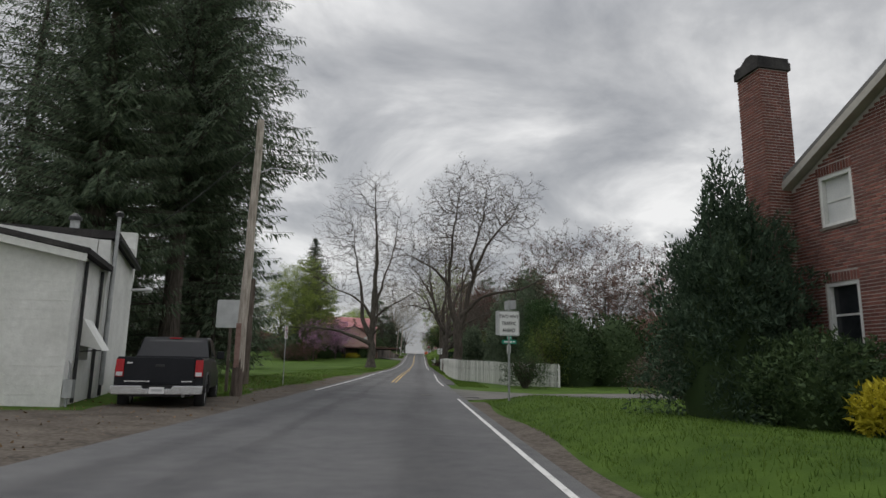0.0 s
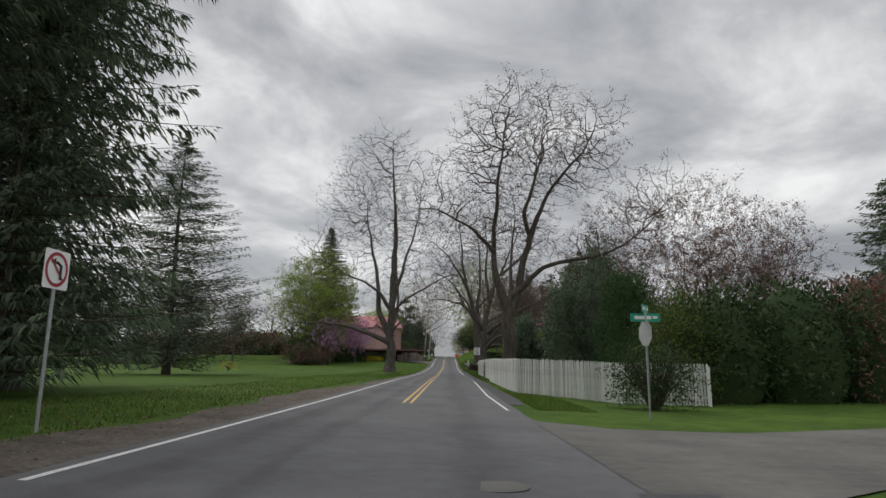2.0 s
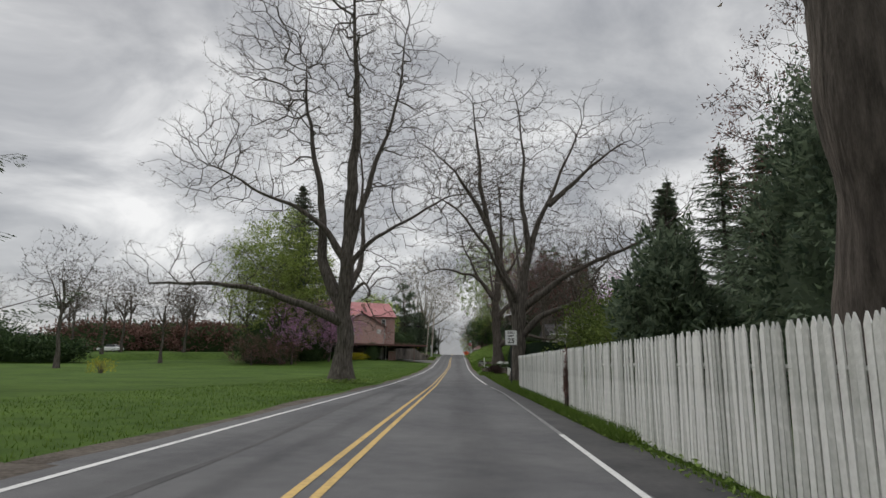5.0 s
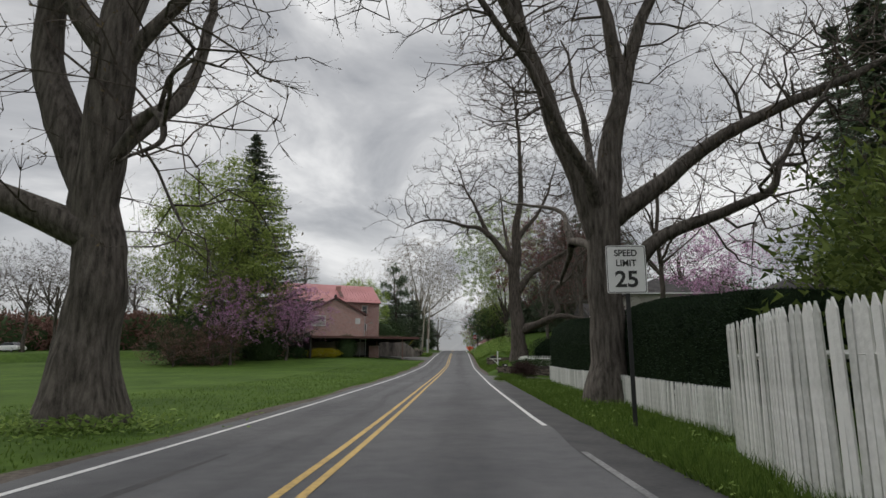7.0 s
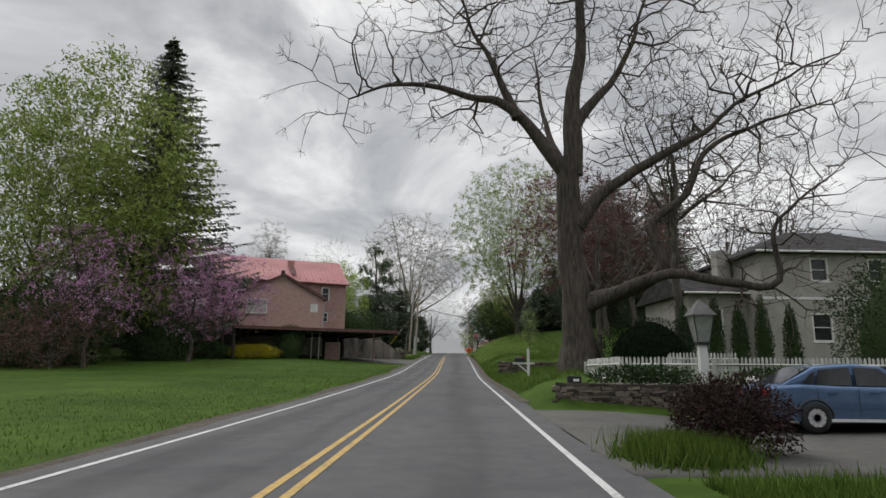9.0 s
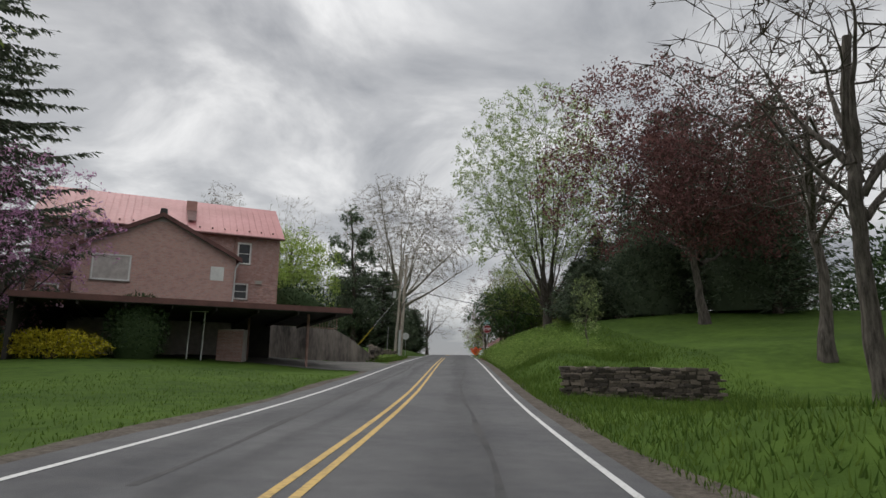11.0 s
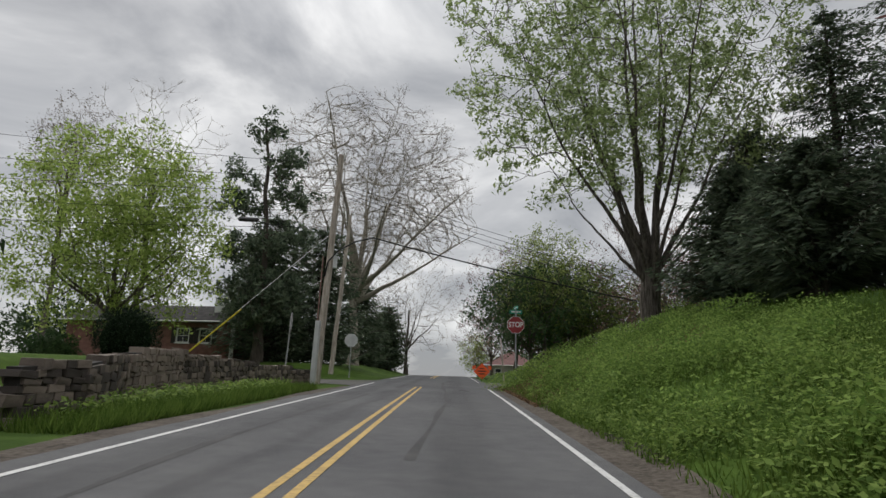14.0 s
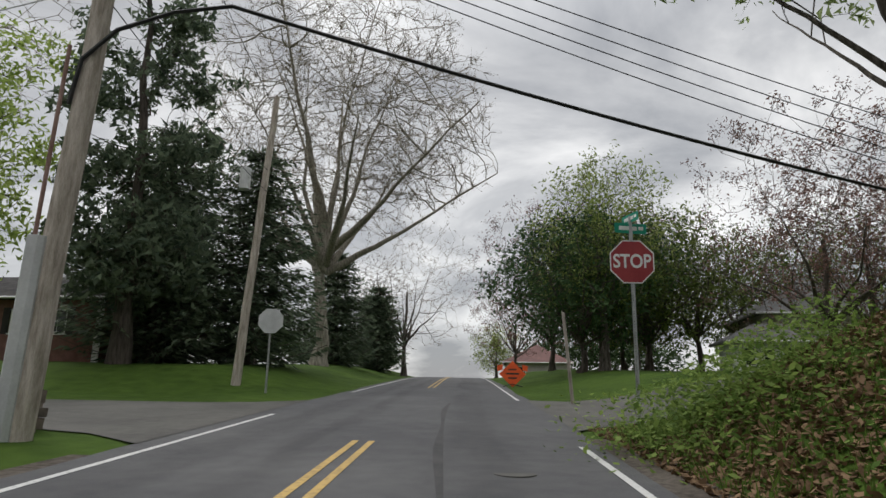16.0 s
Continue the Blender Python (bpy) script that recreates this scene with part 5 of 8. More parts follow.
def picket_fence(label, line, h, w, pitch, point, rails=(0.35, 1.3), post_every=2.4, seed=1, level=None, group="", gaps=()):
    """Pickets on two rails between posts, along a line of places on the land."""
    rng = random.Random(seed)
    t = thing("picket_fence", label, "fence", group=group)
    me = picket_mesh(w, h, point)
    d = 0.0
    for (x0, y0), (x1, y1) in zip(line, line[1:]):
        ln = math.hypot(x1 - x0, y1 - y0)
        az = math.degrees(math.atan2(y1 - y0, x1 - x0))
        n = max(1, int(round(ln / pitch)))
        ground = (lambda x, y: land_z(x, y)) if level is None else (lambda x, y: level)
        for k in range(n):
            a = (k + 0.5) / n
            x, y = x0 + (x1 - x0) * a, y0 + (y1 - y0) * a
            ob = part("picket", me, None, t)
            broken = any(abs(y - q) < 0.07 for q in gaps)
            ob.matrix_basis = pose(x, y, ground(x, y) + 0.03 + rng.gauss(0, 0.008), rng.gauss(0, 0.5), rng.gauss(0, 0.4), az + rng.gauss(0, 0.6)) @ Matrix.Diagonal((1, 1, 0.72 if broken else 1, 1))
        m = max(1, int(round(ln / post_every)))
        back = Vector((math.sin(radians(az)), -math.cos(radians(az)), 0)) * 0.035
        for k in range(m):
            a, b = k / m, (k + 1) / m
            p, q = Vector((x0 + (x1 - x0) * a, y0 + (y1 - y0) * a, 0)), Vector((x0 + (x1 - x0) * b, y0 + (y1 - y0) * b, 0))
            p.z, q.z = ground(p.x, p.y), ground(q.x, q.y)
            side = back if x0 > 0 else -back
            for r in rails:
                part("rail", Shape().tube([p + side + Vector((0, 0, r)), q + side + Vector((0, 0, r))], [0.035, 0.035], 4), FENCE_PAINT, t)
            part("fence_post", Shape().box((p.x + side.x * 2 - 0.045, p.y + side.y * 2 - 0.045, p.z - 0.3), (p.x + side.x * 2 + 0.045, p.y + side.y * 2 + 0.045, p.z + h * 0.93)), FENCE_PAINT, t)
    return t


GAPS = (77.2, 87.3, 89.2)  # broken pickets along the tall fence
picket_fence("tall weathered white picket fence along the road", [(11.7, 47.3), (8.3, 48.2), (7.5, 49.4), (4.5, 53.6), (4.25, 60), (4.2, 74), (4.4, 93.0), (5.2, 96.2)], 1.72, 0.094, 0.120, 0.10, seed=3, gaps=GAPS)
picket_fence("low white picket fence at the foot of a hedge", [(5.75, 97.5), (5.85, 119.3)], 0.78, 0.06, 0.1, 0.05, rails=(0.2, 0.6), seed=4)
picket_fence("low white garden picket fence behind a stone wall", [(6.2, 139.0), (6.35, 134.8), (14.5, 134.2)], 0.82, 0.065, 0.12, 0.05, rails=(0.2, 0.62), seed=5, level=1.83)
picket_fence("low white garden picket fence on the upper terrace", [(9.2, 139.0), (11.6, 138.8)], 0.8, 0.065, 0.12, 0.05, rails=(0.2, 0.6), seed=6, level=2.12)


# ---- signs ----
def two_way_sign():
    x, y = 4.43, 22.05
    t = thing("road_sign", "white two way traffic ahead sign on a leaning post", "sign", pose(x, y, 0.19))
    channel_post(t, 3.15)
    p = plate(t, "sign_plate", 0.73, 0.86, 2.56, SIGN_WHITE, SIGN_BLACK, 0.05)
    for words, z in (("TWO WAY", 2.79), ("TRAFFIC", 2.55), ("AHEAD", 2.31)):
        words_on(p, words, 0.168, z, SIGN_BLACK, stretch=0.8)
    part("rear_plate", Shape().prism([(a - 0.08, b + 2.57) for a, b in rounded(0.76, 0.84, 0.05)], 0.035, 0.04), SIGN_BACK, t)
    b = part("cross_plate", Shape().prism([(a, b + 3.2) for a, b in rounded(0.62, 0.3, 0.03)], -0.002, 0.002, 1, pose(0.05, 0.03, 0, rz=-58)), SIGN_BACK, t)
    part("bracket", Shape().box((-0.03, 0.0, 3.0), (0.03, 0.06, 3.38)), GALV, t)
    return b


two_way_sign()


def no_turn_sign():
    x, y = -4.98, 30.4
    t = thing("road_sign", "white sign with barred turn arrow on a post", "sign", pose(x, y, land_z(x, y), rz=88))
    channel_post(t, 2.75)
    p = plate(t, "sign_plate", 0.6, 0.6, 2.43, SIGN_WHITE, None, 0.04)
    ring = Shape()
    n = 28
    ring.v = [(r * math.cos(2 * math.pi * k / n), -0.008, 2.43 + r * math.sin(2 * math.pi * k / n)) for r in (0.27, 0.215) for k in range(n)]
    ring.f = [(k, (k + 1) % n, n + (k + 1) % n, n + k) for k in range(n)]
    part("ring", ring, SIGN_RED, p)
    part("arrow", Shape().tube([(0.09, -0.008, 2.28), (0.09, -0.008, 2.5), (0.0, -0.008, 2.54), (-0.06, -0.008, 2.54)], [0.025] * 4, 4).add([(-0.16, -0.009, 2.54), (-0.04, -0.009, 2.61), (-0.04, -0.009, 2.47)], [(0, 1, 2)]), SIGN_BLACK, p)
    part("slash", Shape().add([(-0.2, -0.012, 2.6), (-0.17, -0.012, 2.63), (0.2, -0.012, 2.26), (0.17, -0.012, 2.23)], [(0, 1, 2, 3)]), SIGN_RED, p)


no_turn_sign()


def octagon(r):
    return [(r * math.cos(radians(22.5 + 45 * k)) / math.cos(radians(22.5)), r * math.sin(radians(22.5 + 45 * k)) / math.cos(radians(22.5))) for k in range(8)]


def street_blade(parent, z, w, rz, y=0.0, h=0.2):
    m = pose(0, y, z, rz=rz)
    b = part("name_blade", Shape().prism(rounded(w, h, 0.02), -0.004, 0.004, 1, m), SIGN_GREEN, parent, "green street name blade")
    part("text_bar", Shape().box((-w * 0.36, -0.0065, -h * 0.2), (w * 0.2, -0.0045, h * 0.2), m).box((w * 0.25, -0.0065, -h * 0.12), (w * 0.4, -0.0045, h * 0.2), m), SIGN_WHITE, b)


def corner_sign():
    x, y = 6.95, 39.9
    z = land_z(x, y)
    t = thing("street_sign", "green street name blades over a sign seen from behind", "sign", pose(x, y, z))
    H = 3.0 - z
    channel_post(t, H)
    part("sign_back", Shape().prism([(a, b + H - 0.62) for a, b in octagon(0.38)], -0.03, -0.026, 1, pose(0, 0, 0, rz=-79)), SIGN_BACK, t)
    street_blade(t, H - 0.16, 0.92, 4, h=0.25)
    street_blade(t, H + 0.1, 0.74, 58, h=0.24)
    part("bracket", Shape().box((-0.03, -0.03, H - 0.3), (0.03, 0.03, H + 0.18)), GALV, t)


corner_sign()


def small_marker():
    x, y = 18.2, 41.6
    t = thing("marker_sign", "small white marker sign on a short post", "sign", pose(x, y, land_z(x, y)))
    part("post", Shape().box((-0.03, 0, -0.2), (0.03, 0.03, 1.6)), OLD_WOOD, t)
    part("sign_plate", Shape().prism([(a, b + 1.75) for a, b in rounded(0.22, 0.26, 0.02)], -0.02, 0.0), SIGN_WHITE, t)


small_marker()


def speed_sign():
    x, y = 4.47, 98.65
    t = thing("road_sign", "white speed limit 25 sign on a dark post", "sign", pose(x, y, land_z(x, y)))
    s = Shape().prism([(-0.04, 0), (-0.04, 0.012), (-0.018, 0.035), (0.018, 0.035), (0.04, 0.012), (0.04, 0)], -0.4, 3.35, axis=2)
    part("post", s, BLACK_METAL, t, "dark steel channel post")
    p = plate(t, "sign_plate", 0.74, 0.9, 2.92, SIGN_WHITE, SIGN_BLACK, 0.05)
    for words, tall, z, st in (("SPEED", 0.17, 3.22, 0.92), ("LIMIT", 0.17, 3.03, 0.95), ("25", 0.42, 2.72, 1.05)):
        words_on(p, words, tall, z, SIGN_BLACK, stretch=st)


speed_sign()


def stop_sign():
    x, y = 4.38, 214.3
    t = thing("road_sign", "red stop sign with green street blades above", "sign", pose(x, y, 5.1))
    channel_post(t, 3.45, below=0.8)
    c = 7.80 - 5.1
    p = part("sign_plate", Shape().prism([(a, b + c) for a, b in octagon(0.42)], -0.008, -0.004), SIGN_WHITE, t)
    part("red_field", Shape().prism([(a, b + c) for a, b in octagon(0.398)], -0.0095, -0.008), SIGN_RED, p)
    words_on(p, "STOP", 0.37, c, SIGN_WHITE, y=-0.0125, stretch=0.82)
    part("bracket", Shape().box((-0.03, -0.03, 3.1), (0.03, 0.03, 3.6)), GALV, t)
    street_blade(t, 3.36, 0.66, 12)
    street_blade(t, 3.56, 0.56, -72, h=0.17)


stop_sign()


def back_sign(place, tall, r, turn, label, lean=0):
    x, y = place
    t = thing("road_sign", label, "sign", pose(x, y, land_z(x, y), 0, lean))
    channel_post(t, tall)
    part("sign_back", Shape().prism([(a, b + tall - r * 0.9) for a, b in octagon(r)], -0.012, -0.008, 1, pose(0, 0, 0, rz=turn)), SIGN_BACK, t)


back_sign((-5.35, 223.5), 2.75, 0.41, 6, "gray back of an octagonal sign on a post")
back_sign((-6.25, 210.9), 3.08, 0.42, 97, "octagonal sign seen edge-on on a leaning post", 2.5)


def square_back_sign():
    x, y = -5.46, 23.1
    z = land_z(x, y)
    t = thing("road_sign", "square gray sign back on a post behind the pole", "sign", pose(x, y, z))
    part("post", Shape().box((-0.05, 0, -0.3), (0.05, 0.05, 3.3 - z)), OLD_WOOD, t)
    part("sign_back", Shape().prism([(a, b + 2.98 - z) for a, b in rounded(1.05, 1.0, 0.06)], -0.006, -0.002), SIGN_BACK, t)


square_back_sign()


def work_sign():
    x, y = 3.72, 236.0
    t = thing("work_sign", "fluorescent orange diamond roadwork sign on a stand", "sign", pose(x, y, land_z(x, y)))
    c = 6.22 - land_z(x, y)
    p = part("diamond", Shape().prism([(0.7, c), (0, c + 0.68), (-0.7, c), (0, c - 0.68)], -0.01, -0.004), SIGN_ORANGE, t)
    bars_on(p, SIGN_BLACK, [(-0.2, 0.2, c + 0.2, c + 0.27), (-0.34, 0.34, c - 0.02, c + 0.06), (-0.22, 0.22, c - 0.24, c - 0.16)], y=-0.013)
    for sx in (-1, 1):
        part("leg", Shape().tube([(0, 0, c - 0.5), (sx * 0.5, 0.4, 0.0)], [0.02, 0.02], 6), BLACK_METAL, t)
        part("leg", Shape().tube([(0, 0, c - 0.5), (sx * 0.5, -0.35, 0.0)], [0.02, 0.02], 6), BLACK_METAL, t)
        part("flag", Shape().add([(sx * 0.5, 0, c + 0.5), (sx * 0.8, 0.05, c + 0.42), (sx * 0.78, 0.05, c + 0.14), (sx * 0.52, 0, c + 0.2)], [(0, 1, 2, 3)]), SIGN_ORANGE, t)


work_sign()
g = thing("leaning_stake", "leaning pale wooden stake at the corner", "stake", pose(4.4, 221.6, land_z(4.4, 221.6), 0, -5))
part("shaft", Shape().prism([(-0.05, -0.3), (0.05, -0.3), (0.06, 2.7), (-0.03, 2.78)], -0.025, 0.025), POLE_WOOD, g)


# ---- poles and wires ----
def utility_pole(place, top, r0, r1, label, mat=POLE_WOOD, guard=None, scar=False):
    x, y = place
    z = land_z(x, y) - 0.3
    t = thing("utility_pole", label, "pole", pose(x, y, z))
    n = 8
    part("shaft", Shape().tube([((top[0] - x) * k / n + 0.015 * math.sin(k * 2.1), (top[1] - y) * k / n, (top[2] - z) * k / n) for k in range(n + 1)], [r0 + (r1 - r0) * k / n for k in range(n + 1)], 14, True), mat, t, smooth=False)
    if scar:
        part("rotten_foot", Shape().tube([(0.0, 0, 0.3), (0.01, 0, 1.0), (0.03, -0.01, 1.5)], [r0 * 1.16, r0 * 1.12, r0 * 0.9], 12), OLD_WOOD, t, "dark rotten foot", smooth=False)
        part("bare_strip", Shape().box((-0.10, -r0 * 1.02, 1.2), (0.06, -r0 * 0.9, 2.6)), POST_RUST, t)
    if guard:
        part("cable_guard", Shape().prism([(-0.14, 0.02), (-0.13, -0.07), (-0.07, -0.13), (0.07, -0.13), (0.13, -0.07), (0.14, 0.02)], 0.3, guard, axis=2, m=pose(-0.1, -r0 * 0.75, 0, 0, 1.4)), SIGN_BACK, t, "gray conduit guard")
        part("conduit", Shape().tube([(-0.12, -r0, 0.4), (-0.02, -r0 * 0.8, guard + 3.0)], [0.03, 0.03], 8), POST_RUST, t)
    return t


P1 = utility_pole((-4.45, 20.8), (-4.27, 20.8, 9.45), 0.17, 0.115, "weathered utility pole with a split rotten foot", scar=True)
part("street_arm", Shape().tube([(0.1, 0, 7.6), (0.6, 0.1, 7.9), (1.4, 0.3, 7.85)], [0.02, 0.02, 0.02], 6), GALV, P1)
part("wire_loop", Shape().tube([(-0.1 + 0.28 * math.cos(a * 0.45) - 0.15, -0.12, 9.2 + 0.3 * math.sin(a * 0.45)) for a in range(15)], [0.012] * 15, 5), WIRE, P1)
utility_pole((-6.35, 28.8), (-6.3, 28.8, 5.0), 0.17, 0.14, "short sawn-off old wooden pole stub", OLD_WOOD)
PA = utility_pole((-4.85, 211.0), (-4.36, 211.0, 15.4), 0.19, 0.13, "tall gray utility pole with metal cable guard", guard=3.1)
PB = utility_pole((-6.75, 224.5), (-6.08, 224.5, 16.2), 0.17, 0.11, "gray utility pole carrying a transformer can")
part("transformer", Shape().tube([(-0.18, -0.3, 7.3), (-0.18, -0.3, 8.1)], [0.2, 0.2], 14, True).tube([(-0.18, -0.3, 8.1), (-0.18, -0.3, 8.25)], [0.05, 0.03], 6, True), SIGN_BACK, PB, "gray transformer can")


def cable(label, a, b, sag, r=0.012, via=None, n=24):
    """A hanging wire from a to b."""
    a, b = Vector(a), Vector(b)
    pts = [a.lerp(b, k / n) - Vector((0, 0, 4 * sag * (k / n) * (1 - k / n))) for k in range(n + 1)]
    if via:
        pts = [Vector(v) for v in via] + pts[1:]
    s = Shape().tube(pts, [r] * len(pts), 5)
    return tagged(part("overhead_cable", s, WIRE), label, "cable", group="overhead cables")


cable("thick black cable bowed over the road from a pole", (-2.7, 211.5, 11.45), (26.0, 219.0, 8.1), 0.6, 0.035, via=[(-4.75, 210.85, 9.4), (-4.62, 210.8, 10.1), (-4.2, 210.9, 10.65), (-3.5, 211.2, 11.15), (-2.7, 211.5, 11.45)])
for k, (za, zb) in enumerate(((14.0, 8.5), (13.8, 8.2), (13.6, 8.0), (13.4, 7.8))):
    cable("thin black wire strung across the road", (-4.4, 211, za), (26.0, 218.5 + 0.2 * k, zb), 0.6 + 0.06 * k, 0.011)
for k, (za, zb, yb) in enumerate(((14.9, 16.5, 203), (14.2, 15.0, 204), (13.5, 14.0, 205), (12.6, 13.0, 206), (11.8, 12.2, 207))):
    cable("thin black wire strung over the yards", (-4.4, 211, za), (-45.0, yb, zb), 0.6, 0.011)
for za, zb in ((15.0, 15.8), (12.0, 13.2), (11.2, 12.4)):
    cable("thin black wire strung between two poles", (-4.45, 211, za), (-6.2, 224.5, zb), 0.15, 0.01)
cable("thin wire from the pole to the shed", (-4.3, 20.8, 8.6), (-6.8, 19.2, 5.3), 0.15, 0.013)
cable("thin wire rising into the spruces", (-4.35, 20.8, 8.3), (-9.5, 6.0, 13.5), 0.3, 0.013)
t = thing("splice_case", "black cable splice case with a spare loop", "cable", pose(-8.2, 210.2, 11.85, rz=8), group="overhead cables")
part("case", Shape().tube([(-0.55, 0, 0), (-0.5, 0, 0), (0.3, 0, 0), (0.36, 0, 0)], [0.05, 0.11, 0.11, 0.05], 10, True), BLACK_METAL, t)
part("spare_loop", Shape().tube([(1.0 + 0.45 * math.cos(a * 0.35) - 0.2 * (1 if math.cos(a * 0.35) < -0.8 else 0), 0, 0.2 * math.sin(a * 0.35)) for a in range(19)], [0.018] * 19, 5), WIRE, t)
t = thing("guy_wire", "guy wire in a yellow plastic guard", "wire", None)
part("strand", Shape().tube([(-8.6, 205.2, 5.2), (-4.6, 211.0, 11.5)], [0.01, 0.01], 5), GALV, t)
part("guard", Shape().tube([(-8.55, 205.27, 5.3), (-7.2, 207.2, 7.35)], [0.035, 0.035], 6, True), YELLOW_LEAF, t, "yellow guard sleeve")


# ---- the brick house with the red metal roof ----
def red_roof_house():
    gz = 3.6
    t = thing("brick_house", "faded brick house with red metal roof and front wing", "house", pose(-11.55, 188.3, 0, rz=26))
    L, E, R, D = 15.0, 12.25, 15.2, 8.6
    holes = [(-2.85, 10.15, -1.95, 11.65), (-2.95, 7.7, -2.0, 8.8), (-12.2, 10.1, -11.3, 11.6)]
    wall_slab(t, "wall", Matrix(), [(-L, gz), (0, gz), (0, E), (-L, E)], 0.3, MORTAR, holes)
    front = lambda x, z: -L <= x <= 0 and z < E - 0.15 and not any(h[0] - 0.02 < x < h[2] + 0.02 and h[1] - 0.02 < z < h[3] + 0.02 for h in holes)
    brickwork(t, pose(-L, 0, 6.0), lambda x, z: front(x - L, z + 6.0), L, E - 6.0, BRICK_PALE, near=lambda x, z: x > L - 3.2 and z > 1.0, singles=280)
    side = [(0.0, gz), (D - 0.3, gz), (D - 0.3, E), (D / 2 - 0.15, R), (0.0, E)]
    wall_slab(t, "gable_wall", pose(0, 0.3, 0, rz=90), side, 0.3, MORTAR)
    brickwork(t, pose(0, 0.3, 7.0, rz=90), lambda x, z: 0 <= x <= D - 0.6 and z + 7.0 < E + (R - E) * (1 - abs(x + 0.3 - D / 2) / (D / 2)) - 0.2, D - 0.6, R - 7.0, BRICK_PALE)
    wall_slab(t, "gable_wall", pose(-L, D, 0, rz=-90), [(0.3, gz), (D - 0.3, gz), (D - 0.3, E), (D / 2, R), (0.3, E)], 0.3, BRICK_PALE)
    wall_slab(t, "rear_wall", pose(0, D, 0, rz=180), [(0, gz), (L, gz), (L, E), (0, E)], 0.3, BRICK_PALE)
    for h in holes:
        window(t, pose(h[0], 0.02, h[1]), h[2] - h[0], h[3] - h[1], 0.09, (1, 2))
    for a, b in (((-0.35, E - 0.2), (D / 2, R)), ((D + 0.35, E - 0.2), (D / 2, R))):
        part("roof", Shape().prism([a, b, (b[0], b[1] + 0.09), (a[0], a[1] + 0.09)], -L - 0.2, 0.25, axis=0), ROOF_RED, t)
    seams = Shape()
    for k in range(34):
        x = -L - 0.1 + k * 0.45
        seams.add([(x, -0.36, E - 0.1), (x + 0.03, -0.36, E - 0.1), (x + 0.03, D / 2, R + 0.1), (x, D / 2, R + 0.1), (x, -0.36, E - 0.07), (x + 0.03, -0.36, E - 0.07), (x + 0.03, D / 2, R + 0.13), (x, D / 2, R + 0.13)], [(4, 5, 6, 7), (0, 4, 7, 3), (1, 2, 6, 5), (0, 1, 5, 4)])
    part("standing_seams", seams, ROOF_RED, t)
    part("gutter", Shape().tube([(-L, -0.42, E - 0.22), (0.25, -0.42, E - 0.22)], [0.07, 0.07], 8, True), FASCIA, t)
    for k in range(18):
        part("snow_guard", Shape().box((-L + 0.5 + k * 0.82, 0.12, E + 0.18), (-L + 0.6 + k * 0.82, 0.2, E + 0.32)), FASCIA, t)
    part("downpipe", Shape().tube([(-3.0, -0.4, E - 0.25), (-3.05, -0.08, E - 0.6), (-3.1, -0.08, gz)], [0.05] * 3, 8), POST_RUST, t, "pale downpipe")
    part("wall_vent", Shape().box((-1.55, -0.14, 8.8), (-1.1, 0.0, 9.05)), SIDING, t, bevel=0.02)
    c = part("chimney", Shape().box((-6.3, 2.6, 12.8), (-5.6, 3.2, 14.9)), BRICK_PALE, t, "small brick roof chimney")
    part("rust_streak", Shape().add([(-6.3, 2.3, E + 2.02 - 0.15), (-5.6, 2.3, E + 2.02 - 0.15), (-5.7, 0.6, E + 0.78), (-6.2, 0.6, E + 0.78)], [(0, 1, 2, 3)]), FASCIA, c)
    # front wing with its own low gable
    w = part("wing", Shape().prism([(-12.3, gz), (-3.2, gz), (-3.2, 10.1), (-7.75, 12.4), (-12.3, 10.1)], -2.7, -0.01), MORTAR, t, "gabled brick front wing")
    wh = [(-11.4, 8.1, -9.3, 9.7), (-4.7, 8.5, -3.9, 9.4)]
    slope = (12.4 - 10.1) / 4.55
    okw = lambda x, z: -12.3 <= x <= -3.2 and z < 10.1 + slope * (4.55 - abs(x + 7.75)) - 0.2 and not any(h[0] - 0.02 < x < h[2] + 0.02 and h[1] - 0.02 < z < h[3] + 0.02 for h in wh)
    brickwork(w, pose(-12.3, -2.7, 6.0), lambda x, z: okw(x - 12.3, z + 6.0), 9.1, 6.0, BRICK_PALE)
    brickwork(w, pose(-3.2, -2.7, 6.0, rz=90), lambda x, z: 0 <= x <= 2.6 and z < 4.0, 2.7, 4.0, BRICK_PALE)
    window(w, pose(wh[0][0], -2.73, wh[0][1]), 2.1, 1.6, 0.09, (3, 2))
    part("blind_panel", Shape().box((-4.7, -2.73, 8.5), (-3.9, -2.7, 9.4)), MASONRY, w, "blocked window panel")
    for a, b in (((-12.65, 9.87), (-7.75, 12.4)), ((-2.85, 9.87), (-7.75, 12.4))):
        part("roof", Shape().prism([a, b, (b[0], b[1] + 0.14), (a[0], a[1] + 0.14)], -3.05, -0.05), FASCIA, w)
        part("verge", Shape().prism([(a[0], a[1] - 0.14), (b[0], b[1] - 0.14), b, a], -3.06, -2.94), FASCIA, w)
    part("downpipe", Shape().tube([(-2.95, -2.8, 9.85), (-3.2, -2.78, 9.4), (-3.3, -2.78, 6.2)], [0.05] * 3, 8), SIGN_BACK, w)
    part("roof_vent", Shape().tube([(-7.75, -2.4, 12.4), (-7.75, -2.4, 12.9)], [0.25, 0.2], 10, True), ROOF_DARK, w)
    # enclosed side porch
    p = part("side_porch", Shape().box((-16.5, -2.0, gz), (-12.4, -0.05, 8.3)), BRICK_PALE, t)
    window(p, pose(-16.2, -2.02, 6.4), 1.5, 1.4, 0.1, (2, 1))
    window(p, pose(-14.2, -2.02, 6.4), 1.2, 1.4, 0.1, (2, 1))
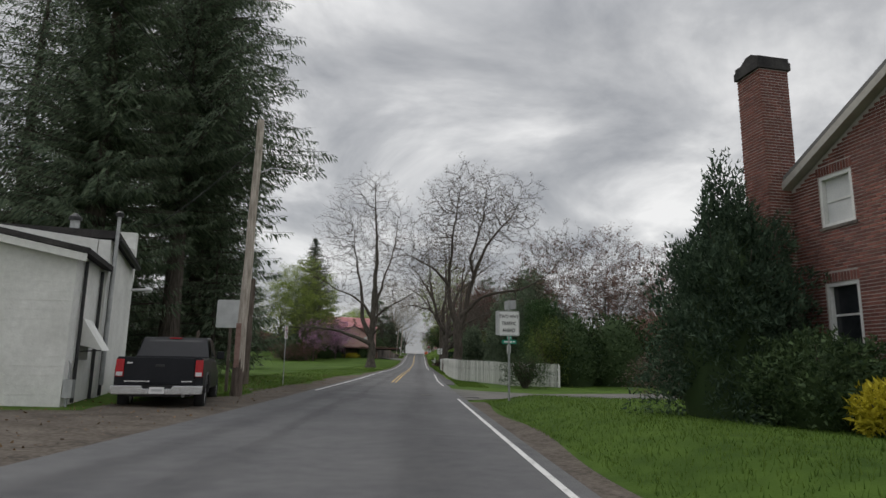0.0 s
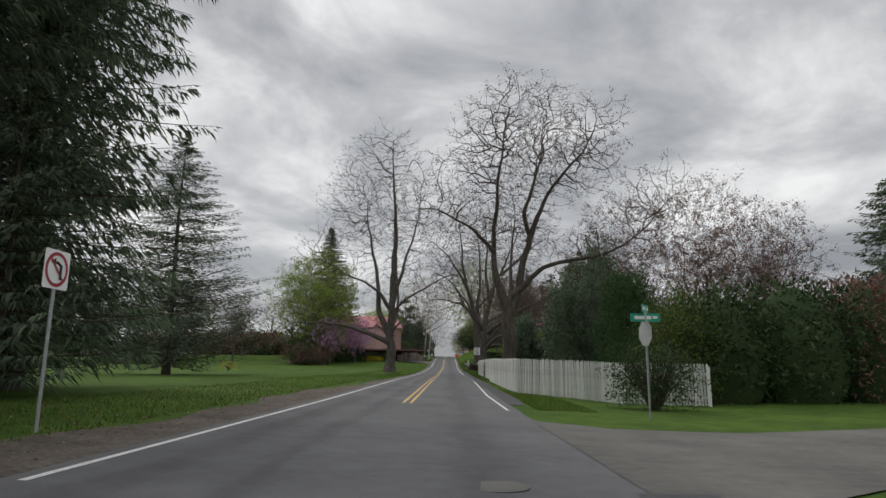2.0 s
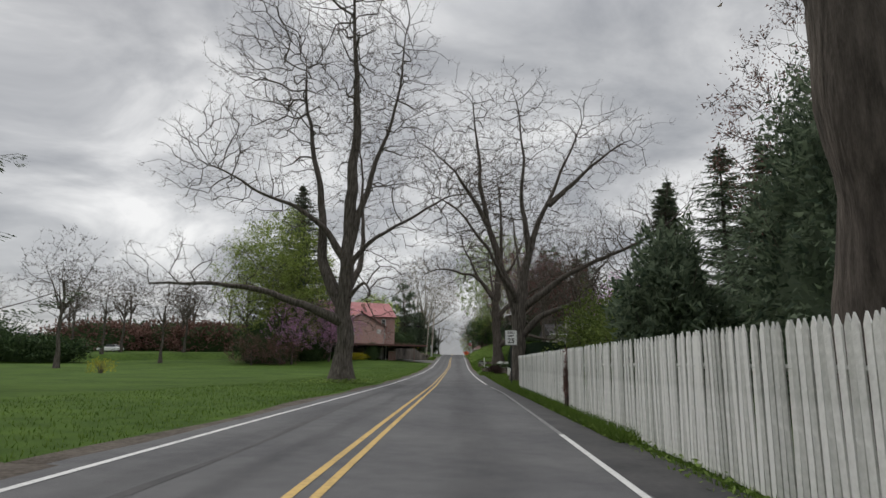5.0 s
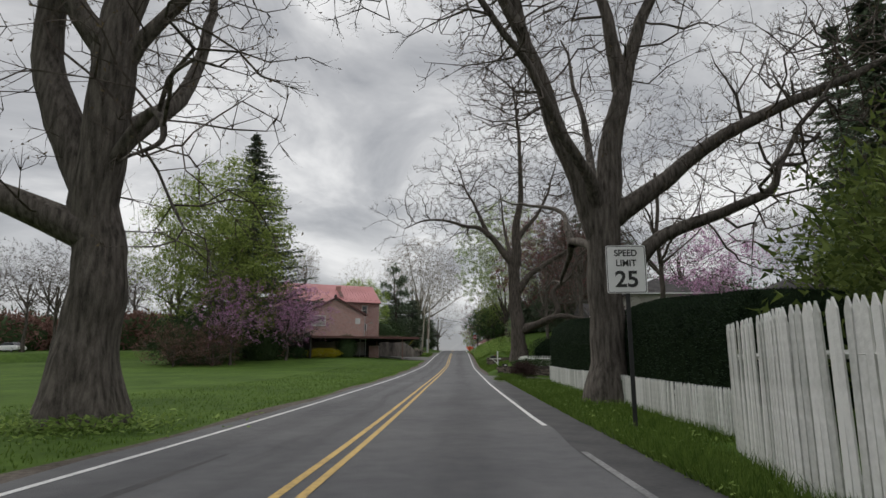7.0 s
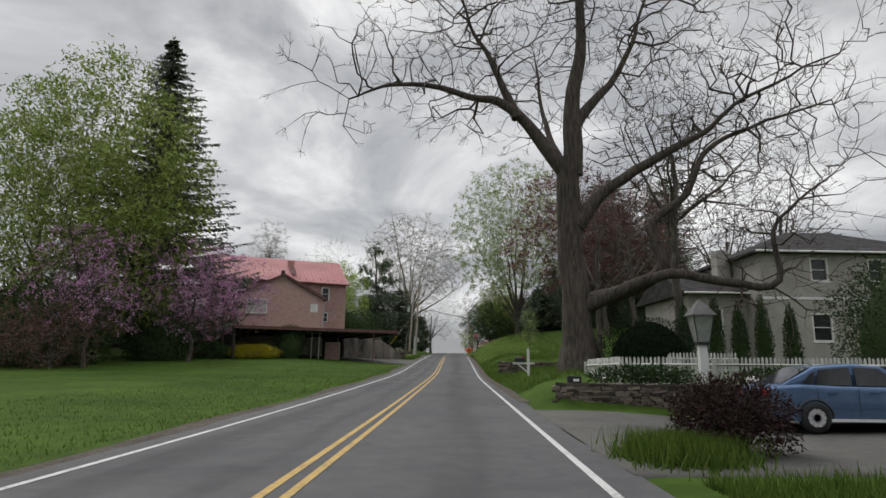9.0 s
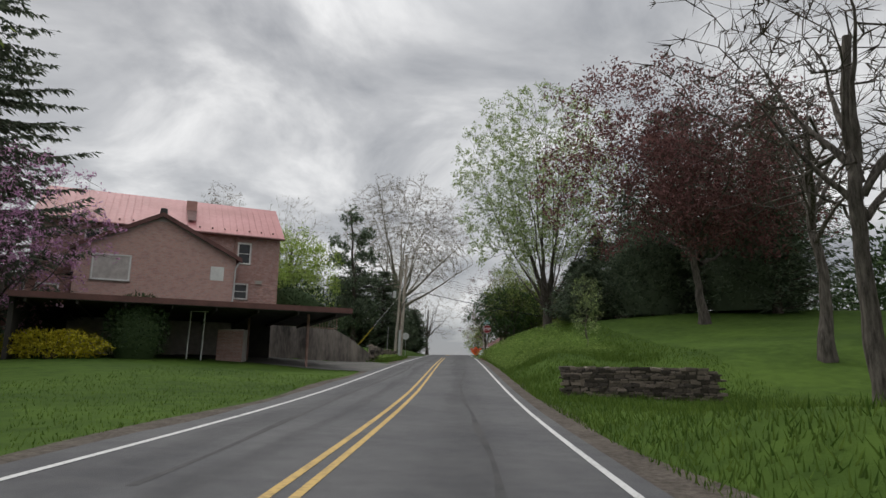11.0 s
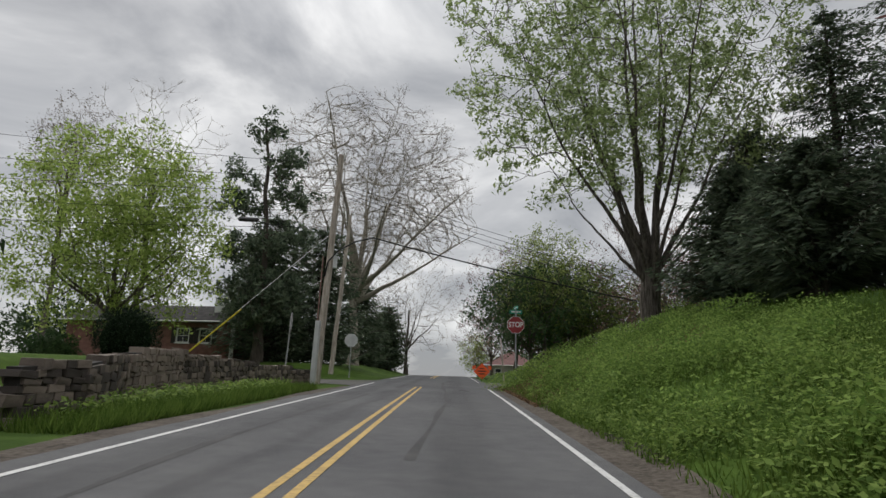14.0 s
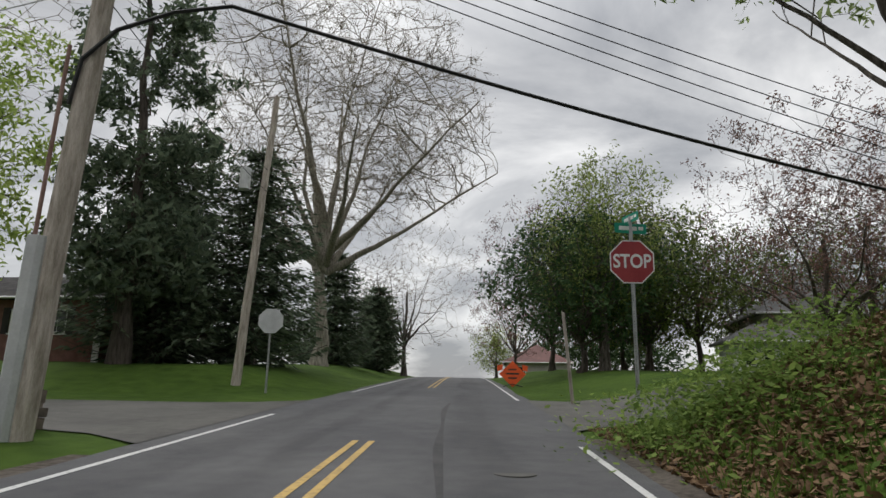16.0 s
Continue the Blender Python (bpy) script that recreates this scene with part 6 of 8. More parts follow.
    part("wall_unit", Shape().box((-14.2, -2.35, 5.0), (-13.5, -2.0, 5.6)), SIGN_WHITE, p)


red_roof_house()


def carport():
    """Local x runs along the front edge, local y into the depth; the origin is the corner nearest the road."""
    at = pose(-4.4, 177.95, 0, rz=26)
    t = thing("carport", "flat-roofed open carport with dark interior", "carport", at)
    top, L, D = 6.12, 15.5, 10.2
    part("roof", Shape().box((-L, 0.04, top - 0.26), (-0.04, D, top)), ROOF_DARK, t)
    part("fascia", Shape().box((-L, 0.0, top - 0.22), (0.0, 0.04, top + 0.05)), FASCIA, t, "red-brown fascia board")
    part("fascia", Shape().box((-0.04, 0.04, top - 0.22), (0.0, D, top + 0.05)), FASCIA, t)
    # rafters and inner walls are coloured near-black to carry the shade under the roof
    for k in range(8):
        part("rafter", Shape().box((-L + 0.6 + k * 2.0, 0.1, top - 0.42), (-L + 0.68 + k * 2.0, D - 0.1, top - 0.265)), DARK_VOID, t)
    for x, y in ((-2.05, 1.35), (-4.6, 5.2), (-11.0, 1.35)):
        p = at @ Vector((x, y, 0))
        part("post", Shape().box((x - 0.06, y - 0.06, land_z(p.x, p.y) - 0.1), (x + 0.06, y + 0.06, top - 0.26)), POST_RUST, t, "weathered reddish post")
    part("back_wall", Shape().box((-L, D - 0.3, 3.0), (-2.6, D - 0.05, top - 0.265)), DARK_VOID, t, "back wall coloured near-black for the carport's inner shade")
    part("door_leaf", Shape().box((-8.2, D - 0.36, 3.3), (-7.2, D - 0.3, 5.3)), FASCIA, t)
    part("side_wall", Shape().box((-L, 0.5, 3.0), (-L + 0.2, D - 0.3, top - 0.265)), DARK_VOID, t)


carport()
t = thing("brick_pier", "low square brick pier before the carport", "pier", pose(-11.6, 178.0, land_z(-11, 178.3) - 0.1))
part("core", Shape().box((0.012, 0.012, 0), (1.38, 0.7, 1.75)), MORTAR, t)
brickwork(t, pose(0, 0.012, 0), lambda x, z: -0.01 <= x <= 1.4 and z < 1.7, 1.4, 1.75, BRICK_PALE)
t = thing("pipe_frame", "white painted pipe frame standing on the lawn", "frame", pose(-12.75, 177.0, land_z(-12.5, 177) - 0.05))
for x in (0.0, 0.75):
    part("upright", Shape().tube([(x, 0, 0), (x + 0.05, 0, 2.55)], [0.04, 0.04], 8, True), SIGN_WHITE, t)
part("top_bar", Shape().tube([(-0.15, 0, 2.55), (0.95, 0, 2.5)], [0.03, 0.03], 8, True), SIGN_WHITE, t)


def retaining_wall():
    t = thing("retaining_wall", "stained concrete retaining wall with sloping top", "wall")
    line = [(-12.5, 187.1, 5.98), (-11.0, 187.8, 5.96), (-9.5, 188.5, 5.93), (-7.5, 189.45, 5.82), (-6.6, 190.2, 5.3), (-5.85, 190.8, 4.7), (-5.1, 191.4, 4.1)]
    for (x0, y0, z0), (x1, y1, z1) in zip(line, line[1:]):
        s = Shape()
        g0, g1 = road_z(x0, y0) - 0.3, road_z(x1, y1) - 0.3
        dx, dy = -(y1 - y0) * 0.12, 0.35
        s.add([(x0, y0, g0), (x1, y1, g1), (x1, y1, z1), (x0, y0, z0), (x0 + dx, y0 + dy, g0), (x1 + dx, y1 + dy, g1), (x1 + dx, y1 + dy, z1), (x0 + dx, y0 + dy, z0)], [(0, 1, 2, 3), (7, 6, 5, 4), (3, 2, 6, 7), (1, 5, 6, 2), (0, 3, 7, 4)])
        part("panel", s, CONCRETE, t, bevel=0.012)


retaining_wall()


def railing():
    """Rusty iron bars between two rails, along the wall's top."""
    t = thing("iron_railing", "rusty thin iron railing above the concrete wall", "railing")
    a, b = Vector((-11.9, 187.6, 5.95)), Vector((-7.5, 189.65, 5.8))
    for z in (0.12, 1.0):
        part("rail", Shape().tube([a + Vector((0, 0, z)), b + Vector((0, 0, z))], [0.02, 0.02], 6, True), POST_RUST, t)
    for k in range(25):
        p = a.lerp(b, k / 24)
        part("bar", Shape().tube([p - Vector((0, 0, 0.1)), p + Vector((0, 0, 1.05 if k % 6 else 1.2))], [0.012 if k % 6 else 0.025] * 2, 5, True), POST_RUST, t)


railing()


# ---- dry stone walls ----
def stone_mesh(rng):
    s = Shape()
    n = 8
    pts = []
    for sx in (-0.5, 0.5):
        for sy in (-0.5, 0.5):
            for sz in (-0.5, 0.5):
                pts.append((sx * rng.uniform(0.74, 1.0), sy * rng.uniform(0.85, 1.0), sz * rng.uniform(0.66, 1.0)))
    s.add(pts, [(0, 1, 3, 2), (4, 6, 7, 5), (0, 4, 5, 1), (2, 3, 7, 6), (0, 2, 6, 4), (1, 5, 7, 3)])
    return s.mesh("stone", STONE, bevel=0.06)


STONES = [stone_mesh(random.Random(100 + k)) for k in range(8)]


def stone_wall(label, line, tall, seed, low=(0.07, 0.17), long=(0.13, 0.5), deep=0.4, singles=280, sink=0.15, base=None):
    """Rough stones laid in uneven courses along a line; tall is a height for each place of the line."""
    rng = random.Random(seed)
    t = thing("stone_wall", label, "wall")
    made, rest = 0, Shape()
    for i, ((x0, y0), (x1, y1)) in enumerate(zip(line, line[1:])):
        ln, az = math.hypot(x1 - x0, y1 - y0), math.degrees(math.atan2(y1 - y0, x1 - x0))
        core = Shape()
        g = [((land_z if base is None else base)(x, y)) for x, y in ((x0, y0), (x1, y1))]
        m = pose(x0, y0, 0, rz=az)
        core.add([m @ Vector(p) for p in ((0, 0.08, g[0] - sink), (ln, 0.08, g[1] - sink), (ln, 0.08, g[1] + tall[i + 1] - 0.06), (0, 0.08, g[0] + tall[i] - 0.06), (0, deep - 0.08, g[0] - sink), (ln, deep - 0.08, g[1] - sink), (ln, deep - 0.08, g[1] + tall[i + 1] - 0.06), (0, deep - 0.08, g[0] + tall[i] - 0.06))], [(0, 1, 2, 3), (7, 6, 5, 4), (3, 2, 6, 7), (1, 5, 6, 2), (0, 3, 7, 4)])
        part("core", core, DARK_VOID, t)
        z = -sink
        while z < max(tall[i], tall[i + 1]):
            h = rng.uniform(*low)
            x = -rng.random() * 0.2
            while x < ln:
                w = rng.uniform(*long)
                a = max(0.0, min(1.0, (x + w / 2) / ln))
                gg, tt = g[0] + (g[1] - g[0]) * a, tall[i] + (tall[i + 1] - tall[i]) * a
                if z + h * 0.7 < tt:
                    mm = m @ pose(x + w / 2, deep / 2 + rng.gauss(0, 0.012), gg + z + h / 2, rng.gauss(0, 2), rng.gauss(0, 4.5), rng.gauss(0, 2)) @ Matrix.Diagonal((w * 1.06, deep * rng.uniform(0.9, 1.06), h * rng.uniform(0.95, 1.35), 1))
                    if made < singles:
                        ob = part("stone", rng.choice(STONES), STONE, t)
                        ob.matrix_basis = mm
                        made += 1
                    else:
                        src = rng.choice(STONES)
                        rest.add([mm @ v.co for v in src.vertices], [tuple(p.vertices) for p in src.polygons])
                x += w
            z += h * 0.97
    if rest.f:
        tagged(part("stonework", rest, STONE, t), kind="stuff")
    return t


stone_wall("low dark dry stone wall edging a drive", [(4.05, 132.4), (12.5, 131.2)], [0.62, 0.66], 5, low=(0.05, 0.12), long=(0.12, 0.4), base=lambda x, y: road_z(x, y))
stone_wall("low mossy stone wall ending a lawn", [(4.75, 165.4), (9.5, 165.0)], [0.97, 0.92], 6, low=(0.045, 0.12), long=(0.12, 0.38), deep=0.55, base=lambda x, y: road_z(4.7, y))
stone_wall("long old dry stone wall above a grass verge", [(-5.6, 212.0), (-6.5, 207.0), (-6.6, 200.0), (-6.0, 196.0)], [0.65, 0.85, 1.2, 1.15], 7, low=(0.06, 0.2), base=lambda x, y: road_z(x, y))
stone_wall("pale rough stone steps beside the retaining wall", [(-6.0, 195.8), (-5.2, 193.0), (-5.3, 191.5)], [1.1, 0.95, 0.9], 8, low=(0.10, 0.2), base=lambda x, y: road_z(x, y))


# ---- other houses ----
def sided_house(name, label, m, w, d, base, eave, apex, wall_mat, roof_mat, windows, hip=True, boards=True, over=0.45, cat="house"):
    """A boarded house with a hipped or gabled roof; its front faces local -y, corner at the origin."""
    t = thing(name, label, cat, m)
    wall_slab(t, "front_wall", Matrix(), [(0, base), (w, base), (w, eave), (0, eave)], 0.2, wall_mat, [h[:4] for h in windows])
    part("side_wall", Shape().box((0, 0.2, base), (0.2, d, eave)), wall_mat, t)
    part("side_wall", Shape().box((w - 0.2, 0.2, base), (w, d, eave)), wall_mat, t)
    part("rear_wall", Shape().box((0.2, d - 0.2, base), (w - 0.2, d, eave)), wall_mat, t)
    if boards:
        b = Shape()
        z = base + 0.2
        while z < eave - 0.1:
            segs = [(0.0, w)]
            for h in windows:
                if h[1] - 0.1 < z < h[3]:
                    segs = [q for a, c in segs for q in ((a, min(c, h[0])), (max(a, h[2]), c)) if q[1] - q[0] > 0.05]
            for a, c in segs:
                b.prism([(-0.022, z), (0.0, z), (0.0, z + 0.15), (-0.006, z + 0.15)], a, c, axis=0)
            b.prism([(-0.022, z), (0.0, z), (0.0, z + 0.15), (-0.006, z + 0.15)], 0, d, axis=1)
            z += 0.15
        part("siding", b, wall_mat, t)
    for h in windows:
        window(t, pose(h[0], 0.0, h[1]), h[2] - h[0], h[3] - h[1], 0.09, h[4] if len(h) > 4 else (1, 2), sill="wood")
    o = over
    in_x = d / 2 if hip else 0
    r = Shape()
    r.v = [(-o, -o, eave), (w + o, -o, eave), (w + o, d + o, eave), (-o, d + o, eave), (in_x - (0 if hip else o), d / 2, apex), (w - in_x + (0 if hip else o), d / 2, apex), (-o, -o, eave - 0.12), (w + o, -o, eave - 0.12), (w + o, d + o, eave - 0.12), (-o, d + o, eave - 0.12)]
    r.f = [(0, 1, 5, 4), (2, 3, 4, 5), (1, 2, 5), (3, 0, 4), (9, 8, 7, 6), (0, 6, 7, 1), (1, 7, 8, 2), (2, 8, 9, 3), (3, 9, 6, 0)]
    part("roof", r, roof_mat, t)
    part("gutter", Shape().tube([(-o, -o - 0.05, eave - 0.06), (w + o, -o - 0.05, eave - 0.06)], [0.06, 0.06], 6, True), SIGN_WHITE, t)
    return t


t = sided_house("gray_house", "gray sided two-storey house with dark hipped roof", pose(18.6, 151.0, 0, rz=4), 11.5, 8.5, 2.2, 9.1, 11.2, SIDING, ROOF_DARK, [(2.9, 7.4, 3.95, 8.75), (6.3, 7.4, 7.3, 8.75), (2.7, 4.0, 3.9, 5.6)])
part("trim_band", Shape().box((0, -0.05, 6.35), (11.5, 0.0, 6.5)), SIGN_WHITE, t)
part("chimney", Shape().box((-1.0, 3.0, 6.0), (-0.2, 3.8, 9.7)), SIDING, t, "pale sided chimney")
t = sided_house("house_wing", "low gray sided wing with a shallow roof", pose(15.0, 152.5, 0, rz=4), 3.6, 7.0, 2.2, 6.9, 8.6, SIDING, ROOF_DARK, [(1.0, 4.6, 2.0, 6.0)], hip=False)
t = sided_house("neighbour_house", "gray sided house beside a tall evergreen", pose(31.5, 149.0, 0, rz=4), 9.0, 8.0, 2.2, 8.6, 10.6, SIDING, ROOF_DARK, [(1.2, 6.9, 2.2, 8.2)])
t = sided_house("ranch_house", "low brick ranch house with pale gutters", pose(-29.6, 232.5, 0.6, rz=-5), 14.0, 8.0, 5.4, 8.7, 10.4, BRICK_BROWN, ROOF_DARK, [(11.1, 7.0, 12.2, 8.15, (2, 2)), (9.25, 7.0, 10.35, 8.15, (2, 2)), (4.3, 6.5, 5.7, 8.2, (2, 2))], hip=False, boards=False)
for x in (10.74, 12.21, 8.88, 10.36):
    part("shutter", Shape().box((x, -0.05, 6.95), (x + 0.35, -0.005, 8.2)), DARK_VOID, t)
part("chimney", Shape().box((11.2, 2.0, 9.2), (12.0, 2.8, 10.9)), SIGN_WHITE, t, "white painted chimney")
part("corner_board", Shape().box((13.7, -0.06, 5.6), (14.02, -0.004, 8.6)), SIGN_WHITE, t)
t = sided_house("corner_house", "pale house with a glazed porch behind trees", pose(20.0, 243.0, 0, rz=-8), 11, 8, 5.6, 10.5, 13.4, SIDING, ROOF_GRAY, [(1.5, 8.6, 2.4, 9.8), (5.5, 8.6, 6.4, 9.8)])
t2 = sided_house("sun_porch", "small white porch with a row of windows", pose(16.0, 238.0, 0, rz=-8), 4.6, 3.2, 5.6, 8.3, 9.4, WHITE, ROOF_GRAY, [(0.5, 6.9, 1.2, 8.0), (1.5, 6.9, 2.2, 8.0), (2.5, 6.9, 3.2, 8.0), (3.5, 6.9, 4.2, 8.0)], boards=False)
t = sided_house("far_house", "low red brick house across the lawn", pose(-92.0, 190.0, 0, rz=6), 19, 9, 2.0, 6.4, 8.6, BRICK, ROOF_DARK, [(2, 3.8, 4.2, 5.4, (3, 2)), (9, 3.8, 12, 5.4, (3, 2)), (15, 3.8, 16.5, 5.4)], hip=False, boards=False)
t = sided_house("far_house", "pale cottage far over the crest", pose(6.5, 284.0, 0, rz=-5), 8, 8, 6.0, 9.0, 11.5, SIDING, FASCIA, [(1.5, 7.2, 2.5, 8.5)], boards=False)


def far_car(x, y, rz):
    t = thing("parked_car", "white car parked far across the lawn", "car", pose(x, y, land_z(x, y), rz=rz))
    part("body", body_loft([oval_section(0.0, 0.8, 0.4, 0.8), oval_section(0.6, 0.9, 0.3, 1.0), oval_section(3.6, 0.9, 0.3, 0.95), oval_section(4.6, 0.8, 0.4, 0.7)]), SIGN_WHITE, t)
    part("cabin", body_loft([oval_section(0.5, 0.75, 0.95, 1.0), oval_section(1.2, 0.7, 0.95, 1.45), oval_section(2.6, 0.7, 0.95, 1.42), oval_section(3.4, 0.75, 0.93, 0.97)]), GLASS_DARK, t)
    for yy in (0.9, 3.7):
        for xx in (-0.8, 0.8):
            wheel(t, xx, yy, 0.33, 0.33, 0.2)


far_car(-62.0, 178.0, 80)


# ---- small garden things ----
def mailbox():
    x, y = 4.85, 146.4
    t = thing("mailbox", "black mailbox on a white post with cross arm", "mailbox", pose(x, y, land_z(x, y)))
    part("post", Shape().box((-0.06, -0.06, -0.3), (0.06, 0.06, 1.25)).prism([(-0.06, 1.25), (0.06, 1.25), (0, 1.33)], -0.06, 0.06), SIGN_WHITE, t)
    part("arm", Shape().box((-0.75, -0.05, 0.55), (0.3, 0.05, 0.65)), SIGN_WHITE, t)
    part("brace", Shape().tube([(-0.06, 0, 0.2), (-0.5, 0, 0.55)], [0.035, 0.035], 4), SIGN_WHITE, t)
    s = Shape().prism([(-0.1, 0.66), (0.1, 0.66), (0.1, 0.8)] + [(0.1 * math.cos(radians(a)), 0.8 + 0.1 * math.sin(radians(a))) for a in range(20, 180, 20)] + [(-0.1, 0.8)], -0.65, -0.15, axis=0)
    box = part("box", s, BLACK_METAL, t)
    part("flag", Shape().box((-0.3, -0.12, 0.85), (-0.2, -0.11, 0.95)), SIGN_RED, box)


mailbox()


def lantern():
    x, y = 8.5, 133.9
    t = thing("lamp_post", "white lamp post with a large glazed lantern", "lamp", pose(x, y, 1.8))
    part("post", Shape().box((-0.11, -0.11, -0.3), (0.11, 0.11, 1.25)), SIGN_WHITE, t, bevel=0.012)
    part("collar", Shape().box((-0.16, -0.16, 1.2), (0.16, 0.16, 1.28)), BLACK_METAL, t)
    lo, hi = 0.17, 0.29
    g = Shape().add([(sx * lo, sy * lo, 1.3) for sx, sy in ((-1, -1), (1, -1), (1, 1), (-1, 1))] + [(sx * hi, sy * hi, 2.05) for sx, sy in ((-1, -1), (1, -1), (1, 1), (-1, 1))], [(0, 1, 5, 4), (1, 2, 6, 5), (2, 3, 7, 6), (3, 0, 4, 7), (3, 2, 1, 0)])
    part("glass", g, LANTERN_GLASS, t)
    for sx, sy in ((-1, -1), (1, -1), (1, 1), (-1, 1)):
        part("corner_bar", Shape().tube([(sx * lo, sy * lo, 1.28), (sx * hi, sy * hi, 2.07)], [0.018, 0.018], 5), BLACK_METAL, t)
    r = Shape()
    r.v = [(-0.36, -0.36, 2.05), (0.36, -0.36, 2.05), (0.36, 0.36, 2.05), (-0.36, 0.36, 2.05), (-0.14, -0.14, 2.36), (0.14, -0.14, 2.36), (0.14, 0.14, 2.36), (-0.14, 0.14, 2.36), (0, 0, 2.55)]
    r.f = [(0, 1, 5, 4), (1, 2, 6, 5), (2, 3, 7, 6), (3, 0, 4, 7), (4, 5, 8), (5, 6, 8), (6, 7, 8), (7, 4, 8), (3, 2, 1, 0)]
    part("cap", r, ROOF_GRAY, t)


lantern()
t = thing("number_box", "small dark plaque box set on the stone wall", "sign", pose(4.35, 132.5, road_z(4.3, 132.4) + 0.6))
part("case", Shape().box((0, 0, 0), (0.36, 0.2, 0.2)), BLACK_METAL, t, bevel=0.01)
part("text_bar", Shape().box((0.14, -0.006, 0.07), (0.3, 0.0, 0.14)), SIGN_WHITE, t)
t = thing("white_boulder", "whitewashed round boulder on the wall edge", "boulder", pose(9.0, 132.0, road_z(9, 132) + 0.62))
b = Shape()
for i in range(7):
    a = math.pi * i / 6
    for k in range(10):
        c = 2 * math.pi * k / 10
        q = 0.16 * (1 + 0.12 * math.sin(3 * c + i))
        b.v.append((q * math.sin(a) * math.cos(c), q * math.sin(a) * math.sin(c), 0.1 + 0.13 * math.cos(a)))
b.f = [(i * 10 + k, (i + 1) * 10 + k, (i + 1) * 10 + (k + 1) % 10, i * 10 + (k + 1) % 10) for i in range(6) for k in range(10)]
part("stone_body", b, SIGN_WHITE, t, smooth=True)


# ---- trees, space by space ----
SPRUCE = "tall dark Norway spruce with drooping boughs"
for k, (x, y, tall, reach, low) in enumerate(((-12.1, 34.6, 29, 9.2, 8.2), (-13.4, 41.5, 30, 6.5, 1.6), (-16.5, 32.0, 31, 7.0, 1.6), (-23.0, 38.0, 28, 7.5, 0.8), (-22.0, 26.0, 27, 7.0, 1.0), (-13.0, 27.5, 26, 4.6, 5.0))):
    conifer("spruce_tree", SPRUCE, (x, y), 1 + k, tall, reach, low=low, whorls=52, per_whorl=9, trunk_r=0.55, droop=0.5, twig_len=0.40 if k in (0, 5) else 0.55, twig_w=0.075 if k in (0, 5) else 0.12, hang=1.0, dense=20 if k in (0, 5) else (10 if k == 1 else 5), shape_pow=0.42, skirt=0.4 if k == 0 else 1.0, fan=0.2)
for k, (x, y, tall, reach) in enumerate(((-10.6, 37.2, 9.0, 4.4), (-18.5, 44.0, 10.0, 4.6), (-17.0, 36.5, 9.0, 4.2))):
    conifer("spruce_tree", "young dark spruce with boughs sweeping the ground", (x, y), 15 + k, tall, reach, low=0.7, whorls=24, per_whorl=8, trunk_r=0.14, droop=0.45, twig_len=0.4, twig_w=0.075, hang=0.9, dense=10, shape_pow=0.45, fan=0.22)
conifer("fir_tree", "airy gray-green fir with level boughs on the lawn", (-24.6, 79.0), 8, 22.8, 10.4, low=1.0, whorls=50, per_whorl=7, droop=0.2, needle=NEEDLE_SOFT, trunk_r=0.34, twig_len=0.5, twig_w=0.10, hang=0.3, sparse=0.8, shape_pow=0.62, dense=19, stray=0.6, fan=0.3)

# big walnuts along the road, with their main limbs as they bend
hero_tree("walnut_tree", "big bare walnut with thick furrowed gray trunk", (-6.1, 99.5), 11, 0.7, ([(0, 0, 0), (0.02, 0, 2.5), (-0.1, 0, 4.6), (0.1, 0, 8.0)], 0.6, 0.44), [
    ([(-0.3, 0, 4.2), (-3.1, -0.6, 5.1), (-6.3, -0.8, 6.0), (-9.5, -1.0, 6.2), (-12.4, -1.2, 6.3)], 0.25, 0.08),
    ([(-0.3, 0, 4.9), (-1.5, 0.3, 7.4), (-1.9, 0.4, 11.8), (-2.9, 0.6, 16.5), (-3.6, 0.8, 22.0)], 0.38, 0.08),
    ([(-0.1, 0, 8.2), (-1.9, -0.5, 10.3), (-4.9, -0.8, 11.9), (-9.1, -1.0, 14.1)], 0.20, 0.07),
    ([(0.1, 0, 7.8), (0.2, 0.2, 11.8), (0.3, 0.3, 17.5), (0.0, 0.5, 23.0), (-0.4, 0.4, 30.0)], 0.44, 0.07),
    ([(0.2, 0, 8.6), (1.0, 0.2, 12.0), (1.9, 0.4, 15.1), (2.9, 0.6, 18.5), (3.6, 0.6, 24.0)], 0.22, 0.07),
    ([(0.3, 0, 7.6), (1.2, -0.1, 8.8), (3.1, -0.4, 10.0), (6.1, -0.5, 11.8), (8.1, -0.6, 12.3)], 0.15, 0.05),
    ([(0.1, 0.2, 6.0), (0.6, 3.0, 9.0), (0.2, 5.0, 14.0), (-0.5, 6.0, 19.0)], 0.2, 0.06),
    ([(0.3, 0, 5.6), (1.2, -0.6, 6.2), (1.7, -1.0, 5.5), (1.2, -1.3, 5.0)], 0.11, 0.04)], leaf=BUD, per=1, leaf_size=0.045, leaf_scatter=0.03, count=2800, reach=2.0, tip_r=0.0155, stout=1.4, twigs=5, twig_len=0.55, power=0.6,
    fill=[(-1.5, 0, 23.5, 7.0, 6.5, 8.5), (-8.0, -0.5, 14.5, 5.0, 4.5, 4.5), (-5.0, 0, 20.0, 5.5, 5.0, 6.0), (3.0, 0, 18.0, 3.8, 4.5, 6.5)], share_fill=0.6, fork=True)
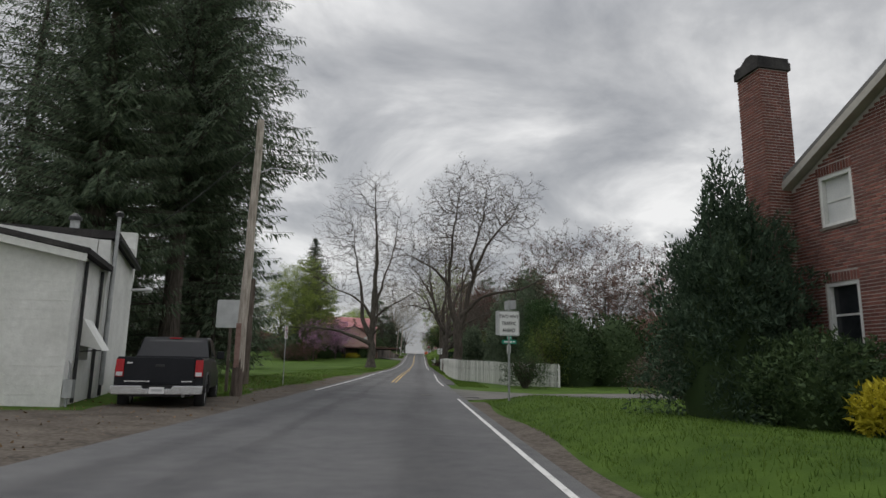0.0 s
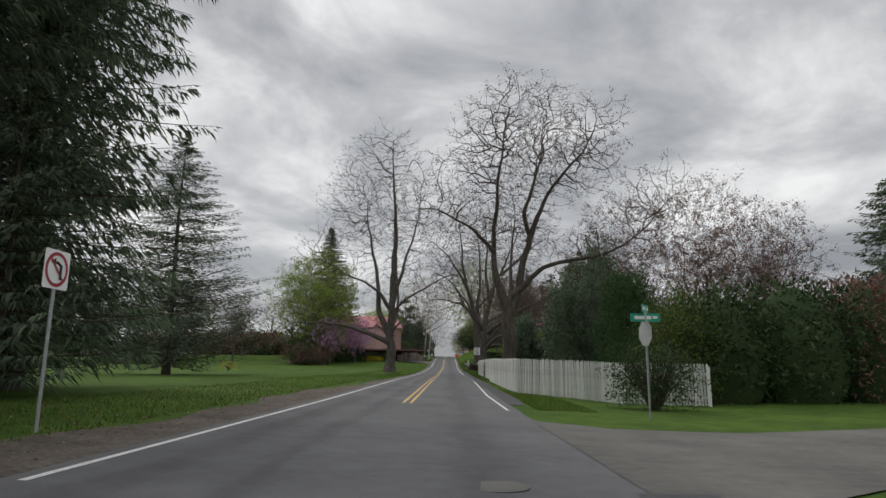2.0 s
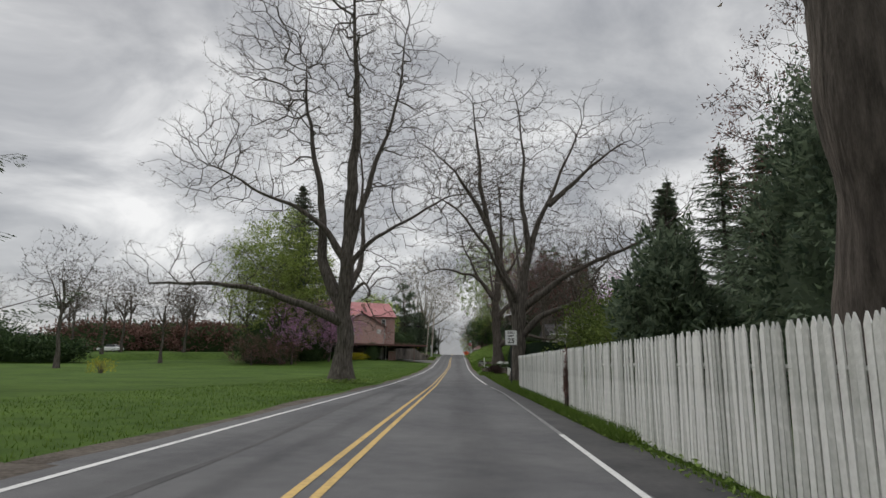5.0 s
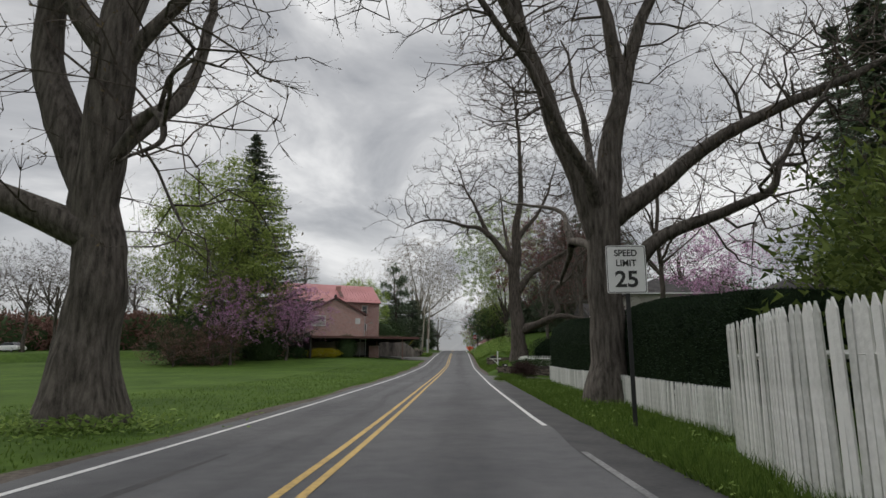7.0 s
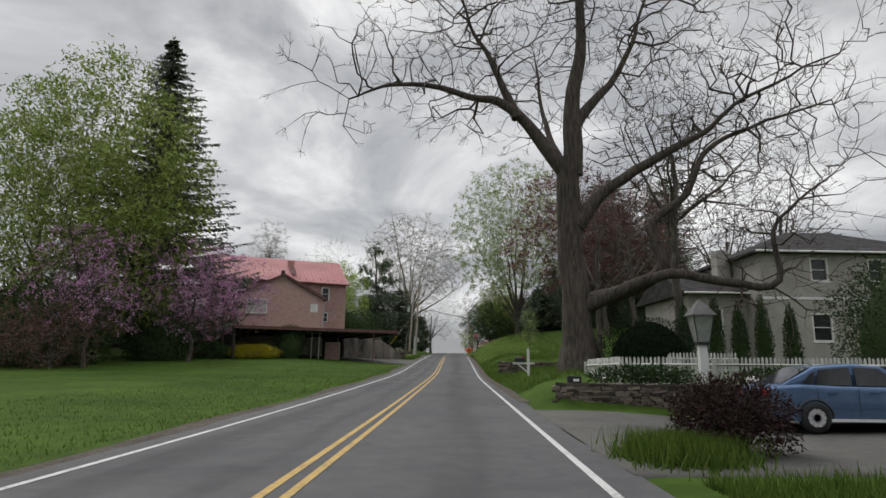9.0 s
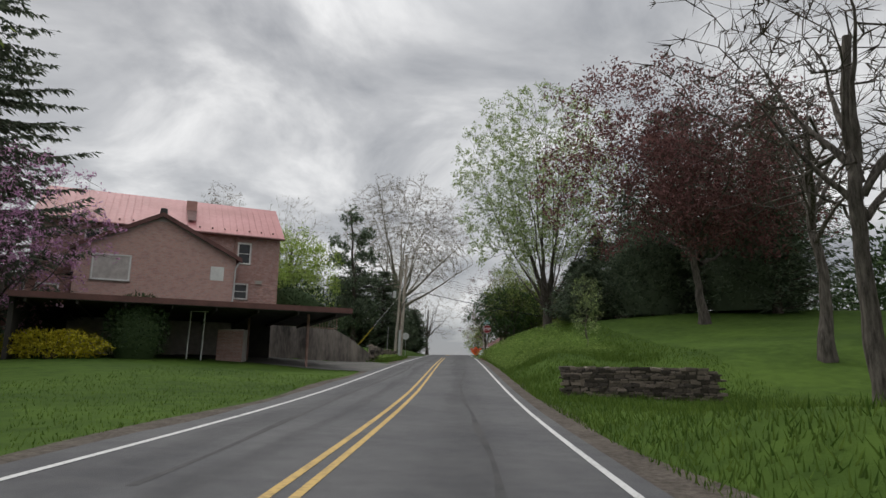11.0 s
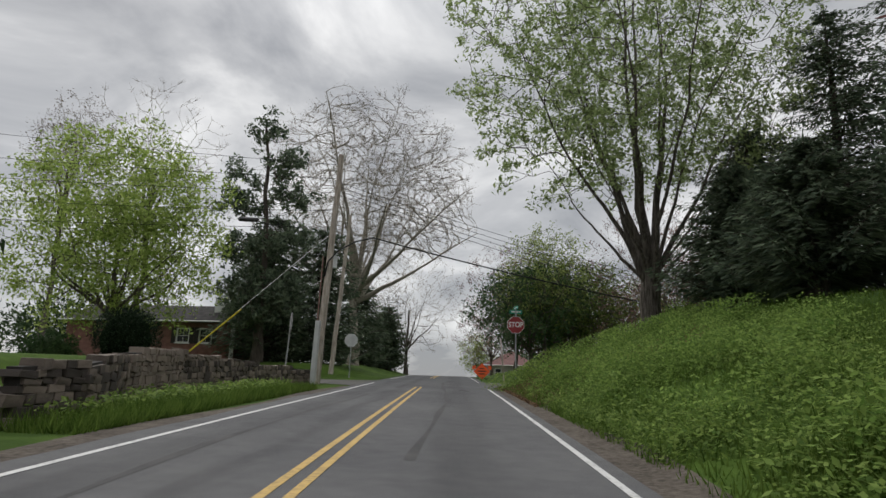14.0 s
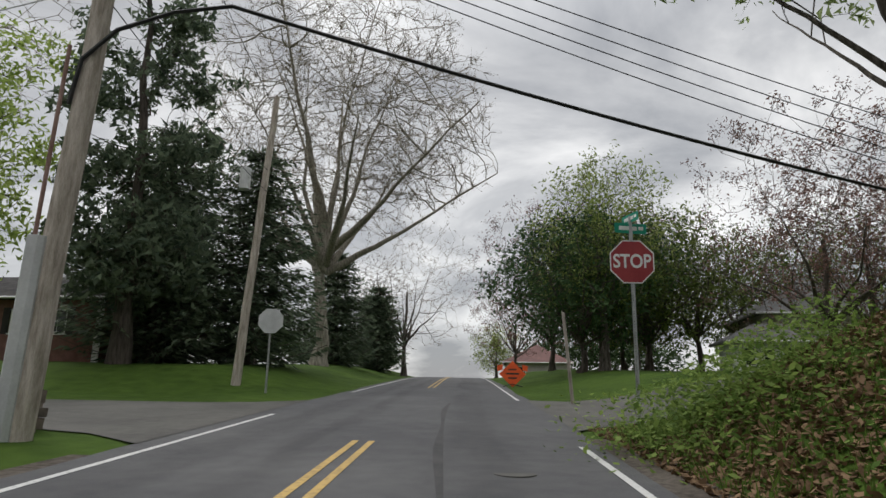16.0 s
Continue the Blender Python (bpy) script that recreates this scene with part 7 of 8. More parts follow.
hero_tree("walnut_tree", "bare forked walnut rising behind the picket fence", (5.3, 65.0), 12, 0.3, ([(0, 0, 0), (-0.05, 0, 2.6), (-0.1, 0, 5.3)], 0.5, 0.40), [
    ([(-0.1, 0, 5.0), (-1.0, 0, 7.5), (-1.1, 0.3, 9.4), (-0.8, 0.5, 13.0), (-0.3, 0.5, 17.0), (0.2, 0.8, 20.6)], 0.28, 0.06),
    ([(-1.1, 0.2, 9.3), (-2.5, 0.0, 10.9), (-4.5, -0.5, 11.8), (-6.4, -0.8, 12.1)], 0.14, 0.05),
    ([(0, 0, 5.0), (0.9, 0.2, 7.8), (1.5, 0.3, 10.2), (1.2, 0.3, 12.4), (2.2, 0.5, 15.5), (2.9, 1.0, 19.8)], 0.30, 0.06),
    ([(1.4, 0.3, 10.0), (2.9, 0.2, 13.6), (5.4, 0.0, 16.6), (6.6, 0, 19.2)], 0.17, 0.05),
    ([(0.5, 0, 6.4), (2.4, -0.5, 8.0), (5.6, -1.0, 8.8), (8.2, -1.0, 9.8), (11.4, -1.5, 13.0)], 0.19, 0.05),
    ([(0, 0.2, 5.2), (0.4, 2.5, 9.0), (0.8, 4.0, 14.0)], 0.16, 0.05)], bark=BARK_DARK, leaf=BUD, per=1, leaf_size=0.075, leaf_scatter=0.05, count=2400, reach=1.6, twigs=5, twig_len=0.5, tip_r=0.0155, stout=1.25, power=0.58,
    fill=[(0.8, 0, 17.5, 5.2, 5.0, 4.6), (5.2, 0, 16.5, 3.6, 3.6, 3.8), (10.0, -1, 12.8, 3.0, 3.0, 2.6), (-3.4, 0, 14.0, 2.8, 3.0, 3.6)], share_fill=0.55, fork=True)
hero_tree("walnut_tree", "huge bare walnut with spreading limbs beside the road", (5.6, 105.3), 13, 0.7, ([(0, 0, 0), (0.02, 0, 2.5), (0.05, 0, 5.7)], 0.52, 0.46), [
    ([(-0.2, 0, 5.2), (-1.2, 0, 8.6), (-2.4, 0.2, 12.5), (-2.8, 0.4, 17.0), (-3.4, 0.6, 21.5)], 0.33, 0.07),
    ([(-2.2, 0.1, 11.6), (-4.6, -0.3, 15.6), (-7.5, -0.5, 18.0)], 0.15, 0.05),
    ([(-0.3, 0, 5.8), (-0.9, -1.2, 7.2), (-2.6, -2.2, 9.7), (-4.6, -3.2, 12.0), (-6.4, -4.0, 13.0)], 0.18, 0.05),
    ([(0.1, 0, 5.4), (1.0, 0.2, 10.0), (2.7, 0.4, 14.2), (5.2, 0.6, 19.8)], 0.34, 0.07),
    ([(0.9, 0.2, 9.6), (0.4, 0.3, 13.5), (0.6, 0.8, 18.0), (0.2, 1.0, 22.0)], 0.2, 0.06),
    ([(2.4, 0.3, 13.2), (6.3, 0.2, 16.8), (8.8, 0.2, 18.4)], 0.16, 0.05),
    ([(0.4, 0, 5.6), (3.7, -0.2, 7.9), (6.8, -0.4, 9.3), (9.6, -0.5, 10.6), (12.0, -0.5, 12.5)], 0.23, 0.06),
    ([(0.4, -0.1, 3.6), (2.0, -0.4, 5.0), (4.5, -0.8, 5.9), (5.0, -0.9, 7.0), (7.2, -1.0, 9.8)], 0.22, 0.06),
    ([(0.1, 0.2, 5.6), (0.3, 3.0, 9.0), (0.0, 5.0, 14.0)], 0.2, 0.06),
    ([(0.0, 0.2, 3.6), (0.16, 1.9, 4.31), (0.72, 3.7, 4.97), (0.78, 5.7, 5.72), (0.48, 7.7, 6.16)], 0.19, 0.27),
    ([(0.48, 7.6, 6.1), (0.51, 8.5, 7.05), (0.3, 9.5, 8.01), (-0.76, 11.2, 8.86), (-1.36, 12.5, 9.11), (-2.0, 14.0, 9.8)], 0.13, 0.05),
    ([(0.48, 7.6, 6.16), (0.38, 8.7, 5.62), (0.28, 9.7, 5.11), (0.3, 10.2, 4.85), (0.19, 11.2, 5.02), (-0.02, 13.2, 4.9)], 0.12, 0.05),
    ([(0.79, 4.6, 5.3), (0.97, 4.8, 6.22), (0.9, 5.2, 6.5), (1.18, 6.2, 7.52)], 0.10, 0.05),
    ([(0.76, 4.4, 5.16), (0.74, 4.6, 4.83), (1.08, 4.7, 4.77), (1.43, 4.9, 4.6)], 0.12, 0.16)], leaf=BUD, per=1, leaf_size=0.045, leaf_scatter=0.03, count=2500, reach=1.9, bare=6, tip_r=0.0145, stout=1.3, twigs=5, twig_len=0.52, power=0.6, fork=True)
hero_tree("walnut_tree", "old bare tree with crooked dark low limbs", (6.4, 141.5), 14, 2.1, ([(0, 0, 0), (-0.05, 0, 3.0), (-0.3, 0, 6.5), (-0.1, 0, 9.2)], 0.62, 0.46), [
    ([(-0.3, 0, 8.6), (-2.5, -0.2, 11.2), (-4.2, -0.3, 11.9), (-7.6, -0.4, 12.6), (-9.8, -0.6, 11.6)], 0.27, 0.06),
    ([(-2.4, -0.2, 11.0), (-3.4, 0, 13.4), (-4.3, 0.2, 15.4), (-5.2, 0.2, 18.0)], 0.17, 0.05),
    ([(-0.1, 0, 8.8), (0.2, 0, 12.4), (0.6, 0.2, 16.0), (0.3, 0.3, 22.0), (0.0, 0.3, 26.5)], 0.38, 0.07),
    ([(0.1, 0, 6.6), (1.6, -0.2, 8.0), (4.4, -0.4, 9.6), (5.6, -0.5, 10.3), (7.4, -0.5, 11.8), (11.6, -0.5, 13.8)], 0.26, 0.06),
    ([(0.2, 0, 3.2), (3.1, -0.8, 4.0), (3.0, -0.9, 6.1), (4.4, -1.0, 7.4), (5.6, -1.0, 9.4), (7.4, -1.0, 10.2), (10.5, -1.2, 11.4)], 0.26, 0.06),
    ([(0.2, -0.2, 3.0), (3.2, -1.6, 3.9), (6.9, -2.2, 3.4), (7.3, -2.2, 5.8), (9.6, -2.4, 7.8)], 0.24, 0.05),
    ([(0.3, 0.1, 11.0), (2.5, 0.3, 14.0), (3.8, 0.5, 18.0)], 0.2, 0.06),
    ([(-0.2, 0.2, 8.5), (-0.8, 3.0, 12.0), (-1.0, 4.5, 16.5)], 0.2, 0.06)], bark=BARK_DARK, count=2700, reach=2.0, tip_r=0.016, twigs=5, twig_len=0.5, wob=0.22, stout=1.3, power=0.6,
    fill=[(-4.5, 0, 15.0, 5.4, 5.0, 5.0), (0.0, 0, 23.5, 6.2, 6.0, 6.5), (5.0, 0, 17.0, 5.0, 5.0, 5.0), (8.0, -1, 10.5, 4.0, 4.0, 2.8)], share_fill=0.55, fork=True)


GROWN = {}


def round_tree(label, place, seed, *args, share=None, **kw):
    """A tree grown by chance; trees that share a key are turned copies of the first."""
    if share in GROWN:
        rng = random.Random(seed)
        k = rng.uniform(0.85, 1.15)
        ob = copy_thing(GROWN[share], pose(place[0], place[1], land_z(*place) - 0.1, 0, 0, rng.uniform(0, 360)) @ Matrix.Diagonal((k, k, k, 1)))
        return tagged(ob, label)
    ob = fresh_tree(label, place, seed, *args, **kw)
    if share is not None:
        GROWN[share] = ob
    return ob


def fresh_tree(label, place, seed, trunk_h, length, leaf=None, per=3, size=0.09, n=7, thick=0.16, trunk_r=0.25, scatter=0.2, bark=BARK, twig=TWIG, rise=(30, 80), name="tree", count=420, wide=0.8, tall=0.85, twigs=5, twig_len=0.6, tip_r=0.018):
    top = trunk_h + length * 0.5
    blobs = [(0, 0, trunk_h + length * tall * 0.75, length * wide, length * wide, length * tall)]
    return hero_tree(name, label, place, seed, None, ([(0, 0, 0), (0.1, 0.05, trunk_h * 0.5), (0, 0.1, trunk_h), (0.1, 0, top)], trunk_r, trunk_r * 0.45), fan_limbs(seed, n, rise, length * 0.85, trunk_h, thick),
                     bark=bark, twig=twig, leaf=leaf, per=per, leaf_size=size, leaf_scatter=scatter, count=count, blobs=blobs, twigs=twigs, twig_len=twig_len, step=1.0, tip_r=tip_r, shell=0.5)


# across the lawn: the spire, spring maples and redbuds before the red roof
conifer("spire_tree", "tall dark narrow spire-topped conifer", (-28.6, 176.0), 21, 33.2, 11.5, low=1, whorls=80, per_whorl=10, shape_pow=0.78, droop=0.3, needle=NEEDLE_SOFT, twig_len=0.8, twig_w=0.24, hang=0.5, dense=7)
round_tree("round spring-green maple in young leaf", (-28.5, 166.0), 31, 5, 11.0, SPRING, 13, 0.20, n=9, scatter=0.45, count=700, wide=0.78, tall=1.1, thick=0.2, trunk_r=0.3, share="maple")
round_tree("pale maple with thin new leaves", (-35.5, 169.0), 33, 8, 9.0, SPRING, 6, 0.15, n=9, scatter=0.3, count=600, wide=0.7, tall=1.0, twig=TWIG_PALE)
for k, (x, y) in enumerate(((-20.5, 167.0), (-20.0, 173.0), (-25.0, 160.0))):
    round_tree("redbud tree covered in pink-purple blossom", (x, y), 41 + k, 3.0, 4.8, PINK, 8, 0.085, n=8, thick=0.10, trunk_r=0.15, scatter=0.12, wide=0.85, count=260, rise=(20, 65), name="redbud_tree", bark=BARK_DARK)
for k, (x, y, h) in enumerate(((-31.0, 158.5, 3.4), (-26.5, 158.5, 3.0))):
    round_tree("low blushing shrub tree with rosy new leaves", (x, y), 51 + k, 0.8, 3.6, BLUSH, 7, 0.08, n=9, thick=0.06, trunk_r=0.09, scatter=0.15, count=220, wide=1.0, tall=0.6, rise=(10, 60), name="shrub_tree", share="shrub %d" % (k % 2))
bush("dark_shrub", "dark evergreen shrub under the maples", (-30.0, 162.5), 61, (5.5, 3.0, 6.5), YEW, 9000, 0.16, solid=YEW)
bush("dark_shrub", "dark evergreen shrub under the maples", (-24.0, 168.5), 62, (3.0, 2.0, 4.0), YEW, 5000, 0.14, solid=YEW)
bush("round_shrub", "clipped round dark shrub against brick", (-14.2, 174.5), 63, (1.5, 1.3, 3.1), YEW, 5000, 0.08, solid=YEW, rough=0.1)
bush("yellow_shrub", "bright yellow-leaved low shrub", (-17.0, 172.5), 64, (2.6, 1.0, 1.3), YELLOW_LEAF, 4000, 0.07, rough=0.2)
bush("green_shrub", "low green shrub beside the lawn", (-20.5, 172.0), 65, (1.6, 1.2, 1.5), ARBOR, 3000, 0.08)
round_tree("bare pale tree far behind the roof", (-21.0, 226.0), 66, 10, 7.0, None, n=7, twig=TWIG_PALE, rise=(55, 85))
# far side of the lawn
for k, (x, y, h) in enumerate(((-62, 178, 7), (-74, 182, 8), (-88, 176, 7), (-54, 186, 8), (-60, 205, 9), (-46, 190, 9), (-50, 178, 7), (-68, 192, 9), (-80, 190, 9), (-57, 195, 9))):
    round_tree("bare gray tree across the lawn", (x, y), 70 + k, h, 6.5, None, n=8, rise=(30, 80), count=420, twigs=4, tip_r=0.034, share="gray %d" % (k % 3))
for k, (x, y, s, c) in enumerate(((-66, 160, (9, 3, 4.2), YEW), (-48, 186, (9, 3, 6.0), BLUSH), (-58, 190, (12, 3, 6.5), BLUSH), (-72, 186, (12, 3, 6.0), BLUSH), (-96, 184, (9, 3, 4.5), YEW), (-78, 205, (16, 4, 7), YEW), (-52, 212, (14, 4, 8), YEW), (-110, 200, (16, 4, 8), YEW), (-130, 150, (14, 6, 9), YEW))):
    bush("thicket", "dark distant thicket of mixed shrubs", (x, y), 80 + k, s, c, 4500, 0.36, rough=0.5, power=0.4, solid=YEW)
for k, (x, y, h) in enumerate(((-46, 120, 9), (-60, 128, 9), (-72, 110, 10), (-50, 100, 8))):
    round_tree("bare gray tree at the lawn's end", (x, y + 40), 90 + k, h * 0.7, 5.5, None, n=7, count=280, twigs=4, share="gray %d" % (k % 3))
bush("forsythia", "arching shrub with yellow stems", (-33.0, 120.0), 99, (1.4, 1.2, 1.4), YELLOW_LEAF, 500, 0.07, stems=16)

# corner lawn and side street
bush("juniper_tree", "tall ragged dark green juniper before brick", (8.45, 14.2), 101, (1.95, 1.8, 5.0), JUNIPER, 44000, 0.056, solid=YEW, narrow=0.5, rough=0.7, upward=0.9, long=1.2, category="tree")
bush("dark_shrub", "dark spreading yew under the windows", (8.9, 11.8), 102, (1.2, 1.6, 1.7), YEW, 12000, 0.06, solid=YEW, rough=0.45)
bush("yellow_shrub", "bright yellow-leaved garden shrub", (8.7, 9.9), 103, (0.5, 0.5, 0.8), YELLOW_LEAF, 2200, 0.06)
bush("bare_shrub", "twiggy brownish shrub with thin leaves", (10.9, 23.0), 104, (2.1, 1.6, 1.75), DRY_LEAF, 5200, 0.045, stems=90, rough=0.25)
bush("corner_shrub", "dense twiggy green shrub before the fence", (8.8, 45.3), 105, (1.7, 1.4, 2.4), YEW, 6000, 0.055, stems=90, rough=0.45, stem_mat=TWIG)
bush("olive_shrub", "loose olive-green shrub behind the fence corner", (11.6, 49.6), 106, (2.0, 1.8, 5.0), OLIVE_LEAF, 9000, 0.07, stems=40, rough=0.5, power=0.5)
for k, (x, y, s, c) in enumerate(((13.5, 50.0, (2.6, 2.2, 5.0), YEW), (17.0, 50.5, (3.2, 2.4, 5.6), YEW), (21.0, 51.0, (3.2, 2.4, 6.0), BLUSH), (25.0, 52.0, (3.2, 2.6, 5.6), YEW), (29.5, 53.0, (3.4, 2.6, 6.2), YEW), (34.5, 54.0, (3.4, 2.6, 6.0), YEW), (40, 56, (4, 3, 6.5), YEW))):
    bush("evergreen_shrub", "big dense evergreen shrub behind the side street", (x, y), 110 + k, s, c, 6000, 0.14, solid=YEW, rough=0.35)
for k, (x, y, tall, reach) in enumerate(((34.6, 67, 15.5, 5.2), (39.0, 66, 20.5, 6.2), (43.5, 67, 21.5, 5.8), (49.0, 69, 20.0, 6.0), (18.9, 112, 16.5, 2.2))):
    conifer("pine_tree", "dark ragged conifer standing behind gardens", (x, y), 120 + k, tall, reach, low=0.8, whorls=42, per_whorl=8, droop=0.2, twig_len=0.9, twig_w=0.2, hang=0.45, shape_pow=0.38, dense=7, fan=0.25)
for k, (x, y, h, c, per) in enumerate(((24, 77, 5, BLUSH, 4), (31, 81, 5, BLUSH, 2), (29, 92, 6, None, 0), (18.5, 84, 5, BLUSH, 2), (35, 88, 6, None, 0))):
    round_tree("bare reddish budding tree behind the fence", (x, y), 130 + k, h, 9.0, c, per, 0.085, n=10, rise=(45, 82), scatter=0.15, count=900, wide=0.7, twigs=8, tip_r=0.024, share="red" if c else "gray 1")

# behind the tall fence
for k, (x, y, s, c) in enumerate(((14.9, 70.0, (2.9, 2.6, 8.8), ARBOR), (18.0, 68.5, (2.8, 2.4, 6.4), ARBOR))):
    bush("arborvitae", "tall green arborvitae behind the fence", (x, y), 140 + k, s, c, 16000, 0.11, solid=YEW, narrow=0.35, rough=0.5, upward=0.7, category="tree")
for k, (x, y, tall, reach) in enumerate(((20.0, 97.0, 15, 5.6), (20.0, 103.0, 17, 5.4), (21.6, 119, 19, 3.0), (15.5, 88.0, 9.5, 4.2))):
    conifer("hemlock_tree", "dark spreading evergreen behind the fence", (x, y), 150 + k, tall, reach, low=0.5, whorls=40, per_whorl=9, droop=0.22, needle=NEEDLE, twig_len=0.75, twig_w=0.16, hang=0.5, shape_pow=0.62, dense=5)
for k, (x, y, s) in enumerate(((11.2, 75.5, (2.6, 2.8, 9.0)), (14.6, 79.0, (3.8, 3.2, 12.6)), (8.0, 79.5, (2.0, 2.4, 5.2)), (18.0, 78.0, (3.0, 3.0, 8.5)))):
    bush("big_yew", "broad dark irregular evergreen behind the fence", (x, y), 156 + k, s, NEEDLE, 16000, 0.13, solid=NEEDLE, rough=0.6, narrow=0.35, category="tree")
for k, (x, y, s) in enumerate(((9.6, 97.0, (2.6, 3.0, 5.7)), (12.5, 101.0, (3.0, 3.0, 6.0)), (10.0, 90.5, (2.4, 3.0, 4.8)), (15.0, 106.0, (3.0, 3.0, 6.6)), (8.6, 84.0, (2.2, 3.0, 3.4)), (13, 94, (3, 3, 4.8)))):
    bush("leafy_shrub", "tall loose shrub in fresh green leaf", (x, y), 160 + k, s, OLIVE_LEAF, 9000, 0.10, stems=30, rough=0.5, power=0.5, category="shrub")


def hedge():
    """A clipped dense hedge: a dark shade-coloured core closely set with small leaves."""
    rng = random.Random(7)
    t = thing("hedge", "tall clipped dark yew hedge with rounded top", "hedge")
    y0, y1 = 97.4, 120.8
    core, coat = Shape(), Shape()
    n = 46

    def section(y):
        end = min(1.0, (y - y0 + 0.02) / 0.9, (y1 + 0.02 - y) / 0.9)
        k = math.sqrt(max(0.0, 1 - (1 - end) ** 2))
        b = land_z(6.5, y)
        top = 2.62 + 0.12 * math.sin(y * 0.5) + 0.25 * smooth01(100, 119, y)
        pts = []
        for i in range(13):
            a = math.pi * i / 12
            cx, cz = -math.copysign(abs(math.cos(a)) ** 0.35, math.cos(a)), abs(math.sin(a)) ** 0.4
            pts.append((7.25 + cx * 1.25 * (0.35 + 0.65 * k), y, b + 0.5 + (top - 0.5) * cz * (0.6 + 0.4 * k)))
        return pts
    rows = [section(y0 + (y1 - y0) * j / n) for j in range(n + 1)]
    for r in rows:
        core.v += r
    core.f = [(j * 13 + i, (j + 1) * 13 + i, (j + 1) * 13 + i + 1, j * 13 + i + 1) for j in range(n) for i in range(12)]
    core.f += [tuple(range(13)), tuple(range(n * 13, n * 13 + 13))[::-1]]
    part("inner_growth", core, HEDGE_CORE_SHADE, t, smooth=True)
    for _ in range(62000):
        j, i = rng.randrange(n), rng.randrange(12)
        if i > 9:
            continue
        a, b, c, d = (Vector(rows[j][i]), Vector(rows[j + 1][i]), Vector(rows[j + 1][i + 1]), Vector(rows[j][i + 1]))
        u, v = rng.random(), rng.random()
        p = a.lerp(b, u).lerp(d.lerp(c, u), v)
        nrm = (b - a).cross(d - a)
        if nrm.length < 1e-6:
            continue
        nrm = nrm.normalized()
        if nrm.dot(p - Vector((7.25, p.y, p.z - 0.6))) < 0:
            nrm = -nrm
        dr = (nrm + Vector((rng.gauss(0, 0.6), rng.gauss(0, 0.6), rng.gauss(0, 0.6)))).normalized()
        w = dr.orthogonal().normalized() * 0.016
        s = 0.04 + 0.05 * rng.random()
        p = p - nrm * 0.02
        coat.add([p, p + dr * s * 0.5 + w, p + dr * s, p + dr * s * 0.5 - w], [(0, 1, 2, 3)])
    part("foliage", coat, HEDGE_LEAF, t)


hedge()
# garden of the gray house
for k, x in enumerate((12.4, 13.9, 15.1, 16.3, 17.7)):
    bush("columnar_arborvitae", "narrow dark columnar arborvitae before the house", (x, 146.2 + 0.1 * k), 170 + k, (0.55, 0.55, 3.35 + 0.35 * (k % 2)), YEW, 2500, 0.06, solid=YEW, narrow=0.6, rough=0.15, upward=0.9, category="tree", z=2.25)
bush("clipped_yew", "broad clipped dark yew mound", (9.1, 141.0), 180, (2.1, 1.6, 2.3), HEDGE_LEAF, 12000, 0.04, solid=HEDGE_CORE_SHADE, rough=0.06, z=2.1)
bush("big_yew", "huge rounded dark evergreen beside the drive", (17.6, 137.0), 181, (3.2, 3.0, 5.0), YEW, 22000, 0.06, solid=YEW, rough=0.28, z=1.6)
bush("barberry", "dark reddish twiggy barberry by the drive", (4.95, 123.8), 182, (0.78, 0.7, 0.98), BARBERRY, 9000, 0.028, stems=60, rough=0.3)
bush("edging_shrub", "low dark shrub on the stone wall", (6.6, 133.2), 183, (1.6, 0.5, 0.55), YEW, 2000, 0.06, z=1.83)
bush("edging_shrub", "low dark shrub on the stone wall", (10.4, 133.0), 184, (1.4, 0.5, 0.5), YEW, 1800, 0.06, z=1.83)
for k, (x, y, c, per) in enumerate(((20.6, 134.0, PINK, 9), (13.5, 150.0, None, 0), (11.5, 160.0, None, 0), (24.0, 168.0, None, 0), (31.0, 172.0, None, 0), (17.0, 172.0, None, 0), (37.0, 150.0, None, 0))):
    round_tree("redbud tree in pink blossom behind a hedge" if c else "bare dark tree behind the gray house", (x, y), 190 + k, 4.0 if c else 6.5, 4.6 if c else 6.0, c, per, 0.08, n=8, thick=0.1 if c else 0.16, trunk_r=0.14 if c else 0.24, name="redbud_tree" if c else "tree", bark=BARK_DARK, scatter=0.18, count=300, share=None if c else "gray %d" % (k % 3))

round_tree("slim bare tree rising behind the hedge", (13.8, 126.0), 199, 9.0, 8.0, BUD, 1, 0.05, n=9, thick=0.1, trunk_r=0.2, wide=0.6, tall=0.9, rise=(30, 70), count=420, bark=BARK_DARK)

bush("fence_vine", "dry brown vine hanging through a broken picket", (4.22, 77.2), 196, (0.10, 0.14, 1.55), BLUSH, 900, 0.04, stems=8, rough=0.6, category="vine")

# the upper right: purple beech, pines and the many-stemmed maple
hero_tree("beech_tree", "wide purple-leaved beech on the bank", (19.4, 191.5), 201, None, ([(0, 0, 0), (-0.3, 0, 3), (-0.8, 0, 6), (-2.0, 0.2, 12)], 0.30, 0.2), fan_limbs(201, 11, (12, 70), 9.0, 6.5, 0.2),
          bark=BARK, twig=BARK_DARK, leaf=PURPLE, per=9, leaf_size=0.16, leaf_scatter=0.34, count=1200, blobs=[(-3.0, 0, 13.0, 9.3, 8.0, 7.6), (2.5, -1.0, 12.0, 7.0, 7.0, 6.5), (1.0, -2.0, 8.0, 7.5, 6.0, 3.2)], twigs=5, step=1.0, shell=0.5)
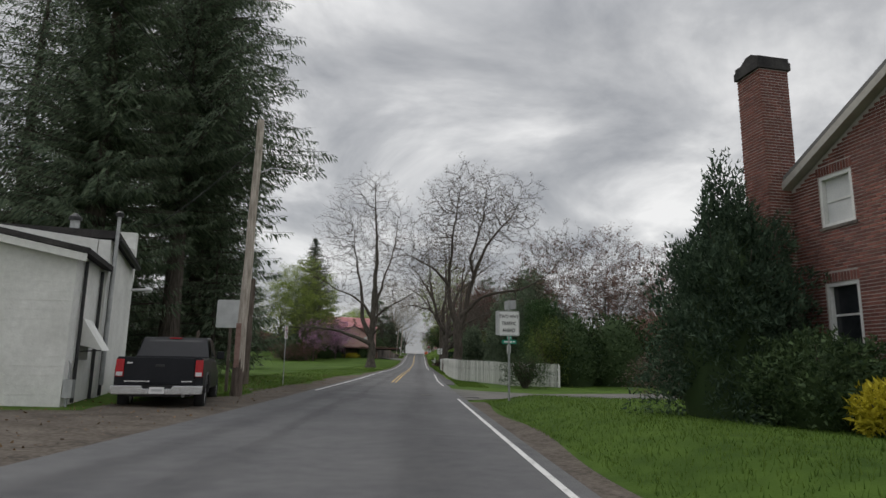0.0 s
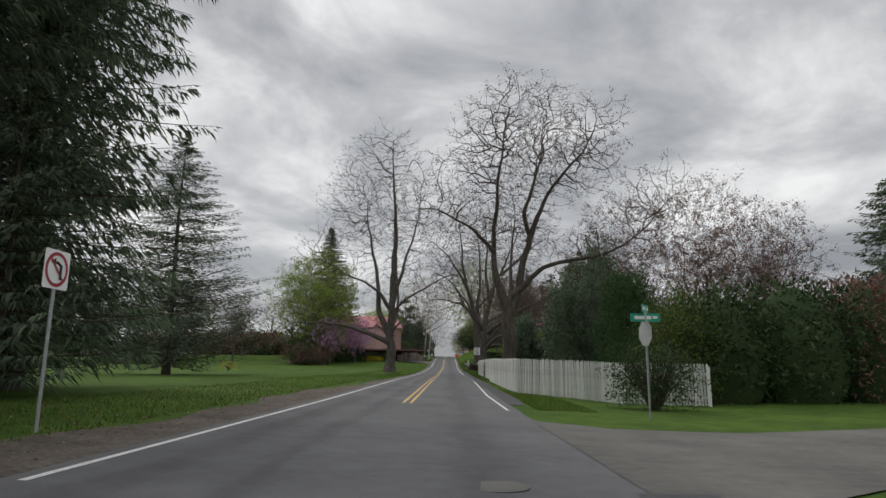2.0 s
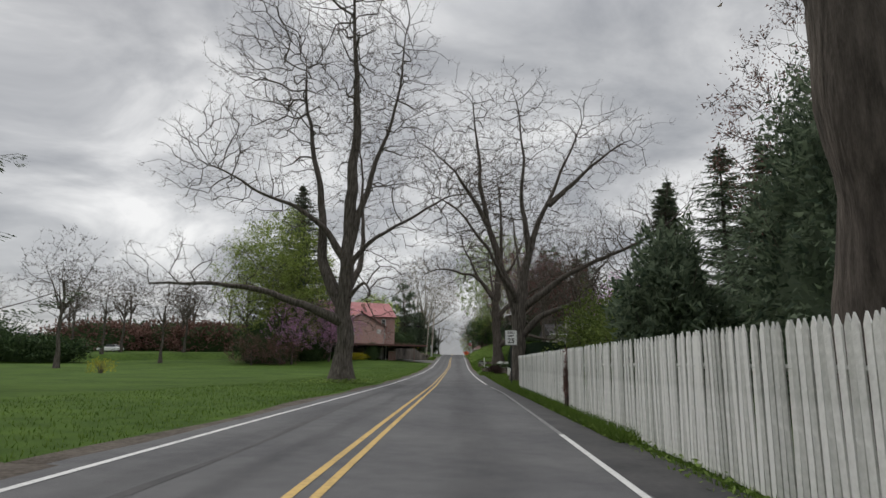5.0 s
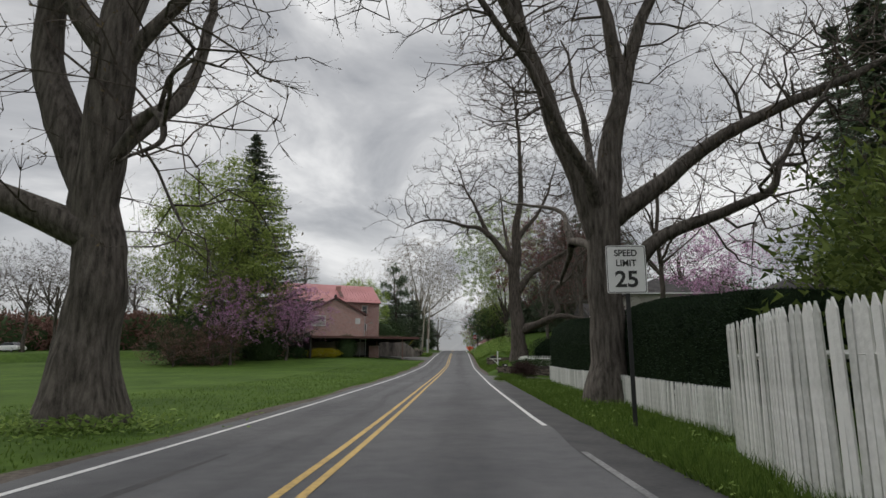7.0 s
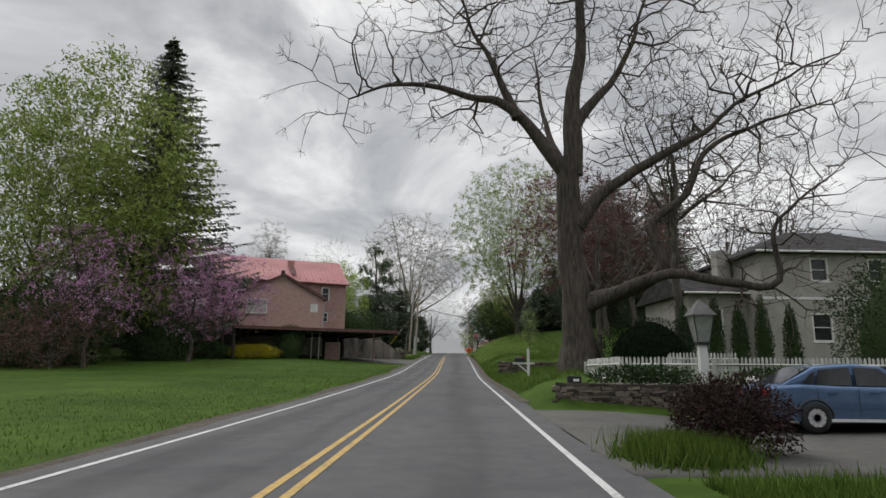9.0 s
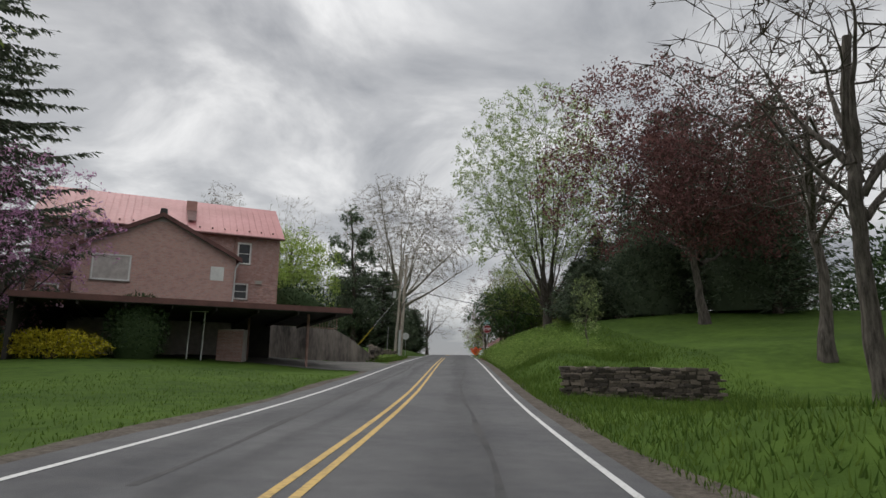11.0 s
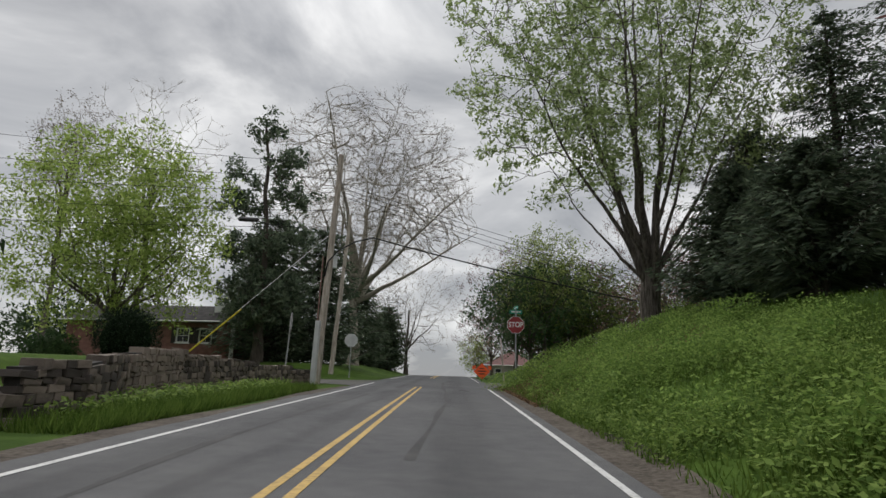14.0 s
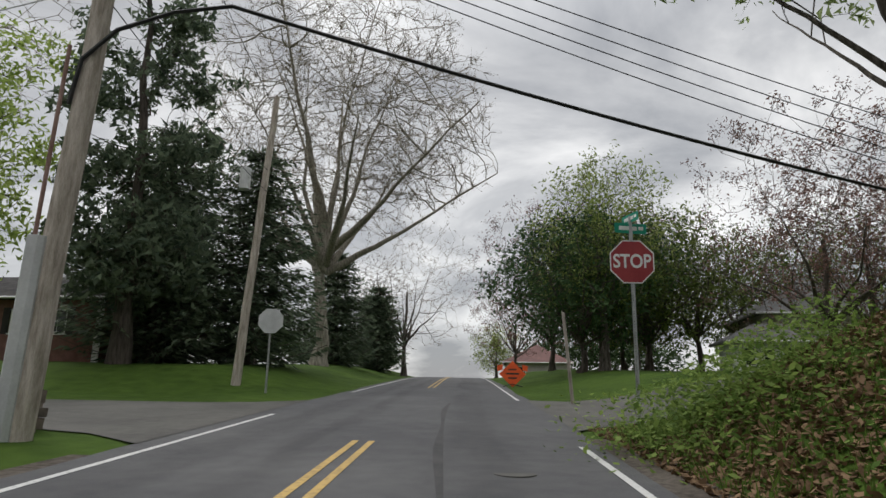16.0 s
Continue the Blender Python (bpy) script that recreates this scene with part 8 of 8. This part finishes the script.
for k, (x, y, tall, reach) in enumerate(((21.5, 206.0, 21, 6.5), (24.0, 200.0, 17, 5.5), (13.5, 209.0, 6.5, 3.6), (27.0, 196.0, 18, 6), (16.5, 214.0, 10, 4.5), (31.0, 206.0, 16, 6), (24.0, 207.0, 22, 7), (13.2, 203.0, 5.5, 3.2), (30.0, 200.0, 20, 7), (19.5, 211.0, 15, 6))):
    conifer("pine_tree", "dark ragged evergreen on the bank", (x, y), 210 + k, tall, reach, low=0.4, whorls=40, per_whorl=8, droop=0.2, needle=NEEDLE, twig_len=0.6, twig_w=0.15, hang=0.45, sparse=0.85, shape_pow=0.5, dense=9, fan=0.25)
hero_tree("maple_tree", "many-stemmed maple with small new leaves", (10.9, 213.2), 221, None, ([(0, 0, -0.3), (0, 0, 1.4), (0.1, 0, 3.0)], 0.52, 0.46),
          fan_limbs(221, 8, (58, 74), 16.0, 2.7, 0.19, 0.12) + fan_limbs(222, 5, (74, 86), 19.0, 2.8, 0.24, 0.1) + fan_limbs(223, 5, (40, 54), 10.0, 2.9, 0.12, 0.25),
          leaf=MAPLE_LEAF, per=7, leaf_size=0.14, leaf_scatter=0.16, count=1500, blobs=[(-0.6, 0, 17.0, 9.6, 8.5, 10.5), (-4.0, -1.0, 10.5, 4.6, 5.0, 4.5), (4.0, 0, 11, 4.5, 4.5, 4.5)], twigs=5, twig_len=0.5, thrift=0.4, shell=0.36)
round_tree("small sapling in fresh leaf on the bank", (9.2, 184.0), 222, 1.2, 2.4, MAPLE_LEAF, 7, 0.05, n=7, thick=0.03, trunk_r=0.05, scatter=0.1, count=90, wide=0.4, twig_len=0.3, tip_r=0.005, name="sapling")
round_tree("bare dark tree beyond the bank", (20.0, 217.0), 223, 6, 6.5, None, n=8, bark=BARK_DARK)

# past the crossing
for k, (x, y, s) in enumerate(((18.5, 201.0, (4.2, 3.0, 8.5)), (25.5, 198.0, (5.0, 4.0, 10.0)), (14.8, 208.0, (2.6, 2.4, 5.5)))):
    bush("big_yew", "dark dense evergreen behind the beech", (x, y), 225 + k, s, NEEDLE, 12000, 0.17, solid=NEEDLE, rough=0.5, narrow=0.3, category="tree")
for k, (x, y, h, ln, c) in enumerate(((8.3, 241.5, 2.6, 6.6, ARBOR), (13.2, 244.5, 2.8, 7.0, OLIVE_LEAF), (11.0, 248.0, 3.0, 7.5, ARBOR))):
    round_tree("spreading crabapple in dense new green leaf", (x, y), 231 + k, h, ln, c, 8, 0.15, n=10, thick=0.16, trunk_r=0.22, scatter=0.3, count=520, wide=0.85, tall=0.62, rise=(25, 70), bark=BARK_DARK, name="crabapple_tree")
round_tree("leafy spring-green tree at the corner", (9.5, 240.5), 232, 5.0, 5.5, SPRING, 8, 0.12, n=9, scatter=0.3)
for k, (x, y) in enumerate(((17.5, 231.0), (22.5, 236.0), (13.0, 250.0), (27.5, 230.0), (8.5, 256.0), (6.5, 268.0))):
    round_tree("crabapple tree with reddish opening buds", (x, y), 240 + k, 3.0, 6.5, BLUSH, 9, 0.08, n=9, thick=0.15, trunk_r=0.2, scatter=0.15, count=360, wide=0.9, rise=(20, 70), bark=BARK_DARK, name="crabapple_tree", share="crab %d" % (k % 2))
for k, (x, y) in enumerate(((17.0, 246.0), (21.5, 249.0), (26.0, 246.0), (16.0, 258.0))):
    round_tree("spreading crabapple with reddish-green new leaves", (x, y), 234 + k, 2.8, 7.0, OLIVE_LEAF, 5, 0.13, n=10, thick=0.16, trunk_r=0.22, scatter=0.3, count=420, wide=0.9, tall=0.6, rise=(25, 70), bark=BARK_DARK, name="crabapple_tree", share="crest crab")
bush("bank_shrub", "leafy green brambles on top of the bank", (13.5, 215.0), 239, (2.0, 1.8, 1.3), WEED, 6000, 0.06, stems=20, rough=0.5, power=0.5)
round_tree("small bright green tree near the crest", (5.6, 292.0), 247, 2.0, 3.6, SPRING, 8, 0.12, n=9, scatter=0.3, count=250)
round_tree("spring-green maple in the raised yard", (-20.3, 221.5), 251, 4.0, 8.0, FRESH, 14, 0.15, n=11, scatter=0.32, count=650, wide=0.84, tall=0.82, rise=(25, 80))
round_tree("bare pale blossoming tree behind the yard", (-36.5, 240.0), 253, 14, 9.0, BUD, 2, 0.10, n=8, twig=TWIG_PALE, rise=(60, 85), wide=0.42, tall=0.75, twigs=8)
bush("dark_shrub", "dark clipped shrub behind the wall", (-16.0, 199.0), 254, (3.6, 2.2, 3.0), YEW, 5000, 0.12, solid=YEW)
bush("clipped_yew", "round clipped dark yew ball behind the stone wall", (-10.5, 205.0), 257, (1.2, 1.05, 1.75), HEDGE_LEAF, 6000, 0.05, solid=HEDGE_CORE_SHADE, rough=0.08)
bush("dark_shrub", "dark rounded shrub beside the ranch house", (-24.0, 222.0), 255, (1.8, 1.4, 2.2), ARBOR, 3500, 0.10, solid=YEW)
bush("dark_shrub", "dark dense evergreen hedge above the retaining wall", (-11.6, 192.0), 256, (4.2, 1.7, 4.6), YEW, 9000, 0.10, solid=YEW, z=4.9)
hero_tree("pine_tree", "tall irregular dark pine with clumped boughs", (-12.6, 227.5), 261, None, ([(0, 0, 0), (-0.1, 0, 6), (-0.4, 0, 12), (-0.9, 0, 18.4)], 0.3, 0.08), fan_limbs(261, 9, (10, 40), 2.6, 4.0, 0.07) + fan_limbs(262, 9, (10, 50), 2.6, 9.5, 0.06) + fan_limbs(263, 7, (15, 60), 2.0, 14.5, 0.05),
          bark=BARK_DARK, twig=BARK_DARK, leaf=NEEDLE, per=7, leaf_size=0.2, leaf_scatter=0.16, count=520, twigs=5, shell=0.4,
          blobs=[(0.3, 0, 4.5, 3.2, 3, 2.0), (-1.6, 0, 8.2, 1.9, 2, 1.3), (1.5, 0, 8.8, 1.8, 2, 1.2), (-2.0, 0, 11.4, 1.7, 2, 1.1), (1.4, 0.2, 11.9, 1.8, 2, 1.2), (-1.9, 0, 14.2, 1.4, 1.6, 0.9), (0.7, 0, 14.8, 1.6, 1.6, 1.0), (-0.8, 0, 17.3, 1.3, 1.3, 1.5)])
for k, (x, y, tall, reach) in enumerate(((-13.0, 231.0, 11.5, 4.8), (-9.4, 233.0, 11, 4.4), (-15.5, 236.0, 10, 4.5), (-9.0, 252.0, 9, 3.5), (-7.0, 262.0, 8, 3.0), (-8.5, 272.0, 8, 3.4))):
    conifer("hemlock_tree", "dense dark evergreen near the corner", (x, y), 270 + k, tall, reach, low=0.2, whorls=36, per_whorl=9, droop=0.22, needle=NEEDLE, twig_len=0.7, twig_w=0.2, hang=0.4, shape_pow=0.36, fan=0.25, dense=6)
hero_tree("sycamore_tree", "big bare sycamore with pale blotched limbs", (-8.4, 244.5), 281, None, ([(0, 0, 0), (0.1, 0, 3.0), (-0.4, 0, 7.0), (-0.9, 0.2, 12.0)], 0.42, 0.3),
          fan_limbs(281, 9, (30, 58), 12.5, 7.5, 0.34, 0.25) + fan_limbs(282, 6, (60, 82), 16.0, 9.5, 0.32, 0.15), bark=BARK_PALE, twig=TWIG_PALE, leaf=BUD, per=1, leaf_size=0.06,
          count=2300, blobs=[(0.3, 0, 18.5, 10.4, 9.5, 9.6), (5.5, -1, 15.5, 6.5, 6, 5.5)], twigs=7, twig_len=0.8, shell=0.33, tip_r=0.022, step=0.8, wob=0.05, thrift=0.55, power=0.54)
round_tree("bare spreading tree past the crossing", (-4.8, 266.0), 283, 4, 9.0, None, n=9, twig=TWIG_PALE, count=700, wide=0.85)
for k, (x, y) in enumerate(((-12, 290), (-26, 285), (14, 300), (26, 290), (-40, 270), (34, 250))):
    round_tree("bare gray tree near the crest", (x, y), 290 + k, 6, 6.0, None, n=8, count=280, twigs=4, share="gray %d" % (k % 3))
for k, (x, y, s) in enumerate(((-45, 262, (14, 5, 7)), (40, 262, (16, 5, 9)), (-24, 292, (12, 5, 6)), (22, 296, (12, 5, 6)), (55, 230, (10, 8, 10)), (45, 200, (8, 12, 9)), (40, 160, (6, 14, 9)), (42, 120, (6, 14, 9)), (50, 85, (6, 14, 10)))):
    bush("thicket", "dark distant thicket of mixed shrubs", (x, y), 300 + k, s, YEW, 4500, 0.35, rough=0.5, power=0.4)
# behind the camera, so that the place is closed
for k, (x, y) in enumerate(((-18, -30), (12, -34), (34, -6), (-34, 8))):
    round_tree("bare tree along the street behind", (x, y), 310 + k, 5, 6.0, None, n=7, count=280, twigs=4, share="gray %d" % (k % 3))

# ---- grass and weeds ----
def along(x0, x1, y0, y1, skip=()):
    def where(rng):
        x, y = x0 + (x1 - x0) * rng.random() ** 1.3, rng.uniform(y0, y1)
        return None if any(a < y < b for a, b in skip) else (x, y)
    return where


def patches(x0, x1, y0, y1, low, high):
    """Places along a strip, only where a slow noise lies between two values."""
    inner = along(x0, x1, y0, y1)

    def where(rng):
        x, y = inner(rng)
        v = noise.noise(Vector((x * 0.45, y * 0.28, 3.0))) + 0.3 * noise.noise(Vector((x * 1.6, y * 1.6, 1.0)))
        return (x, y) if low < v < high else None
    return where


blades("verge_grass", "uneven green grass along the road edge", 401, 26000, along(3.75, 12.0, 0, 25.0), GRASS, (0.03, 0.09), 0.008)
blades("verge_grass", "short green grass along the fence foot", 402, 22000, along(3.95, 6.0, 42, 72), GRASS, (0.03, 0.12), 0.010)
blades("verge_grass", "long green grass along the fence foot", 430, 26000, along(3.8, 4.7, 70, 97), GRASS, (0.08, 0.30), 0.011)
blades("verge_grass", "long green grass beside the drive", 403, 30000, along(3.8, 6.0, 97, 121.8), GRASS, (0.06, 0.24), 0.010)
blades("verge_grass", "tall tufted grass below the stone wall", 404, 16000, along(-3.7, -5.6, 191, 206), GRASS, (0.08, 0.35), 0.014)
blades("verge_grass", "short green grass along the lawn edge", 405, 32000, along(-3.7, -11.0, 60, 172), GRASS, (0.03, 0.09), 0.012)
blades("verge_grass", "patchy grass on the dirt shoulder", 406, 14000, along(-4.6, -9.0, 20, 60), GRASS, (0.03, 0.12), 0.01)
blades("bank_grass", "rough grass on the road bank", 407, 48000, patches(3.6, 13.0, 138, 214, -0.7, 2), GRASS, (0.06, 0.22), 0.014)
leafage("bank_weeds", "leafy green weeds covering the road bank", 411, 60000, patches(3.7, 9.8, 178, 204, -0.2, 2), WEED, 0.036, 0.35)
leafage("bank_weeds", "leafy green weeds between leaf litter", 412, 16000, patches(3.7, 9.8, 203, 214.5, 0.05, 2), WEED, 0.03, 0.22)
leafage("fallen_leaves", "brown fallen leaves on the bank foot", 413, 34000, patches(3.5, 9.0, 200, 214.5, -2, 0.3), DEAD_LEAF, 0.05, 0.07, "leaves")
leafage("verge_weeds", "broad-leaved weeds under the walnut", 414, 2600, along(3.9, 6.2, 96, 120), WEED, 0.035, 0.2)
leafage("fence_weeds", "leafy weeds along the fence foot", 415, 2500, along(3.75, 4.6, 53, 97), WEED, 0.04, 0.15)
leafage("fallen_leaves", "brown leaf litter on the dirt shoulder", 416, 3000, along(-3.4, -8.5, 4, 50), DEAD_LEAF, 0.04, 0.02, "leaves")
leafage("corner_weeds", "bushy weeds at the corner of the bank", 417, 5000, lambda rng: (4.6 + rng.gauss(0, 0.7), 211.5 + rng.gauss(0, 1.0)), WEED, 0.05, 0.8)
leafage("trunk_weeds", "green weeds round a trunk foot", 418, 2500, lambda rng: (-6.1 + rng.gauss(0, 1.0), 98.9 + rng.gauss(0, 0.8)), WEED, 0.06, 0.25)
leafage("wall_weeds", "leafy weeds below the stone wall", 419, 6000, along(-4.4, -5.8, 191.5, 205), WEED, 0.05, 0.4)
def clumps(x0, x1, y0, y1, n, spread, seed):
    """Places gathered round chance centres, so that the growth stands in tufts."""
    rng = random.Random(seed)
    mids = [(x0 + (x1 - x0) * rng.random(), rng.uniform(y0, y1), spread * rng.uniform(0.5, 1.3)) for _ in range(n)]

    def where(r):
        x, y, d = r.choice(mids)
        return max(3.65, x + r.gauss(0, d)), y + r.gauss(0, d)
    return where


leafage("tall_weeds", "tall bright nettle clumps on the road bank", 421, 52000, clumps(4.3, 9.5, 180, 203, 70, 0.36, 5), NETTLE, 0.038, 0.75)
leafage("tall_weeds", "bushy green weed clumps over leaf litter", 423, 15000, clumps(4.2, 8.5, 203, 213, 13, 0.42, 9), NETTLE, 0.04, 0.7)
blades("bank_grass", "long arching grass tufts on the bank", 422, 26000, clumps(4.0, 11.0, 163, 205, 120, 0.5, 6), GRASS, (0.10, 0.28), 0.012)
blades("drive_grass", "arching green daylily leaves by the drive", 420, 5200, lambda rng: (4.15 + rng.gauss(0, 0.3), 123.4 + rng.gauss(0, 0.4)), GRASS, (0.10, 0.40), 0.012)
